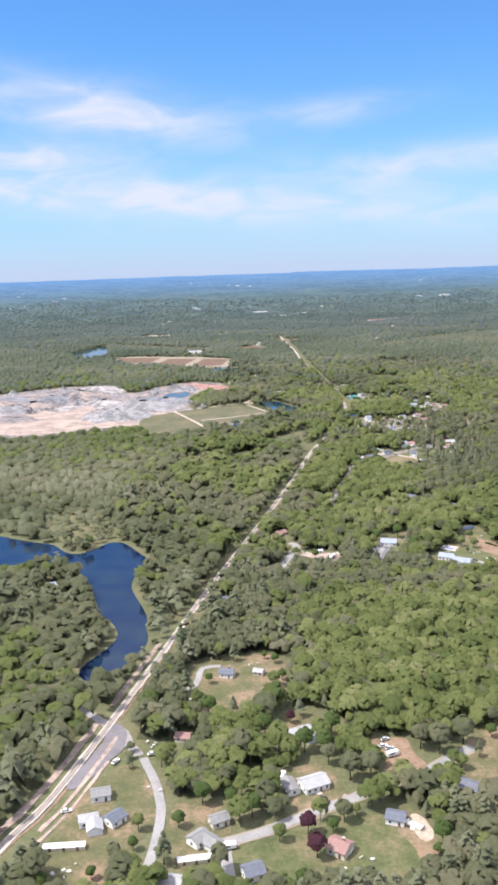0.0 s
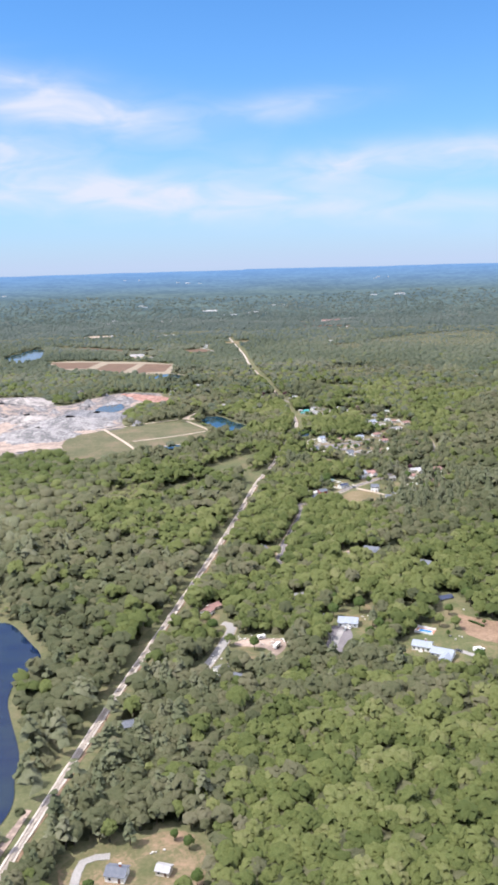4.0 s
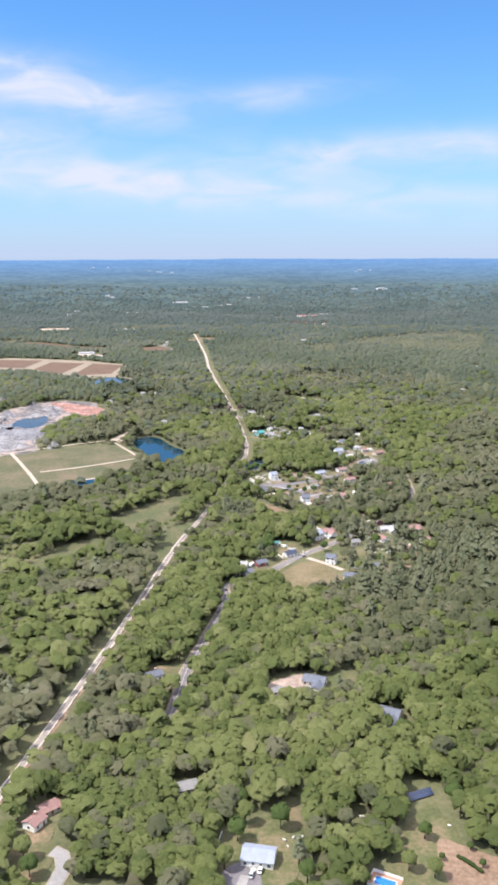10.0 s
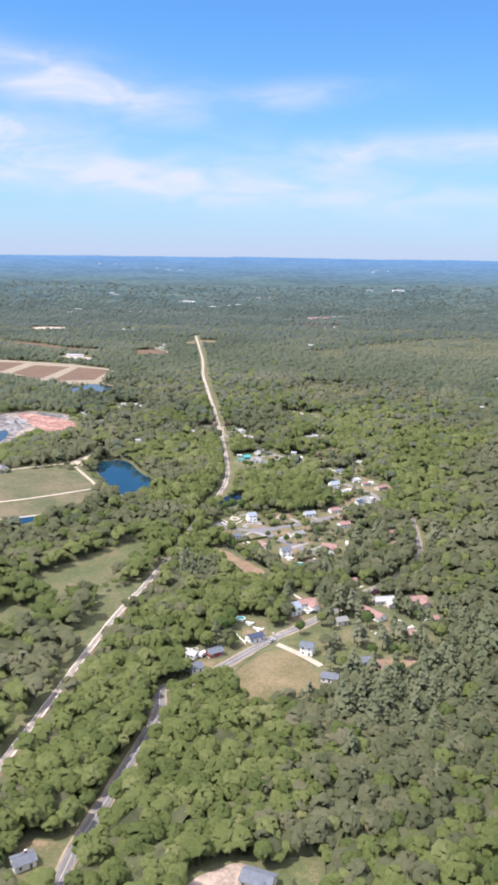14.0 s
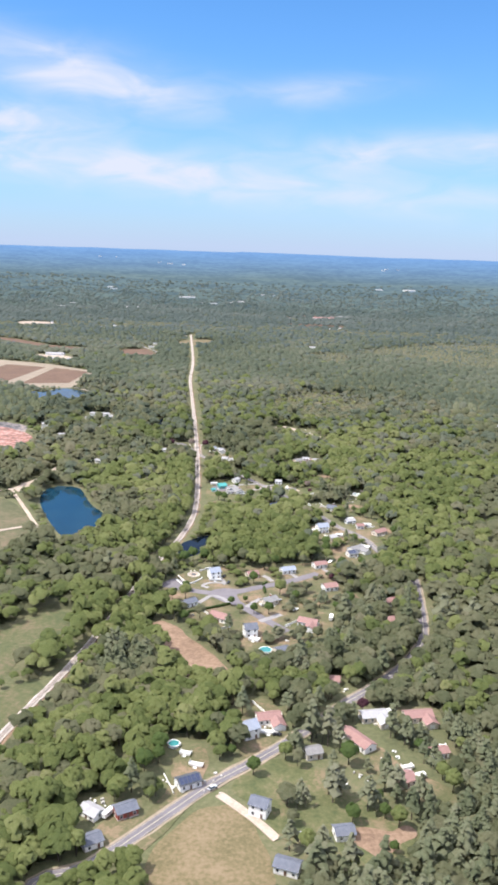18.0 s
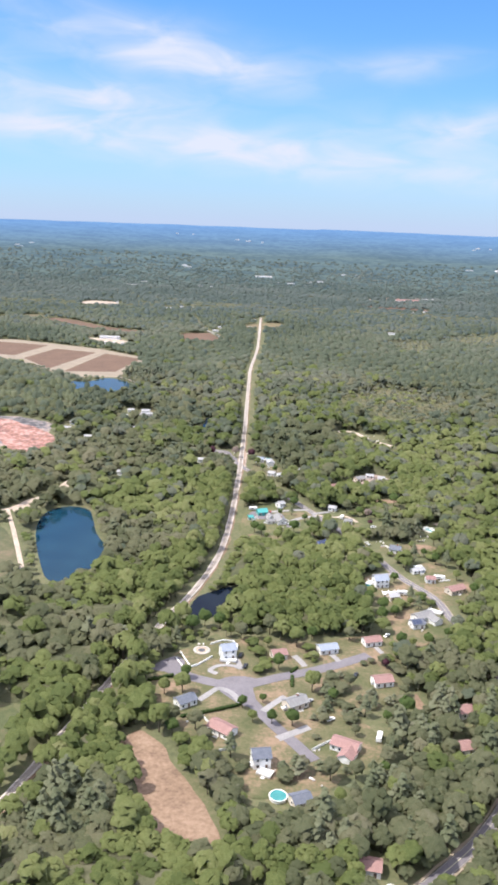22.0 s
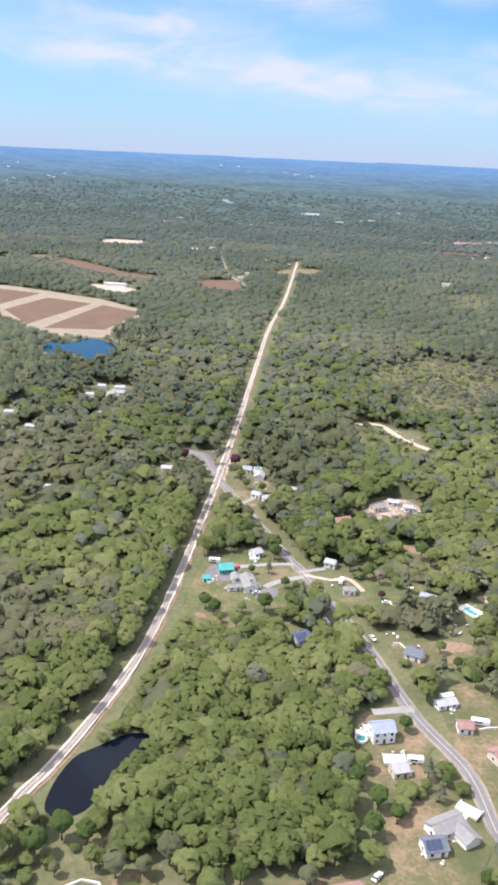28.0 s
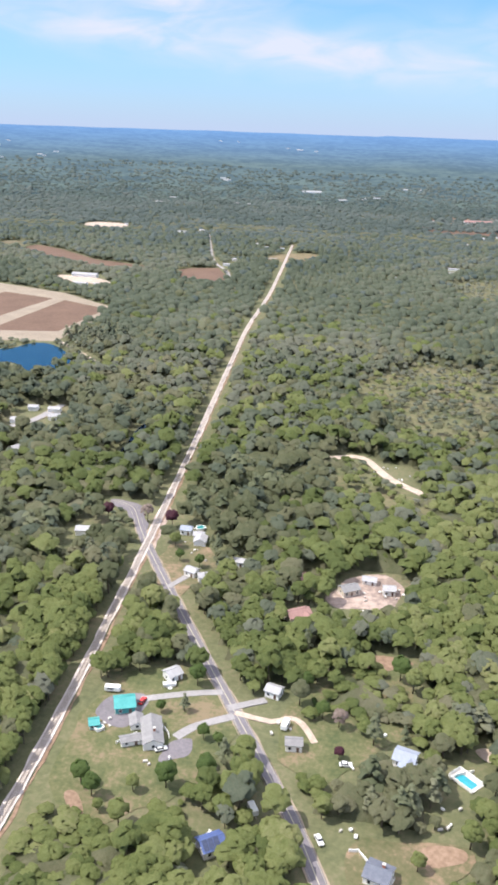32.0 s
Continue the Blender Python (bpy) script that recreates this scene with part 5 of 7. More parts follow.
def tree_meshes(kind, i):
    if (kind, i) in TREE_KINDS:
        return TREE_KINDS[kind, i]
    rg = np.random.default_rng(90 + i)
    conic = kind == "pine"
    V, F, Nv = pine_crown(rg, 34, 5, 1.15) if conic else broadleaf(rg, 24 if kind == "bare" else 40, 5, 1.15, 3.0)
    if kind != "bare":
        V, F, Nv = merge(core(rg, 1.6 if conic else 2.8, 4.8 if conic else 3.1, 9 if conic else 7.2), (V, F, Nv))
    Nv = 0.7 * Nv + 0.3 * crown_normals(V, conic)
    crown = leaf_mesh("crown", V, F, np.full(len(V), 0.4) + 0.08 * rg.standard_normal(len(V)), LEAF[kind], Nv / np.linalg.norm(Nv, axis=1, keepdims=True))
    bm = cyl(bmesh.new(), 0, 0, 0, 13 if conic else 8, 0.3, 0.06, 7)
    if not conic:
        for j in range(6):
            cyl(bm, 0, 0, 0, 4.2, 0.13, 0.03, 5, pose(0, 0, 3.4 + 0.5 * j, 38 + 5 * rg.random(), 0, j * 63))
    TREE_KINDS[kind, i] = crown, mesh_of("trunk", bm, BARK, True)
    return TREE_KINDS[kind, i]


TREE_LABEL = {"green": "leafy green yard tree with rounded crown", "purple": "dark purple-leaved tree in a yard", "bare": "greyish tree with thin spring foliage", "bright": "bright yellow-green broadleaf tree",
              "olive": "olive-green broadleaf tree at a yard edge", "pine": "grey-green pine at a yard edge"}
tree_count = 0


def special_tree(x, y, kind, scale):
    global tree_count
    tree_count += 1
    crown, trunk = tree_meshes(kind, tree_count % 3)
    top = tagged(new("tree"), ("small " if scale < 0.55 else "") + TREE_LABEL[kind], "tree", "yard trees")
    s = scale * (0.92 + 0.16 * random.random())
    top.matrix_basis = pose(x, y, 0, 0, 0, random.random() * 360) @ Matrix.Diagonal((s, s, s * 0.95, 1))
    put_on(top, "trunk", trunk, 0, 0, 0)
    put_on(top, "crown", crown, 0, 0, 0)
    KEEP.append((x, y, 3.5 * scale))


def far_building(x, y, z, w, d, h, roof="pale"):
    top = tagged(new("far_building"), "pale building far off among the woods", "building", "distant buildings")
    top.matrix_basis = pose(x, y, z, 0, 0, random.uniform(-12, 12))
    part("wall", gable(bmesh.new(), -w / 2, w / 2, d / 2, h, d * 0.16), M["white"], top)
    for s in (-1, 1):
        part("roof_slope", slope(-w / 2, w / 2, d / 2, h, d * 0.16, s), ROOF[roof], top)
    if z < 1:
        KEEP.append((x, y, w * 0.6 + 6))
        KEEP.append((x, y - 22, w * 0.5 + 4))


def gravel_pile(x, y, r, h, mat="rock"):
    rg = random.Random(int(x * 7 + y))
    bm = bmesh.new()
    bmesh.ops.create_cone(bm, cap_ends=False, segments=18, radius1=r, radius2=r * 0.12, depth=h, matrix=Matrix.Translation((0, 0, h / 2)))
    bmesh.ops.subdivide_edges(bm, edges=bm.edges[:], cuts=2, use_grid_fill=True)
    for v in bm.verts:
        k = 1 + 0.35 * noise.noise((v.co.x * 0.09 + x, v.co.y * 0.09 + y, v.co.z * 0.1))
        v.co.x, v.co.y = v.co.x * k, v.co.y * k
        v.co.z *= 1 + 0.3 * noise.noise((v.co.x * 0.06 + x, v.co.y * 0.06, 4))
    top = tagged(new("gravel_mound", mesh_of("gravel_mound", bm, M[mat], True)), "mound of quarried stone and gravel", "gravel pile", "quarry heaps")
    top.matrix_basis = pose(x, y, 0.02, 0, 0, rg.random() * 90)


house(-35.6, 428.5, 8.5, 7.0, -12, "slate", "white", "grey-blue shingle roof and white clapboard walls in a dry clearing", chimney=1)
house(2.4, 366.7, 13.9, 6.2, 27, "pale", "white", "long pale-roofed house beside a dark red tree", wing=1)
house(-18.2, 430.1, 5.2, 4.4, -17, "pale", "cream", "small pale shed on dry grass", low=1)
house(-82.3, 319.5, 8.8, 7.0, 14, "grey", "white", "grey-roofed white house beside the railway crossing")
house(-83.7, 302.3, 8.5, 5.5, 16, "pale", "white", "pale flat-looking roof on a long white house", wing=1)
house(-73.2, 303.3, 8.2, 7.0, 49, "slate", "white", "blue-grey roofed house next to a pale one")
house(-37.9, 290.6, 8.2, 7.0, 47, "grey", "white", "grey-roofed cottage by a concrete drive", wing=1)
house(-30.8, 302.0, 8.2, 6.2, 28, "grey", "cream", "small grey-roofed house by the street")
house(-16.1, 272.0, 8.2, 7.9, 23, "slate", "white", "white gabled house on a green lawn")
house(8.0, 326.3, 12.7, 9.7, 26, "pale", "white", "large pale-roofed house with a white porch")
house(-1.9, 324.7, 9.8, 5.3, -69, "grey", "white", "narrow white garage with a grey roof", low=1)
car(42.6, 362.0, 25, "silver")
car(41.0, 356.5, 15, "white")
house(16.6, 285.3, 8.9, 8.8, -33, "red", "cream", "brown-red shingled bungalow on a lawn", chimney=1)
house(40.0, 302.9, 8.2, 7.0, -18, "slate", "white", "dark-roofed white house beside a sandy drive")
house(74.6, 321.3, 12.6, 8.8, -37, "slate", "cream", "dark grey hipped-looking house by a paved yard", wing=1)
house(-45.6, 266.3, 9.5, 7.0, -10, "pale", "white", "pale grey roofed house at the end of a drive")
house(-168.0, 566.0, 8.2, 6.2, 15, "skygrey", "cream", "grey-roofed lakeside house among trees")
house(-9.8, 670.3, 8.2, 7.0, 60, "red", "white", "white house with a brown-red roof beside the railway", chimney=1)
house(-6.0, 679.6, 8.2, 6.2, 39, "red", "cream", "small brown-red roofed outbuilding", low=1)
house(79.4, 647.3, 13.7, 10.0, -13, "skygrey", "white", "wide light blue-grey roof on a white house with a paved drive")
house(118.2, 610.6, 12.3, 9.0, -25, "skygrey", "white", "long blue-grey roofed house behind a swimming pool", chimney=1)
house(127.6, 600.1, 14.2, 9.0, -29, "skygrey", "white", "blue-grey roofed wing with white garage doors", wing=1)
house(50.4, 690.6, 10.4, 7.0, 19, "grey", "cream", "grey-roofed house almost hidden by trees")
house(94.0, 771.5, 6.0, 5.0, 15, "grey", "cream", "small grey-roofed garage in the woods", low=1)
house(0.7, 588.5, 8.2, 7.0, 32, "grey", "white", "white house with a grey roof at a clearing")
house(10.5, 577.8, 8.2, 7.0, -29, "slate", "white", "white house with a dark roof by a lane")
house(-45.3, 532.3, 8.2, 7.0, 17, "slate", "white", "white house with a blue-grey roof near the railway")
house(28.8, 789.7, 9.1, 7.0, 32, "slate", "white", "dark-roofed white house in the woods", chimney=1)
house(115.1, 780.6, 13.1, 8.8, -24, "slate", "cream", "large grey-gabled house by a sandy forecourt", wing=1)
house(148.1, 745.7, 12.6, 10.4, -28, "slate", "cream", "large grey-roofed house in the trees", wing=1)
house(141.8, 1014.8, 8.3, 8.8, 29, "skygrey", "white", "white gambrel house with a light grey roof", tall=1)
house(151.1, 1027.3, 12.5, 7.9, 14, "red", "white", "long house with a pinkish red roof", wing=1)
house(191.3, 1010.9, 19.0, 7.9, -54, "red", "white", "very long low house with a red roof and white eaves")
house(222.6, 1033.3, 15.4, 7.9, 11, "red", "cream", "red-roofed brick ranch house", wing=1)
house(207.1, 982.7, 9.3, 7.9, 27, "red", "cream", "square red-roofed house with white trim")
house(226.5, 1003.4, 8.2, 6.2, 18, "red", "white", "small red-roofed house in the pines")
house(184.7, 1064.8, 8.2, 7.0, -5, "red", "white", "small pink-roofed cottage in the woods")
house(201.3, 1032.1, 14.3, 7.9, 11, "pale", "cream", "pale-roofed house beside a dark red tree", wing=1)
house(170.1, 1000.4, 8.2, 7.0, 17, "grey", "cream", "grey weathered cottage in overgrown yard")
house(146.6, 960.3, 8.2, 7.0, -22, "slate", "white", "white two-storey house with a slate roof", tall=1)
house(117.1, 976.5, 10.8, 7.0, 28, "dark", "white", "white house with dark solar panels on its roof", solar=1)
house(93.9, 957.5, 9.6, 7.0, 30, "slate", "red", "red barn with a dark grey roof and a white gable")
house(81.1, 956.3, 8.2, 6.2, -34, "pale", "white", "small white outbuilding beside a house", low=1)
house(84.0, 939.2, 8.2, 7.0, 32, "slate", "white", "white house with a dark roof by the road")
house(156.3, 929.2, 10.1, 7.0, -19, "slate", "white", "white house with a slate roof beside a meadow")
house(178.4, 948.3, 8.3, 7.0, 11, "slate", "white", "white house with a dark roof on a lawn")
house(117.8, 1202.9, 8.2, 7.5, 24, "skygrey", "white", "large white house with a pale roof and white terraces", tall=1)
house(104.4, 1156.3, 10.0, 7.0, 42, "slate", "white", "dark-roofed white house on the cul-de-sac")
house(154.1, 1162.8, 11.4, 7.9, 38, "grey", "cream", "grey-roofed house on a dry lawn", chimney=1)
house(124.0, 1137.2, 12.6, 7.9, -32, "red", "white", "long pink-roofed house with white fences")
house(142.3, 1117.8, 8.2, 7.9, 15, "slate", "white", "white gabled house with a slate roof", tall=1)
house(176.8, 1133.3, 12.9, 7.9, -22, "red", "white", "pink-roofed ranch house with a wide drive", wing=1)
house(143.3, 1206.3, 8.3, 7.0, 24, "red", "cream", "square orange-roofed house on a dry lawn")
house(167.8, 1216.5, 11.0, 7.0, 22, "skygrey", "white", "light grey-blue roofed house with a porch")
house(190.8, 1228.7, 10.4, 7.0, 23, "red", "white", "brown-red roofed house with a wide yard")
house(194.4, 1189.0, 10.3, 7.9, 20, "red", "white", "white house with a dull red roof")
house(198.6, 1305.3, 9.6, 7.9, 21, "skygrey", "white", "white two-storey house with a grey roof by the road", tall=1)
house(243.8, 1304.1, 12.9, 7.0, 36, "red", "cream", "pink-roofed house beside the road")
house(230.4, 1168.1, 8.2, 7.0, 27, "red", "white", "red-roofed house in the pines")
house(226.1, 1139.6, 8.2, 7.0, 22, "red", "white", "red-roofed house behind trees")
house(159.5, 1095.7, 8.2, 7.0, 28, "slate", "cream", "slate-roofed house behind a round pool")
house(127.8, 1443.6, 6.4, 6.2, 46, "pale", "white", "white cottage on a lawn under a tree")
house(115.3, 1421.9, 8.2, 8.4, 22, "teal", "teal", "turquoise metal barn beside a grey yard")
house(107.9, 1409.4, 3.2, 4.0, 24, "teal", "teal", "small turquoise metal shed by a barn", low=1)
house(129.9, 1408.6, 15.8, 7.6, -70, "grey", "white", "long grey-roofed house with white gable and decks", chimney=1)
house(123.4, 1403.9, 6.8, 3.5, 28, "grey", "white", "low side wing with a white deck", low=1)
house(114.9, 1525.2, 6.4, 5.5, -21, "pale", "white", "white house by the crossing")
house(122.1, 1521.5, 7.0, 5.5, 24, "pale", "white", "long white house with a pale roof")
house(101.1, 1568.6, 6.4, 6.2, 0, "skygrey", "white", "white house with pale blue roof near the crossing")
house(109.2, 1563.6, 6.4, 5.5, 4, "pale", "white", "white house with a turquoise tarpaulin beside it", wing=1)
house(168.5, 1442.0, 6.4, 5.5, -16, "pale", "white", "white barn-like house behind the road")
house(179.9, 1414.0, 6.4, 4.8, 7, "grey", "white", "small white cottage on dry ground")
house(218.7, 1415.3, 8.2, 7.9, -16, "skygrey", "white", "light grey-roofed house in a green yard", wing=1)
house(211.6, 1363.9, 8.2, 7.9, -17, "slate", "white", "slate-roofed white house with a chimney", chimney=1)
house(161.6, 1364.3, 8.2, 7.0, 36, "solarblue", "white", "small house with a blue solar roof in the woods", solar=1)
house(170.1, 1498.4, 11.9, 7.9, 35, "red", "cream", "red-brown roofed house at the edge of a sandy yard", wing=1)
house(209.5, 1530, 6.4, 5.5, 7, "pale", "white", "white shed in a sandy yard")
house(135.4, 1540.1, 6.4, 4.8, -10, "pale", "white", "small white house in the trees")
house(168.1, 1531.5, 8.6, 6.2, 28, "red", "cream", "small brown-roofed house in the trees")
house(190.8, 1526, 9.6, 7.0, 33, "grey", "cream", "grey workshop roof in a sandy yard")
house(200, 1538, 6.4, 4.8, -2, "pale", "white", "white workshop in a sandy yard", low=1)
house(230.1, 1317.0, 6.4, 5.5, 7, "red", "white", "pinkish-roofed low house with a white fence")
house(223.5, 1330.9, 8.2, 4.4, 27, "pale", "white", "small white shed on a lawn", low=1)
house(205.3, 1286.9, 6.4, 6.2, 24, "pale", "cream", "pale-roofed house half hidden by bushes")
house(220.5, 1262.9, 13.5, 7.9, 38, "grey", "white", "rambling grey-roofed house with several wings", wing=1)
house(216.4, 1253.4, 8.2, 7.0, 21, "slate", "white", "blue-grey roofed house with solar panels", solar=1)
house(-37.9, 1657.8, 8.2, 7.0, 55, "pale", "white", "pale house far off in the woods")
house(-39.1, 1725.4, 8.2, 7.0, 27, "pale", "white", "white house far off by a lane")
shed_long(-89.8, 287.0, 16, 5)
shed_long(-37.7, 279.7, 14, 10)
pool(124.8, 633.5, 7.5, 4, -28, 1)
pool(238.9, 1410.5, 7.5, 3.6, -42, 0)
round_pool(150.9, 1097.6, 3.4)
round_pool(191.3, 1301.7, 2.0)
round_pool(192.9, 980.4, 1.4)
patio_ring(103.9, 1206.8)
solar_array(149.2, 682.8, 22)
round_pool(108.7, 1004.5, 2.6)
car(79.7, 641.3, 75, "white")
car(76.3, 638.9, 75, "silver")
car(137.6, 604.5, -30, "black")
car(151.1, 605.4, 20, "white")
car(-81.1, 345.5, 60, "white")
car(-27.2, 288.9, 12, "white")
car(11.1, 316.9, 20, "black")
car(-65.2, 351.6, 20, "white")
car(43.8, 354.5, 20, "silver")
car(-94.7, 309.7, 15, "white")
car(69.1, 321.3, 30, "white")
car(120.8, 1426.2, 80, "red")
car(134.9, 1402.5, 30, "white")
car(198.6, 1408.8, 10, "white")
car(193.2, 1374.0, -62, "white")
car(171.1, 1382.5, -62, "white")
car(127.7, 1193.5, 80, "black")
car(160.1, 1167.1, 40, "silver")
car(199.3, 1238.5, 60, "white")
car(226.2, 1331.4, 20, "white")
car(181.9, 1193.9, 70, "black")
car(124.4, 1204.1, 80, "black")
car(154.8, 1015.2, 0, "black")
car(214.7, 985.9, 30, "white")
car(127.2, 974.4, 45, "silver")
car(162.7, 947.4, -20, "silver")
car(170.1, 1153.5, 40, "white")
special_tree(66, 351, "olive", 1.3)
special_tree(78, 358, "olive", 1.35)
special_tree(58, 355, "olive", 1.2)
special_tree(24, 331, "olive", 1.2)
special_tree(33, 332, "olive", 1.25)
special_tree(5, 353, "green", 1.1)
special_tree(14, 352, "green", 1.1)
special_tree(7.8, 281.7, "purple", 0.95)
special_tree(4.8, 295.4, "purple", 0.85)
special_tree(-1.2, 378.1, "purple", 0.62)
special_tree(196.9, 1037.7, "purple", 0.75)
special_tree(91.9, 1572.9, "purple", 0.95)
special_tree(197.0, 1204.1, "purple", 0.5)
special_tree(196.0, 1411.9, "purple", 0.5)
special_tree(-42.8, 355.0, "purple", 0.5)
special_tree(77.1, 1576.3, "bare", 1.0)
special_tree(194.6, 1428.3, "bare", 0.8)
special_tree(147.9, 1411.4, "green", 0.62)
special_tree(129.1, 1422.4, "green", 0.5)
special_tree(152.1, 1397.8, "green", 0.55)
special_tree(138.5, 1441.0, "green", 1.0)
special_tree(144.3, 1193.9, "green", 0.8)
special_tree(100.7, 1178.7, "green", 0.7)
special_tree(130.4, 1157.3, "green", 0.65)
special_tree(144.5, 1146.7, "green", 0.7)
special_tree(153.5, 1146.6, "green", 0.75)
special_tree(139.1, 1163.0, "green", 0.5)
special_tree(136.7, 625.3, "green", 0.4)
special_tree(148.5, 644.4, "green", 0.35)
special_tree(162.7, 639.9, "green", 0.35)
special_tree(160.7, 649.5, "green", 0.35)
special_tree(129.5, 1023.1, "green", 0.6)
special_tree(145.7, 1298.3, "green", 0.5)
fence([(113.9, 1147.2), (118.0, 1141.6), (123.8, 1134.5), (130.7, 1127.0), (123.9, 1122.8)], 1.2)
fence([(162.9, 1129.8), (167.5, 1134.6), (171.1, 1138.0), (173.1, 1141.8)], 1.2)
garden_wall([(92.4, 1196.7), (95.7, 1191.4), (98.9, 1186.4)])
garden_wall([(98.8, 1186.8), (104.6, 1191.8), (110.2, 1200.8)])
garden_wall([(107.4, 1213.6), (113.2, 1218.6), (118.7, 1218.6), (121.6, 1213.9)])
hedge([(83.6, 1173.2), (88.8, 1175.6), (94.4, 1179.0)])
hedge([(104.5, 1145.4), (112.9, 1149.6), (121.4, 1154.4), (129.6, 1159.5)], 1.6)
garden_wall([(93.6, 1202.9), (97.0, 1196.5), (100.5, 1190.2)])
hedge([(150.5, 1191.7), (153.2, 1197.0)], 1.4)
hedge([(151.2, 1188.9), (151.6, 1178.8)], 1.2)
terrace(118.7, 1198.0, 8, 3.5, 0)
terrace(118.4, 1211.6, 7, 4, 5)
terrace(101.9, 1154.9, 5, 3, 15)
clutter(110.2, 1145.7, 4, 3.5)
clutter(102.6, 1211.1, 3, 2.5)
terrace(140.9, 1116.8, 6, 4, 20)
terrace(144.9, 1111.5, 6, 5, -20)
terrace(167.8, 1216.5, 4, 2.5, 0)
terrace(151.2, 1160.5, 7, 2.5, 35)
terrace(193.5, 1188.3, 9, 2.5, 10)
clutter(165.7, 1129.0, 2, 2)
clutter(154.2, 1099.6, 4, 3)
clutter(163.8, 1107.5, 3, 4)
trailer(191.2, 1142.2, 80)
clutter(229.8, 1321.0, 5, 8)
clutter(205.6, 1290.2, 5, 5)
terrace(192.0, 1305.2, 6, 4, 0)
grove(131.9, 1211.8, 9)
grove(136.0, 1193.8, 8)
grove(148.0, 1228.5, 7)
grove(153.7, 1218.8, 6)
grove(158.8, 1201.2, 5)
grove(170.6, 1194.2, 6)
grove(172.0, 1181.1, 8)
grove(169.6, 1168.1, 9)
grove(164.4, 1154.2, 9)
grove(161.3, 1141.7, 5)
grove(158.0, 1131.9, 4)
grove(181.4, 1161.3, 11)
grove(193.0, 1168.6, 11)
grove(199.3, 1178.8, 8)
grove(146.0, 1105.9, 6)
grove(151.6, 1109.8, 7)
grove(157.3, 1113.8, 6)
grove(163.2, 1117.0, 6)
grove(170.5, 1113.3, 7)
grove(182.5, 1207.9, 7)
grove(178.5, 1216.1, 5)
grove(199.4, 1212.8, 7)
grove(203.8, 1197.1, 6)
grove(91.9, 1153.8, 7)
grove(99.4, 1147.4, 6)
grove(112.4, 1130.0, 8)
grove(122.3, 1118.7, 8)
grove(132.8, 1112.9, 6)
grove(162.4, 1202.7, 7)
grove(166.6, 1206.6, 5)
grove(170.7, 1194.9, 8)
grove(186.3, 1210.9, 7)
grove(187.8, 1225.3, 4)
house(-52.3, 364.8, 7, 5.5, -10, "red", "cream", "small red-roofed outbuilding under trees", low=1)
clutter(-87.1, 274.4, 7, 6)
clutter(-66.5, 360.1, 4, 3)
clutter(-60.0, 324.8, 3, 5)
terrace(-80.0, 304.0, 5, 3, 0)
trailer(-50.5, 399.6, 35, 5)
clutter(-21.2, 441.3, 3, 4)
terrace(-4.0, 366.4, 8, 3, 25)
trailer(-5.4, 332.3, 70, 5)
car(12.1, 314.3, 0, "black")
clutter(20.8, 278.5, 6, 8)
trailer(44.4, 349.0, 25, 6)
terrace(47.0, 299.5, 7, 3, -40)
clutter(-20.3, 334.6, 2, 4)
terrace(17.1, 285.4, 8, 3, -25)
terrace(-31.5, 301.9, 6, 4, -25)
trailer(-26.0, 286.6, 12, 6)
trailer(107.8, 1430.2, 5, 6)
clutter(114.3, 1414.7, 3, 4)
round_pool(110.1, 1408.3, 1.6)
clutter(135.1, 1398.2, 3, 4)
terrace(127.9, 1438.5, 5, 3, 20)
trailer(175.5, 1423.9, 80, 5)
trailer(171.2, 1381.3, -60, 5)
clutter(198.7, 1406.9, 3, 3)
clutter(210.5, 1428.8, 2, 2)
clutter(233.6, 1391.5, 6, 6)
clutter(201.0, 1378.0, 3, 4)
terrace(159.1, 1366.3, 7, 3, 60)
clutter(104.7, 1565.6, 6, 9)
clutter(83.5, 1585.5, 5, 10)
clutter(112.9, 1544.8, 4, 6)
clutter(199.8, 1520.8, 9, 14)
clutter(190.3, 1508.4, 6, 9)
clutter(210.0, 1525.9, 6, 8)
clutter(208.9, 1683.1, 8, 14)
round_pool(107.2, 1574.7, 2.4)
fence([(202.5, 1372.1), (205.3, 1372.7), (208.1, 1369.4)], 1.0)
fence([(233.9, 1410.1), (235.9, 1412.2), (241.6, 1415.2)], 1.2)
hedge([(183.7, 1442.5), (186.0, 1435.5)], 1.2)
fence([(118.7, 1402.3), (124.2, 1409.1)], 1.0)
fence([(130.1, 1416.7), (135.0, 1411.5), (136.4, 1408.2)], 1.0)
trailer(24.3, 630.1, 20, 5)
trailer(33.0, 617.6, 60, 6)
clutter(28.0, 625.2, 6, 5)
clutter(39.1, 626.3, 5, 3)
clutter(14.2, 630.6, 6, 5)
clutter(-0.6, 605.6, 4, 5)
trailer(148.6, 604.0, 15, 5)
clutter(141.4, 621.7, 4, 4)
clutter(156.3, 664.7, 2, 2)
terrace(77.1, 643.6, 4, 2.5, 0)
clutter(92.4, 655.1, 7, 5)
clutter(121.0, 672.2, 2, 2)
grove(170.8, 1008.6, 8)
grove(175.0, 996.4, 8)
grove(183.0, 992.8, 8)
grove(188.7, 1000.6, 6)
grove(161.1, 994.0, 6)
grove(154.5, 998.1, 4)
grove(160.6, 966.1, 5)
grove(174.7, 969.7, 4)
grove(198.8, 980.7, 6)
grove(192.2, 962.8, 7)
grove(127.6, 984.1, 5)
grove(169.9, 1036.1, 9)
grove(164.4, 1021.5, 8)
grove(219.5, 1016.8, 11)
grove(206.4, 1016.1, 6)
clutter(150.1, 1020.7, 5, 5)
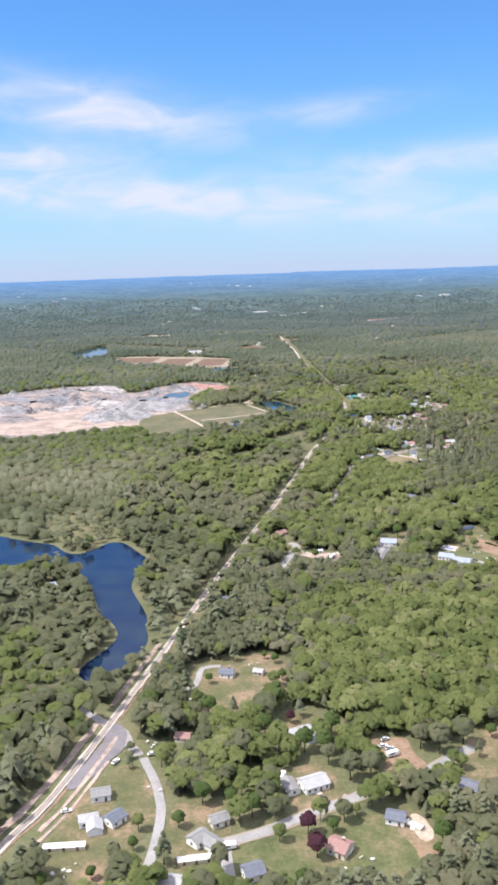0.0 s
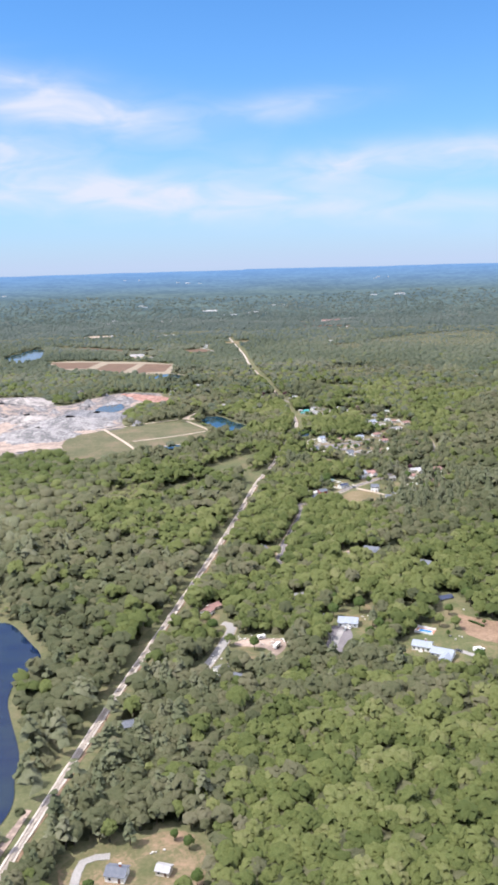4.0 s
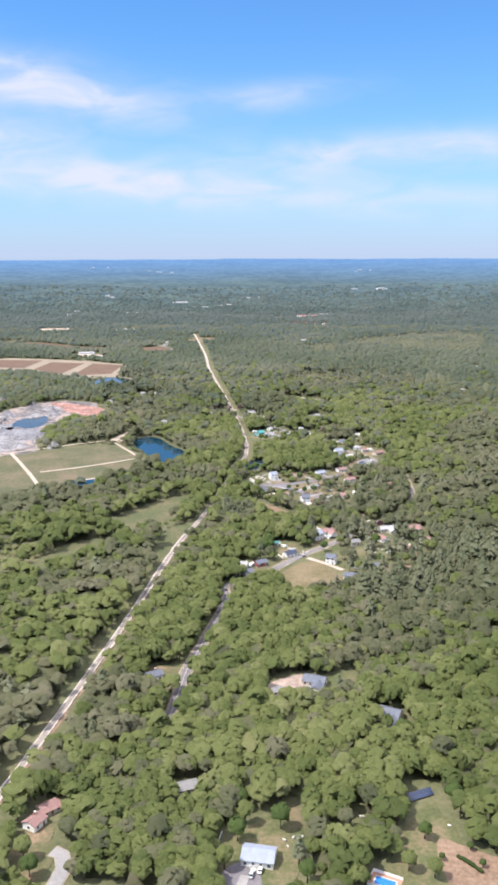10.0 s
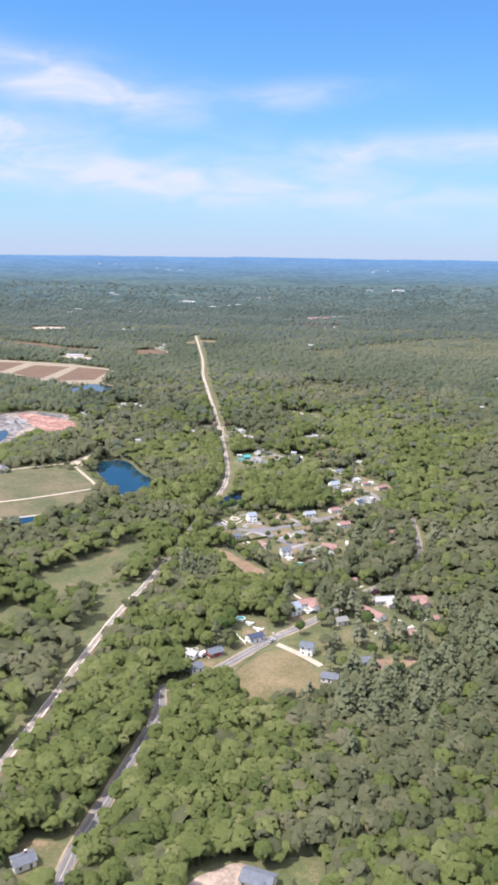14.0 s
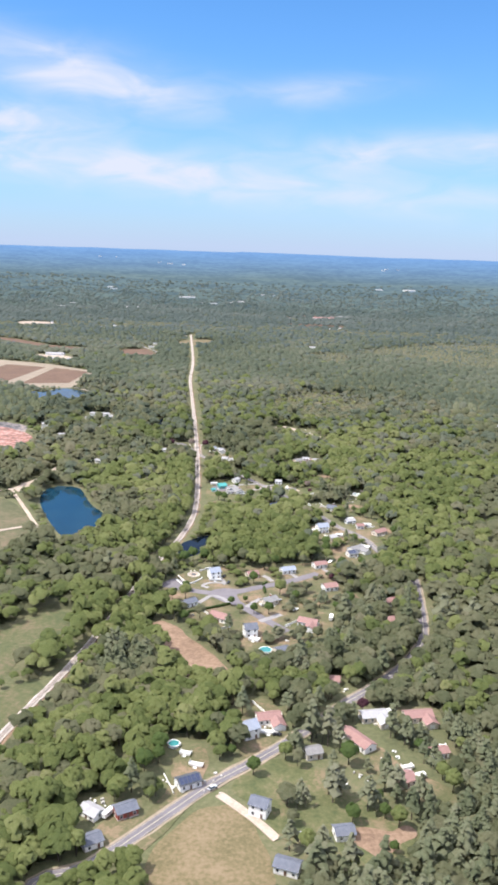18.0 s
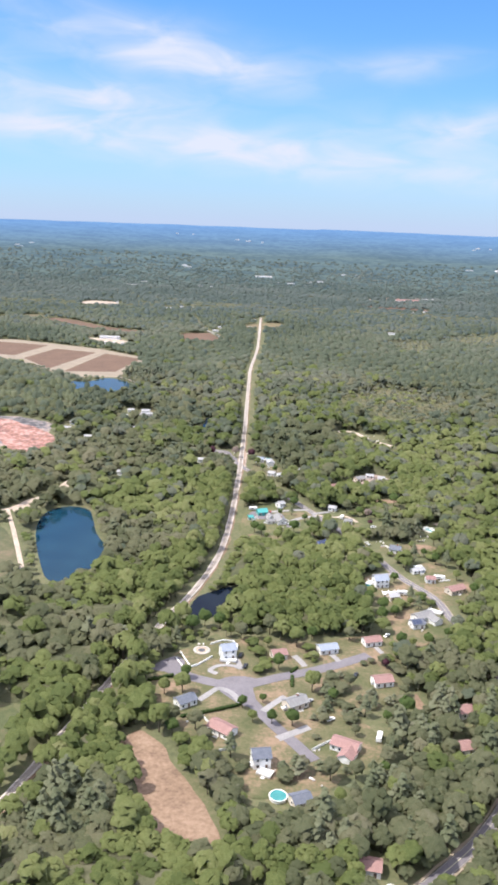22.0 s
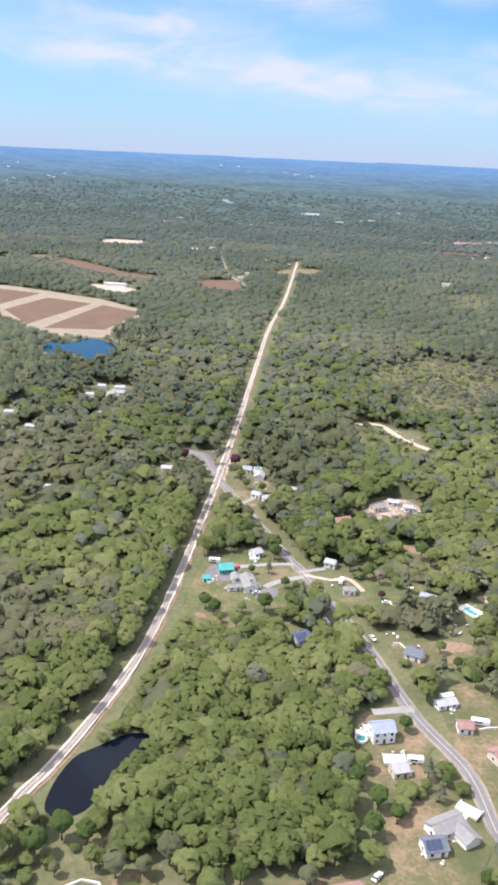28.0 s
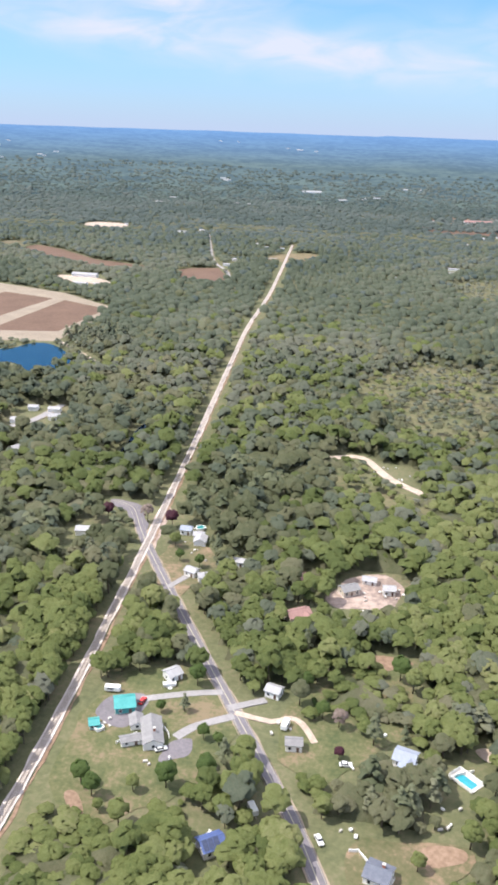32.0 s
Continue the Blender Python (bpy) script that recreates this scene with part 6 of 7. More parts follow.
terrace(151.3, 1016.9, 8, 3, -10)
terrace(153.7, 1031.0, 8, 2.5, 5)
clutter(170.5, 1003.1, 6, 4)
terrace(197.8, 1031.4, 7, 3, -20)
trailer(208.3, 1036.2, 20, 5)
clutter(204.2, 1001.4, 6, 4)
terrace(210.6, 993.2, 5, 3, 20)
trailer(214.7, 985.9, 25, 5)
clutter(185.4, 983.8, 5, 5)
clutter(122.8, 977.6, 8, 8)
clutter(109.3, 976.9, 4, 3)
terrace(114.4, 998.4, 5, 3, -15)
terrace(119.6, 990.2, 6, 3, -15)
clutter(79.5, 960.9, 8, 6)
trailer(87.5, 955.8, 60, 6)
clutter(189.3, 1057.5, 3, 4)
terrace(228.6, 1009.8, 5, 3, 0)
fence([(62.5, 647.0), (63.7, 656.6), (65.4, 662.9)], 1.1)
fence([(66.3, 633.4), (66.9, 623.9)], 1.1)
fence([(143.7, 1043.3), (147.6, 1037.0), (151.3, 1030.9)], 1.2)
fence([(106.4, 983.0), (110.3, 974.0), (111.5, 970.5)], 1.0)
hedge([(154.9, 645.9), (158.5, 642.0), (161.8, 637.0)], 1.4)
gravel_pile(-265.6, 1298.0, 55, 12, "rock")
gravel_pile(-234.5, 1381.1, 62, 11, "rock")
gravel_pile(-204.2, 1436.8, 45, 8, "grey_gravel")
gravel_pile(-373.0, 1506.5, 70, 15, "quarry_floor")
gravel_pile(-410.7, 1473.2, 48, 12, "grey_gravel")
gravel_pile(-429.0, 1413.6, 55, 10, "quarry_floor")
gravel_pile(-458.4, 1383.1, 50, 9, "rock")
gravel_pile(-354.6, 1589.4, 60, 12, "white_gravel")
gravel_pile(-512.0, 1427.5, 60, 12, "quarry_floor")
gravel_pile(-312.2, 1436.8, 40, 7, "white_gravel")
terrace(203.7, 1292.9, 8, 6, 10)
trailer(211.2, 1294.0, 5, 6)
clutter(207.2, 1296.8, 5, 5)
terrace(195.5, 1308.8, 7, 5, 15)
clutter(189.8, 1305.3, 3, 3)
terrace(212.0, 1363.9, 8, 3, -20)
trailer(224.1, 1335.5, 25, 6)
trailer(236.3, 1321.9, 0, 7)
clutter(174.2, 1423.1, 4, 4)
terrace(228.7, 1272.9, 8, 5, -30)
terrace(222.5, 1261.4, 7, 3, -30)
clutter(215.1, 1250.2, 4, 5)
grove(218.8, 1312.6, 8)
grove(208.1, 1279.2, 7)
grove(221.7, 1282.3, 9)
grove(202.5, 1267.1, 5)
grove(212.8, 1336.7, 8)
grove(222.3, 1349.1, 6)
grove(234.9, 1345.7, 4)
grove(214.1, 1341.1, 8)
special_tree(54.7, 1575.7, "purple", 0.9)
garden_wall([(235.7, 1317.9), (238.8, 1319.9), (242.7, 1320.8)])
house(122.5, 1413.7, 6, 4.5, -67, "grey", "white", "small grey-roofed outbuilding beside a long house", low=1)
grove(196, 1444, 11)
grove(207, 1456, 13)
grove(184, 1433, 6)
grove(214, 1438, 9)
grove(203, 1430, 6)
grove(156.1, 1445.1, 4)
grove(136.0, 1444.1, 6)
grove(143.2, 1445.0, 4)
far_building(0, 3831, 12, 25, 8, 3)
far_building(99, 3892, 18, 22, 7, 3)
far_building(182, 4046, 38, 16, 6, 3)
far_building(226, 4049, 38, 11, 6, 3)
far_building(-105, 3928, 23, 60, 18, 5)
far_building(-494, 3591, 0, 37, 11, 4)
far_building(-405, 4054, 43, 27, 8, 3)
far_building(282, 2597, 0, 19, 6, 3)
far_building(358, 3081, 0, 12, 6, 3)
far_building(396, 3108, 0, 10, 6, 3)
far_building(372, 3426, 0, 70, 21, 5, "red")
far_building(441, 3514, 0, 36, 11, 4)
far_building(661, 4195, 66, 28, 8, 3)
far_building(780, 4172, 66, 46, 14, 5)
far_building(-239, 4628, 135, 25, 7, 3)
far_building(-498, 4705, 155, 8, 6, 3)
far_building(731, 4588, 135, 14, 6, 3)
far_building(801, 4607, 140, 10, 6, 3)
far_building(48, 1555, 0, 7, 6, 3)
far_building(-40, 1726, 0, 7, 6, 3)
far_building(-107, 1668, 0, 7, 6, 3)
far_building(-243, 3279, 0, 11, 6, 3)
far_building(-197, 3284, 0, 13, 6, 3)
far_building(-195, 2949, 0, 8, 6, 3)
far_building(-76, 2504, 0, 11, 6, 3)
far_building(-609, 3831, 19, 7, 6, 3)
far_building(571, 2038, 0, 10, 6, 3)
far_building(464, 1748, 0, 7, 6, 3)
far_building(943, 3837, 25, 12, 6, 3)
far_building(-421, 4084, 48, 27, 8, 3)
far_building(-1236, 4123, 85, 10, 6, 3)
far_building(-1293, 4020, 73, 8, 6, 3)
far_building(775, 4185, 67, 37, 11, 4)
far_building(751, 4622, 141, 16, 6, 3)
far_building(267, 4556, 120, 14, 6, 3)
far_building(-290, 4648, 139, 16, 6, 3)
far_building(-572, 4703, 157, 12, 6, 3)
far_building(-496, 3711, 6, 19, 6, 3)
far_building(-259, 3671, 1, 9, 6, 3)
far_building(-759, 2613, 0, 25, 8, 3)
far_building(-1138, 4225, 96, 16, 6, 3)
far_building(-535, 3640, 1, 14, 6, 3)
far_building(-495, 3715, 6, 16, 6, 3)
far_building(-419, 4088, 48, 24, 7, 3)
far_building(-226, 3366, 0, 12, 6, 3)
far_building(-75, 1613, 0, 7, 6, 3)
far_building(-106, 1643, 0, 7, 6, 3)
far_building(-244, 2325, 0, 36, 11, 4)
far_building(-46, 1742, 0, 9, 6, 3)
far_building(-1336, 4301, 120, 15, 6, 3)
far_building(-1115, 4211, 92, 10, 6, 3)
far_building(-1241, 4077, 78, 7, 6, 3)
far_building(-300, 3750, 6, 8, 6, 3)
far_building(-217, 2940, 0, 8, 6, 3)
far_building(-227, 2261, 0, 20, 6, 3)
far_building(-201, 2262, 0, 13, 6, 3)
far_building(-12, 1500, 0, 7, 6, 3)
far_building(325, 2946, 0, 10, 6, 3)
far_building(-405, 2996, 0, 7, 6, 3)
far_building(-1334, 4388, 135, 13, 6, 3)
far_building(-1101, 4290, 104, 21, 6, 3)
far_building(-176, 4621, 132, 13, 6, 3)
far_building(275, 2552, 0, 11, 6, 3)
far_building(-254, 2913, 0, 25, 7, 3)
far_building(-226, 2958, 0, 10, 6, 3)
far_building(-46, 3831, 12, 15, 6, 3)
far_building(52, 3860, 14, 18, 6, 3)
far_building(-75, 2563, 0, 7, 6, 3)
far_building(-81, 2782, 0, 8, 6, 3)
far_building(-50, 2739, 0, 7, 6, 3)
far_building(254, 3408, 0, 20, 6, 3)
far_building(373, 3480, 0, 14, 6, 3)
far_building(70, 3874, 16, 13, 6, 3)
far_building(139, 3853, 14, 9, 6, 3)
far_building(-293, 3669, 1, 12, 6, 3)
far_building(-21, 2732, 0, 7, 6, 3)
far_building(-76, 2778, 0, 7, 6, 3)
far_building(190, 2470, 0, 11, 6, 3)
far_building(-63, 1712, 0, 7, 6, 3)
far_building(-63, 1742, 0, 7, 6, 3)

# quarry heaps and plant
for i in range(40):
    q = random.Random(i)
    gx, gy = -130 - 420 * q.random(), 1320 + 350 * q.random()
    gravel_pile(gx, gy, 6 + 15 * q.random() ** 2, 2.5 + 8 * q.random(), "rock" if q.random() < 0.55 else "quarry_floor")

# single trees in yards, away from the houses' fronts


def within(px, py, poly):
    hit = False
    for (x0, y0), (x1, y1) in zip(poly, poly[1:] + poly[:1]):
        if (y0 > py) != (y1 > py) and px < (x1 - x0) * (py - y0) / (y1 - y0) + x0:
            hit = not hit
    return hit


rgy = random.Random(41)
made = 0
YARD_AREA = [(max(p[0] for p in o) - min(p[0] for p in o)) * (max(p[1] for p in o) - min(p[1] for p in o)) for o in YARDS]
for i in range(5000):
    o = rgy.choices(YARDS, YARD_AREA)[0]
    xs, ys = [p[0] for p in o], [p[1] for p in o]
    px, py = rgy.uniform(min(xs), max(xs)), rgy.uniform(min(ys), max(ys))
    if py > 1560 or made >= 190 or max(xs) - min(xs) > 160:
        continue
    if 505 < py < 650 and px > 95 and rgy.random() < 0.8:
        continue
    if any(within(px, py, b_) for b_ in BARE):
        continue
    # near an edge of the yard
    e_ = min(math.hypot(px - qx, py - qy) for qx, qy in o)
    if (e_ > 7 and rgy.random() > 0.6) or any(abs(px - hx_) < l_ * 0.55 + 4 and -16 < py - hy_ < l_ * 0.5 + 4 for hx_, hy_, l_, d_ in HOUSES):
        continue
    if any(math.hypot(px - p.x, py - p.y) < hw + 1.5 for ln_, hw in LINES for p in ln_) or any(math.hypot(px - kx, py - ky) < kr + 3.5 for kx, ky, kr in KEEP):
        continue
    special_tree(px, py, rgy.choice(["green", "green", "bright", "olive", "pine"]), rgy.uniform(0.5, 1.05))
    made += 1

# ---- woods: every free spot carries a tree ----
GX, GY, RES, NX, NY = -1500.0, -120.0, 2.5, 1180, 1330
free = np.ones((NY, NX), bool)


def stamp(x, y, r):
    i0, i1 = max(0, int((x - r - GX) / RES)), min(NX, int((x + r - GX) / RES) + 2)
    j0, j1 = max(0, int((y - r - GY) / RES)), min(NY, int((y + r - GY) / RES) + 2)
    if i1 <= i0 or j1 <= j0:
        return
    xs, ys = GX + RES * np.arange(i0, i1), GY + RES * np.arange(j0, j1)
    free[j0:j1, i0:i1] &= (xs[None] - x) ** 2 + (ys[:, None] - y) ** 2 > r * r


def inside(px, py, poly):
    hit = np.zeros(px.shape, bool)
    for (x0, y0), (x1, y1) in zip(poly, poly[1:] + poly[:1]):
        if y0 == y1:
            continue
        hit ^= ((y0 > py) != (y1 > py)) & (px < (x1 - x0) * (py - y0) / (y1 - y0) + x0)
    return hit


for outline, margin in CLEAR:
    xs, ys = [p[0] for p in outline], [p[1] for p in outline]
    i0, i1 = max(0, int((min(xs) - GX) / RES) - 1), min(NX, int((max(xs) - GX) / RES) + 2)
    j0, j1 = max(0, int((min(ys) - GY) / RES) - 1), min(NY, int((max(ys) - GY) / RES) + 2)
    if i1 > i0 and j1 > j0:
        qx, qy = np.meshgrid(GX + RES * np.arange(i0, i1), GY + RES * np.arange(j0, j1))
        free[j0:j1, i0:i1] &= ~inside(qx, qy, outline)
    if margin:
        for (x0, y0), (x1, y1) in zip(outline, outline[1:]):
            stamp(x0, y0, margin + 1)
wet = np.zeros((NY, NX), bool)
for outline in MARSH:
    xs, ys = [p[0] for p in outline], [p[1] for p in outline]
    i0, i1 = max(0, int((min(xs) - GX) / RES)), min(NX, int((max(xs) - GX) / RES) + 1)
    j0, j1 = max(0, int((min(ys) - GY) / RES)), min(NY, int((max(ys) - GY) / RES) + 1)
    if i1 > i0 and j1 > j0:
        qx, qy = np.meshgrid(GX + RES * np.arange(i0, i1), GY + RES * np.arange(j0, j1))
        wet[j0:j1, i0:i1] |= inside(qx, qy, outline)
small = np.zeros((NY, NX), bool)
for outline in LOW:
    xs, ys = [p[0] for p in outline], [p[1] for p in outline]
    i0, i1 = max(0, int((min(xs) - GX) / RES)), min(NX, int((max(xs) - GX) / RES) + 1)
    j0, j1 = max(0, int((min(ys) - GY) / RES)), min(NY, int((max(ys) - GY) / RES) + 1)
    if i1 > i0 and j1 > j0:
        qx, qy = np.meshgrid(GX + RES * np.arange(i0, i1), GY + RES * np.arange(j0, j1))
        small[j0:j1, i0:i1] |= inside(qx, qy, outline)
GX_, GY_ = np.meshgrid(GX + RES * np.arange(NX), GY + RES * np.arange(NY))
for x, y, r in GROVES:
    free |= (GX_ - x) ** 2 + (GY_ - y) ** 2 < r * r
for line, hw in LINES:
    for p in line:
        stamp(p.x, p.y, hw)
    for p, q in zip(line, line[1:]):
        stamp((p.x + q.x) / 2, (p.y + q.y) / 2, hw)
for x, y, l, d in HOUSES:
    stamp(x, y, max(l, d) * 0.5 + 3.5)
    stamp(x, y - 9, max(l, d) * 0.45 + 2.5)
for x, y, r in KEEP:
    stamp(x, y, r + 2)
    stamp(x, y - 6, r)

PH = np.random.default_rng(3).random((3, 6, 3))


def wave(x, y, scale, row):
    s = 0
    for a_, f, ph in PH[row]:
        k = 6.28318 / scale * (0.6 + 0.9 * f)
        s = s + np.sin(k * (x * math.cos(a_ * 6.28) + y * math.sin(a_ * 6.28)) + ph * 6.28)
    return s / 2.4


def scatter(x0, x1, y0, y1, step, rg):
    nx, ny = int((x1 - x0) / step), int((y1 - y0) / (step * 0.87))
    i, j = np.meshgrid(np.arange(nx), np.arange(ny))
    x = x0 + (i + 0.5 * (j % 2) + 0.9 * (rg.random(i.shape) - 0.5)) * step
    y = y0 + (j + 0.9 * (rg.random(i.shape) - 0.5)) * step * 0.87
    return x.ravel(), y.ravel()


def middle(y):
    """The line that the flight passes over, as seen on the ground."""
    return np.interp(y, [150, 245, 590, 1006, 1420, 1700], [-15, -11, 68, 151, 165, 140])


def in_fan(x, y, extra=0):
    return (x > -(75 + extra + 0.37 * y)) & (x < 105 + extra + 0.345 * y)


rg = np.random.default_rng(11)
found = []
for lod, step, box_ in ((0, 4.8, (-190, 340, 205, 1560)), (1, 7.0, (-760, 760, 205, 2000)), (2, 9.0, (-1480, 1400, -80, 3120)), (3, 13.5, (-1480, 1440, 2400, 4300))):
    x, y = scatter(*box_, step, rg)
    off = np.abs(x - middle(y))
    near = (off < 102) & (y > 205) & (y < 1530)
    mid = ~near & (off < 270) & (y > 205) & (y < 2000) & in_fan(x, y, 15)
    r_ = np.hypot(x - CENTRE.x, y - CENTRE.y)
    pick = near if lod == 0 else mid if lod == 1 else (r_ > 2300) & (r_ < 3750) & (rg.random(len(x)) < np.interp(r_, [2750, 3750], [1, 0.1])) & in_fan(x, y, 40) if lod == 3 else (r_ <= 2300) & ~near & ~mid & (in_fan(x, y, 60) | (y < 205)) & ((y > 205) | (np.abs(x) < 260))
    gi, gj = ((x - GX) / RES).astype(int), ((y - GY) / RES).astype(int)
    ok = (gi >= 0) & (gi < NX) & (gj >= 0) & (gj < NY)
    pick[pick & ok] &= free[gj[pick & ok], gi[pick & ok]]
    damp = np.zeros(len(x))
    damp[ok] = wet[gj[ok], gi[ok]]
    pick &= (damp == 0) | (rg.random(len(x)) < 0.78)
    scrub = np.zeros(len(x))
    scrub[ok] = small[gj[ok], gi[ok]]
    found.append(np.stack([x[pick], y[pick], np.full(pick.sum(), lod), damp[pick], scrub[pick]], 1))
# the woods go on beside and behind the flight, more loosely drawn
x, y = scatter(-900, 1000, -80, 1500, 15.0, rg)
pick = (np.abs(x - middle(y)) < 640) & ~(in_fan(x, y, 60) & (y > 205)) & ~((y <= 205) & (np.abs(x) < 260))
found.append(np.stack([x[pick], y[pick], np.full(pick.sum(), 3), 0 * x[pick], 0 * x[pick]], 1))
found = np.concatenate(found)
x, y, lod = found[:, 0], found[:, 1], found[:, 2].astype(int)
n = len(x)
damp = found[:, 3] * np.clip(0.85 + 0.25 * np.sin(x * 0.06) * np.sin(y * 0.05) + 0.15 * rg.standard_normal(n), 0.4, 1)
w1, w2, w3 = wave(x, y, 420, 0), wave(x, y, 130, 1), wave(x, y, 45, 2)
# stands of one kind: x, y, radius, and how far they lean to broadleaf (-) or pine (+)
STANDS_A = ((-69, 346, 40, -0.8), (71, 474, 70, -1.1), (15, 397, 60, -0.5), (-56, 648, 50, -0.8), (-81, 771, 60, 0.5), (29, 612, 25, 0.9), (78, 592, 22, 0.9), (91, 861, 40, -0.8), (12, 782, 35, 0.6), (104, 714, 40, -0.6), (39, 718, 30, 0.5), (118, 665, 18, 0.9), (93, 856, 60, -1), (155, 809, 60, 0.5), (204, 856, 60, -0.7), (71, 1086, 25, 1), (189, 898, 60, 1.1), (81, 894, 40, -0.9))
STANDS_B = ((77, 1070, 22, 1.1), (103, 1017, 35, -1), (150, 1292, 60, -0.5), (201, 971, 40, 0.8), (181, 1111, 40, 0.7), (62, 1251, 50, -0.7), (64, 1121, 40, -0.8), (178, 1265, 40, -1), (144, 1304, 35, 0.2), (47, 1400, 50, -0.8), (54, 1322, 40, 0.7), (62, 1461, 50, -0.7), (143, 1355, 40, -1), (168, 1372, 35, -1.3), (212, 1389, 14, 0.9), (181, 1586, 60, 0.4), (199, 1480, 25, 0.9), (49, 1115, 50, -1.2), (96, 1062, 40, -1.2), (79, 1071, 14, 2.2), (170, 1255, 50, -1.2), (75, 1288, 60, -1.2), (93, 1251, 30, -1), (76, 433, 70, -1.3), (39, 363, 50, -1), (144, 1294, 45, -1), (171, 1318, 20, 1.6), (91, 1357, 30, 0.9), (129, 735, 50, -0.6), (74, 720, 40, -0.8), (111, 1352, 45, -1.3), (82, 1407, 45, -1.2), (232, 1479, 60, -1), (241, 1625, 70, -1), (180, 1480, 25, -0.8))
lean = 0 * x
for sx, sy, sr, sv in STANDS_A + STANDS_B:
    lean += sv * np.exp(-((x - sx) ** 2 + (y - sy) ** 2) / (sr * sr))
pick_ = 0.45 * w1 + 0.42 * w2 + 0.22 * w3 + np.where(lod >= 1, 0.22, 0.34) * rg.standard_normal(n) + 0.85 * lean 
species = np.where(pick_ > 0.72, 2, np.where(pick_ > -0.08, 1, 0))
far_ = lod >= 1
tint = np.clip(0.42 + 0.13 * w3 + 0.10 * w2 + far_ * 0.10 * wave(x, y, 700, 2) + far_ * 0.15 * wave(x, y * 2.2, 260, 0) + np.where(lod >= 2, 0.07, np.where(lod == 1, 0.12, 0.17)) * rg.standard_normal(n), 0.02, 0.98)
grow = 0.86 * np.clip(1.0 + 0.12 * w3 + 0.22 * rg.standard_normal(n), 0.5, 1.6) * np.where(lod == 3, 1.7, np.where(lod == 2, 1.22, np.where(lod == 1, 1.22, 1.0)))
tall = grow * np.clip(1.0 + 0.16 * rg.standard_normal(n), 0.75, 1.3) * np.where(lod == 3, 0.45, np.where(lod == 2, 0.66, np.where(lod == 1, 0.80, 0.86)))
# tall old trees stand along the railway's western edge
gap = np.interp(y, [p.y for p in rail_line], [p.x for p in rail_line]) - x
tall = tall * np.where((gap > 0) & (gap < 18) & (y < 1750), 1.15, 1.0) * np.where((gap < 0) & (gap > -12) & (y > 1085) & (y < 1226), 1.3, 1.0)
scrub = found[:, 4]
grow = grow * (1 - 0.5 * damp) * (1 - 0.25 * scrub)
tall = tall * (1 - 0.68 * damp) * (1 - 0.6 * scrub)
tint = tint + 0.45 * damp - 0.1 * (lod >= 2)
turn = rg.random(n) * 6.28318
form = rg.integers(0, 6, n)
WOODS = (("bright_woods", "bright", "dense bright green spring broadleaf woods"), ("mixed_woods", "olive", "dense olive-green mixed woods"), ("pine_woods", "pine", "dense grey-green pine woods"))
# haze by distance: farther trees take the leaf colours with haze mixed in
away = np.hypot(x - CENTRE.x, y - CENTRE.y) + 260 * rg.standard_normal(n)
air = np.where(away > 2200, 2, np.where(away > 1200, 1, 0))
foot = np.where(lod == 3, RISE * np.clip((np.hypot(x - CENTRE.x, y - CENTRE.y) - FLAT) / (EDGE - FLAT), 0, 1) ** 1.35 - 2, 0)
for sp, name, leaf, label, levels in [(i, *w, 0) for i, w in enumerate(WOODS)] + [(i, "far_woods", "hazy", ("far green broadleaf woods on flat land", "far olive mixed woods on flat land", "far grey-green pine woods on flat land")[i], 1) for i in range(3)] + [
        (i, "distant_woods", "bluish_haze", ("most distant broadleaf woods before the hills", "most distant mixed woods before the hills", "most distant pine woods before the hills")[i], 2) for i in range(3)]:
    Vs, Fs, Ts, Ns, o = [], [], [], [], 0
    for lv in (0, 1, 2, 3):
        for fm in range(6):
            k = np.where((species == sp) & (air == levels) & (lod == lv) & (form == fm))[0]
            if not len(k):
                continue
            V, F, Nv = TEMPLATES["pine" if sp == 2 else "round", min(lv, 2)][fm]
            c, s = np.cos(turn[k])[:, None], np.sin(turn[k])[:, None]
            g_, h_ = grow[k][:, None], tall[k][:, None]
            P = np.stack([(V[:, 0] * c - V[:, 1] * s) * g_ + x[k][:, None], (V[:, 0] * s + V[:, 1] * c) * g_ + y[k][:, None], V[:, 2] * h_ + foot[k][:, None]], 2)
            Vs.append(P.reshape(-1, 3))
            nv = (0.62, 0.62, 0.3, 0.3)[lv] * Nv + (0.38, 0.38, 0.7, 0.7)[lv] * crown_normals(V, sp == 2) + (0, 0, (0.6, 0.75, 0.6, 1.2)[lv])
            nn = np.stack([nv[:, 0] * c - nv[:, 1] * s, nv[:, 0] * s + nv[:, 1] * c, np.broadcast_to(nv[:, 2], (len(k), len(nv)))], 2) + 0.08 * rg.standard_normal((len(k), len(nv), 3))
            Ns.append((nn / np.linalg.norm(nn, axis=2, keepdims=True)).reshape(-1, 3))
            Fs.append((F[None] + (o + np.arange(len(k)) * len(V))[:, None, None]).reshape(-1, 3))
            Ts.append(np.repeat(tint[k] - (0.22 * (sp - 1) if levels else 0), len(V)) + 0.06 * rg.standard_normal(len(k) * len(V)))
            o += len(k) * len(V)
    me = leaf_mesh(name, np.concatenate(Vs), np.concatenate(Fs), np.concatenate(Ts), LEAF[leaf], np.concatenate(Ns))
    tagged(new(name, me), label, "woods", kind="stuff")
k = np.where(lod == 0)[0]
ring = np.array([(math.cos(a_), math.sin(a_)) for a_ in (0, 1.571, 3.142, 4.712)])
base = np.concatenate([np.c_[ring * 0.26, np.zeros(4)], np.c_[ring * 0.1, np.full(4, 7.0)]])
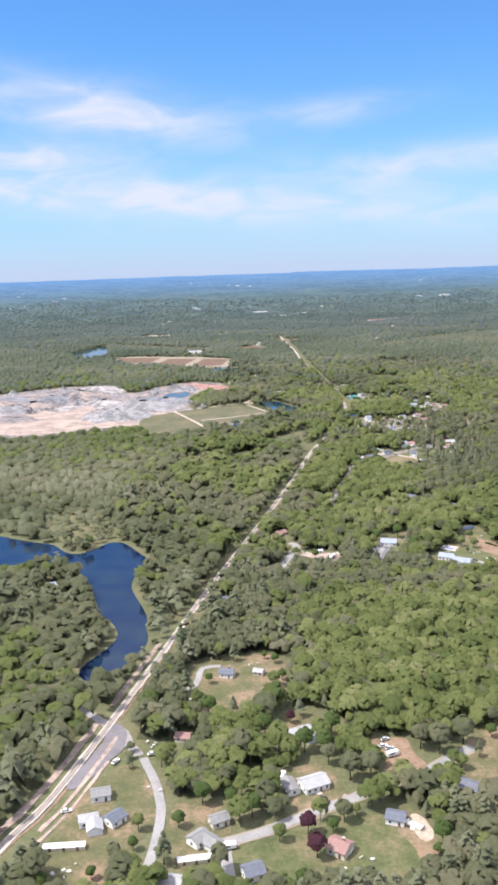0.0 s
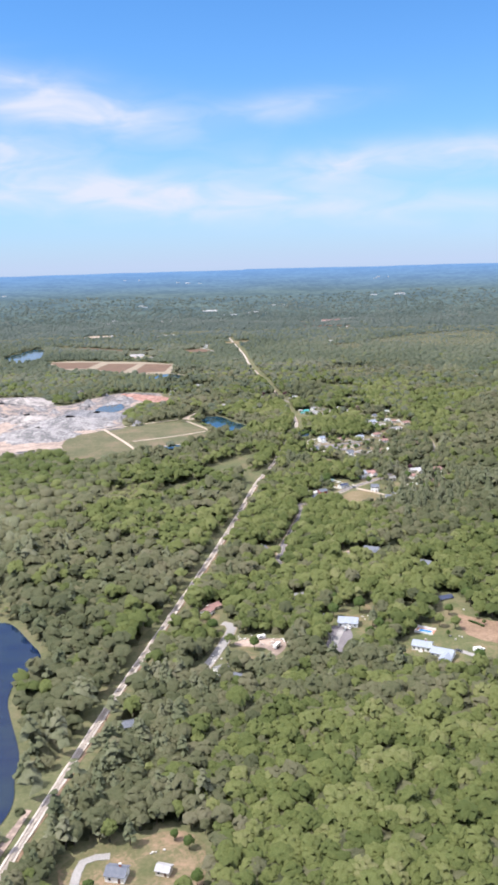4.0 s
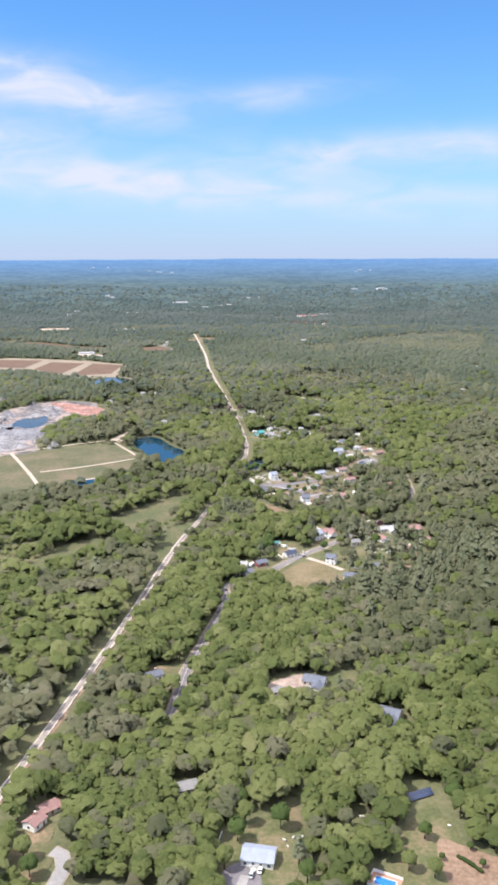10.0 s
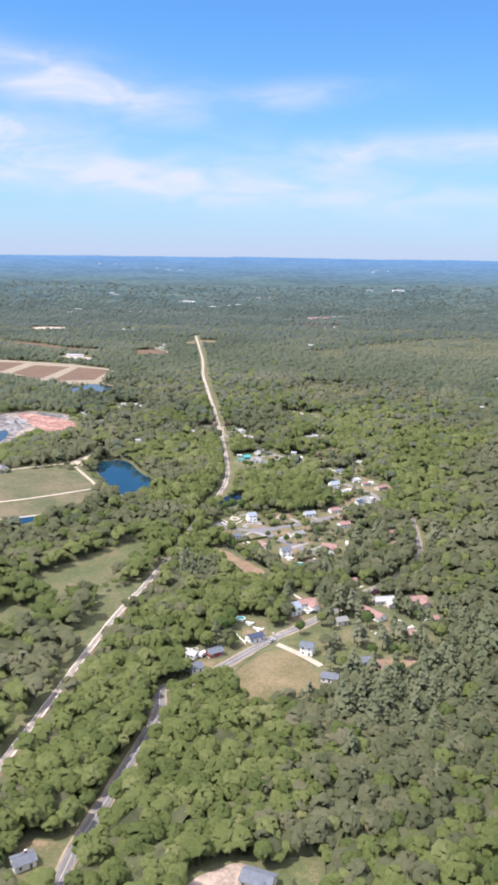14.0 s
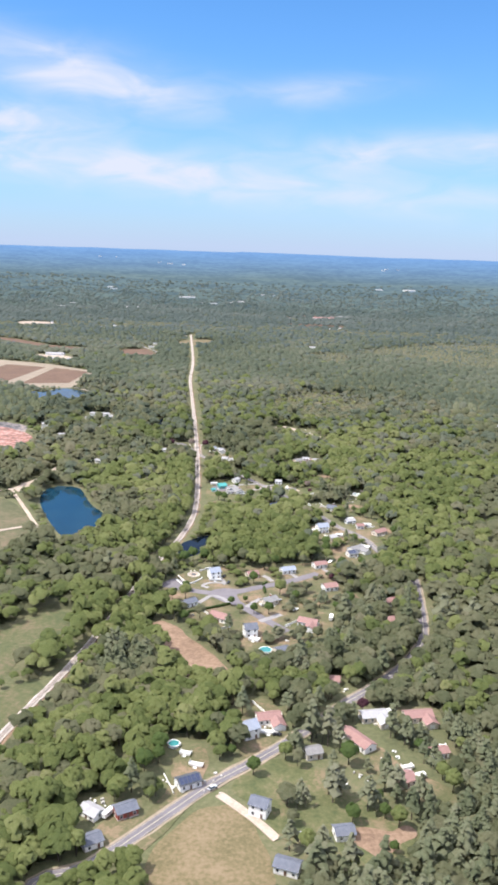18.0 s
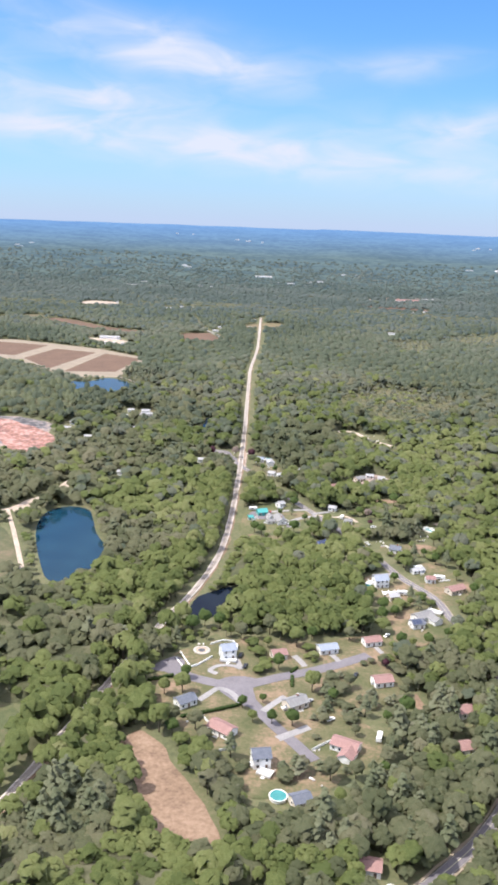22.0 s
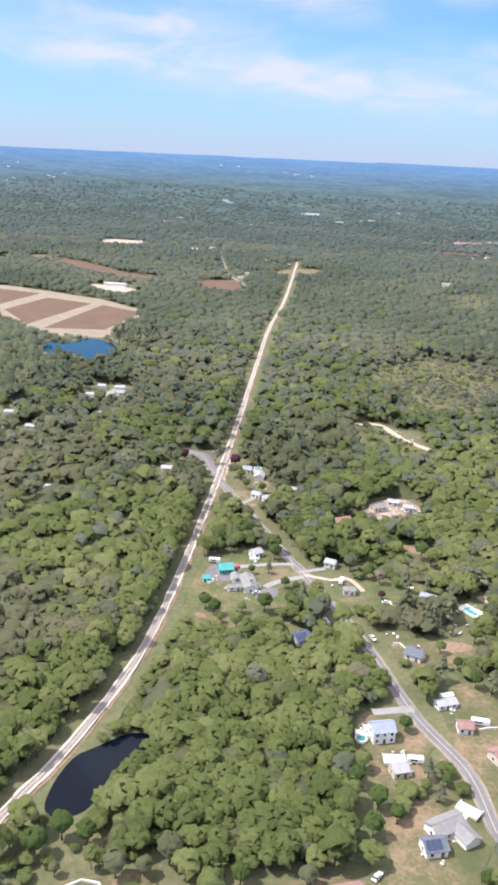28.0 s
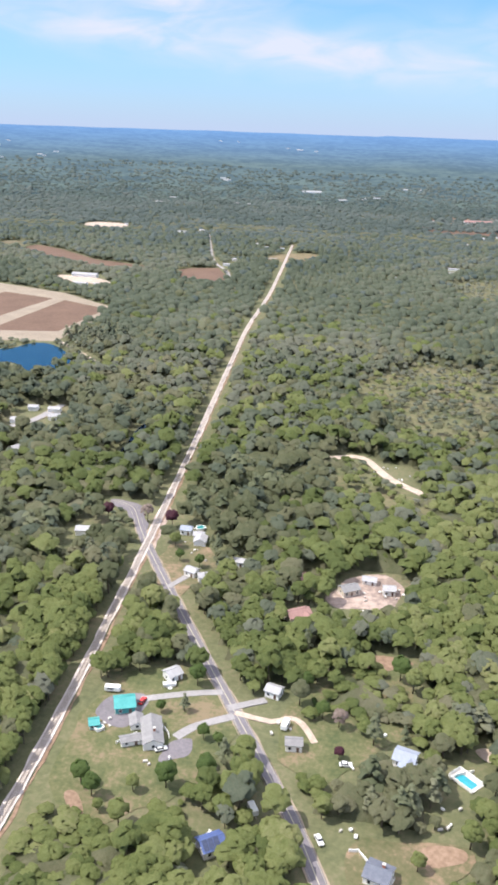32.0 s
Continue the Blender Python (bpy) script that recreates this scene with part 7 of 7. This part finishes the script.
tri = np.array([t_ for i in range(4) for t_ in ((i, (i + 1) % 4, 4 + (i + 1) % 4), (i, 4 + (i + 1) % 4, 4 + i))])
P = base[None] * np.stack([grow[k], grow[k], tall[k]], 1)[:, None] + np.stack([x[k], y[k], 0 * k], 1)[:, None]
me = leaf_mesh("tree_trunks", P.reshape(-1, 3), (tri[None] + (np.arange(len(k)) * 8)[:, None, None]).reshape(-1, 3), np.zeros(len(k) * 8), BARK)
tagged(new("tree_trunks", me), "grey-brown trunks standing in the woods", "trunks", kind="stuff")

# undergrowth: a low uneven leafy cover between the trunks, falling away towards every clearing
def cover(name, cell, zone, high, leaf, label):
    sub_ = free[::cell, ::cell]
    edge = sub_.copy()
    for dj, di in ((1, 0), (-1, 0), (0, 1), (0, -1), (1, 1), (-1, -1), (1, -1), (-1, 1)):
        edge &= np.roll(np.roll(sub_, dj, 0), di, 1)
    ux, uy = GX_[::cell, ::cell], GY_[::cell, ::cell]
    edge = edge & ~wet[::cell, ::cell]
    rise = high * (1 + 0.06 * wave(ux, uy, 45, 2) + 0.2 * rg.standard_normal(ux.shape)) * (1 - 0.5 * small[::cell, ::cell])
    uz = np.where(edge, np.clip(rise, 1.2, 1.5 * high), 0.05).ravel()
    quad = zone(ux, uy) & edge
    ni = ux.shape[1]
    jj, ii = np.where(quad[:-1, :-1] | quad[1:, :-1] | quad[:-1, 1:] | quad[1:, 1:])
    c00 = jj * ni + ii
    tris = np.concatenate([np.stack([c00, c00 + 1, c00 + ni + 1], 1), np.stack([c00, c00 + ni + 1, c00 + ni], 1)])
    used, tris = np.unique(tris, return_inverse=True)
    shift = 0.64 * RES * cell / 2 * rg.standard_normal((2, ux.size)) * edge.ravel()
    V = np.stack([ux.ravel() + shift[0], uy.ravel() + shift[1], uz], 1)[used]
    tint_ = np.clip(0.45 + 0.12 * wave(V[:, 0], V[:, 1], 60, 1) + 0.16 * rg.standard_normal(len(V)), 0.05, 0.9)
    up = np.c_[0.35 * rg.standard_normal((len(V), 2)), np.ones(len(V))]
    me = leaf_mesh(name, V, tris.reshape(-1, 3), tint_, LEAF[leaf], up / np.linalg.norm(up, axis=1, keepdims=True))
    tagged(new(name, me), label, "undergrowth", kind="stuff")


def near_zone(x_, y_):
    return (np.abs(x_ - middle(y_)) < 275) & (y_ > 205) & (y_ < 2020) & in_fan(x_, y_, 20)


cover("undergrowth", 2, near_zone, 5.8, "olive", "olive-green bushes and saplings under the trees")
cover("far_undergrowth", 4, lambda x_, y_: ~near_zone(x_, y_) & in_fan(x_, y_, 60) & (y_ > 205) & (np.hypot(x_ - CENTRE.x, y_ - CENTRE.y) < 2450), 4.6, "olive", "bushes and saplings under the far trees")
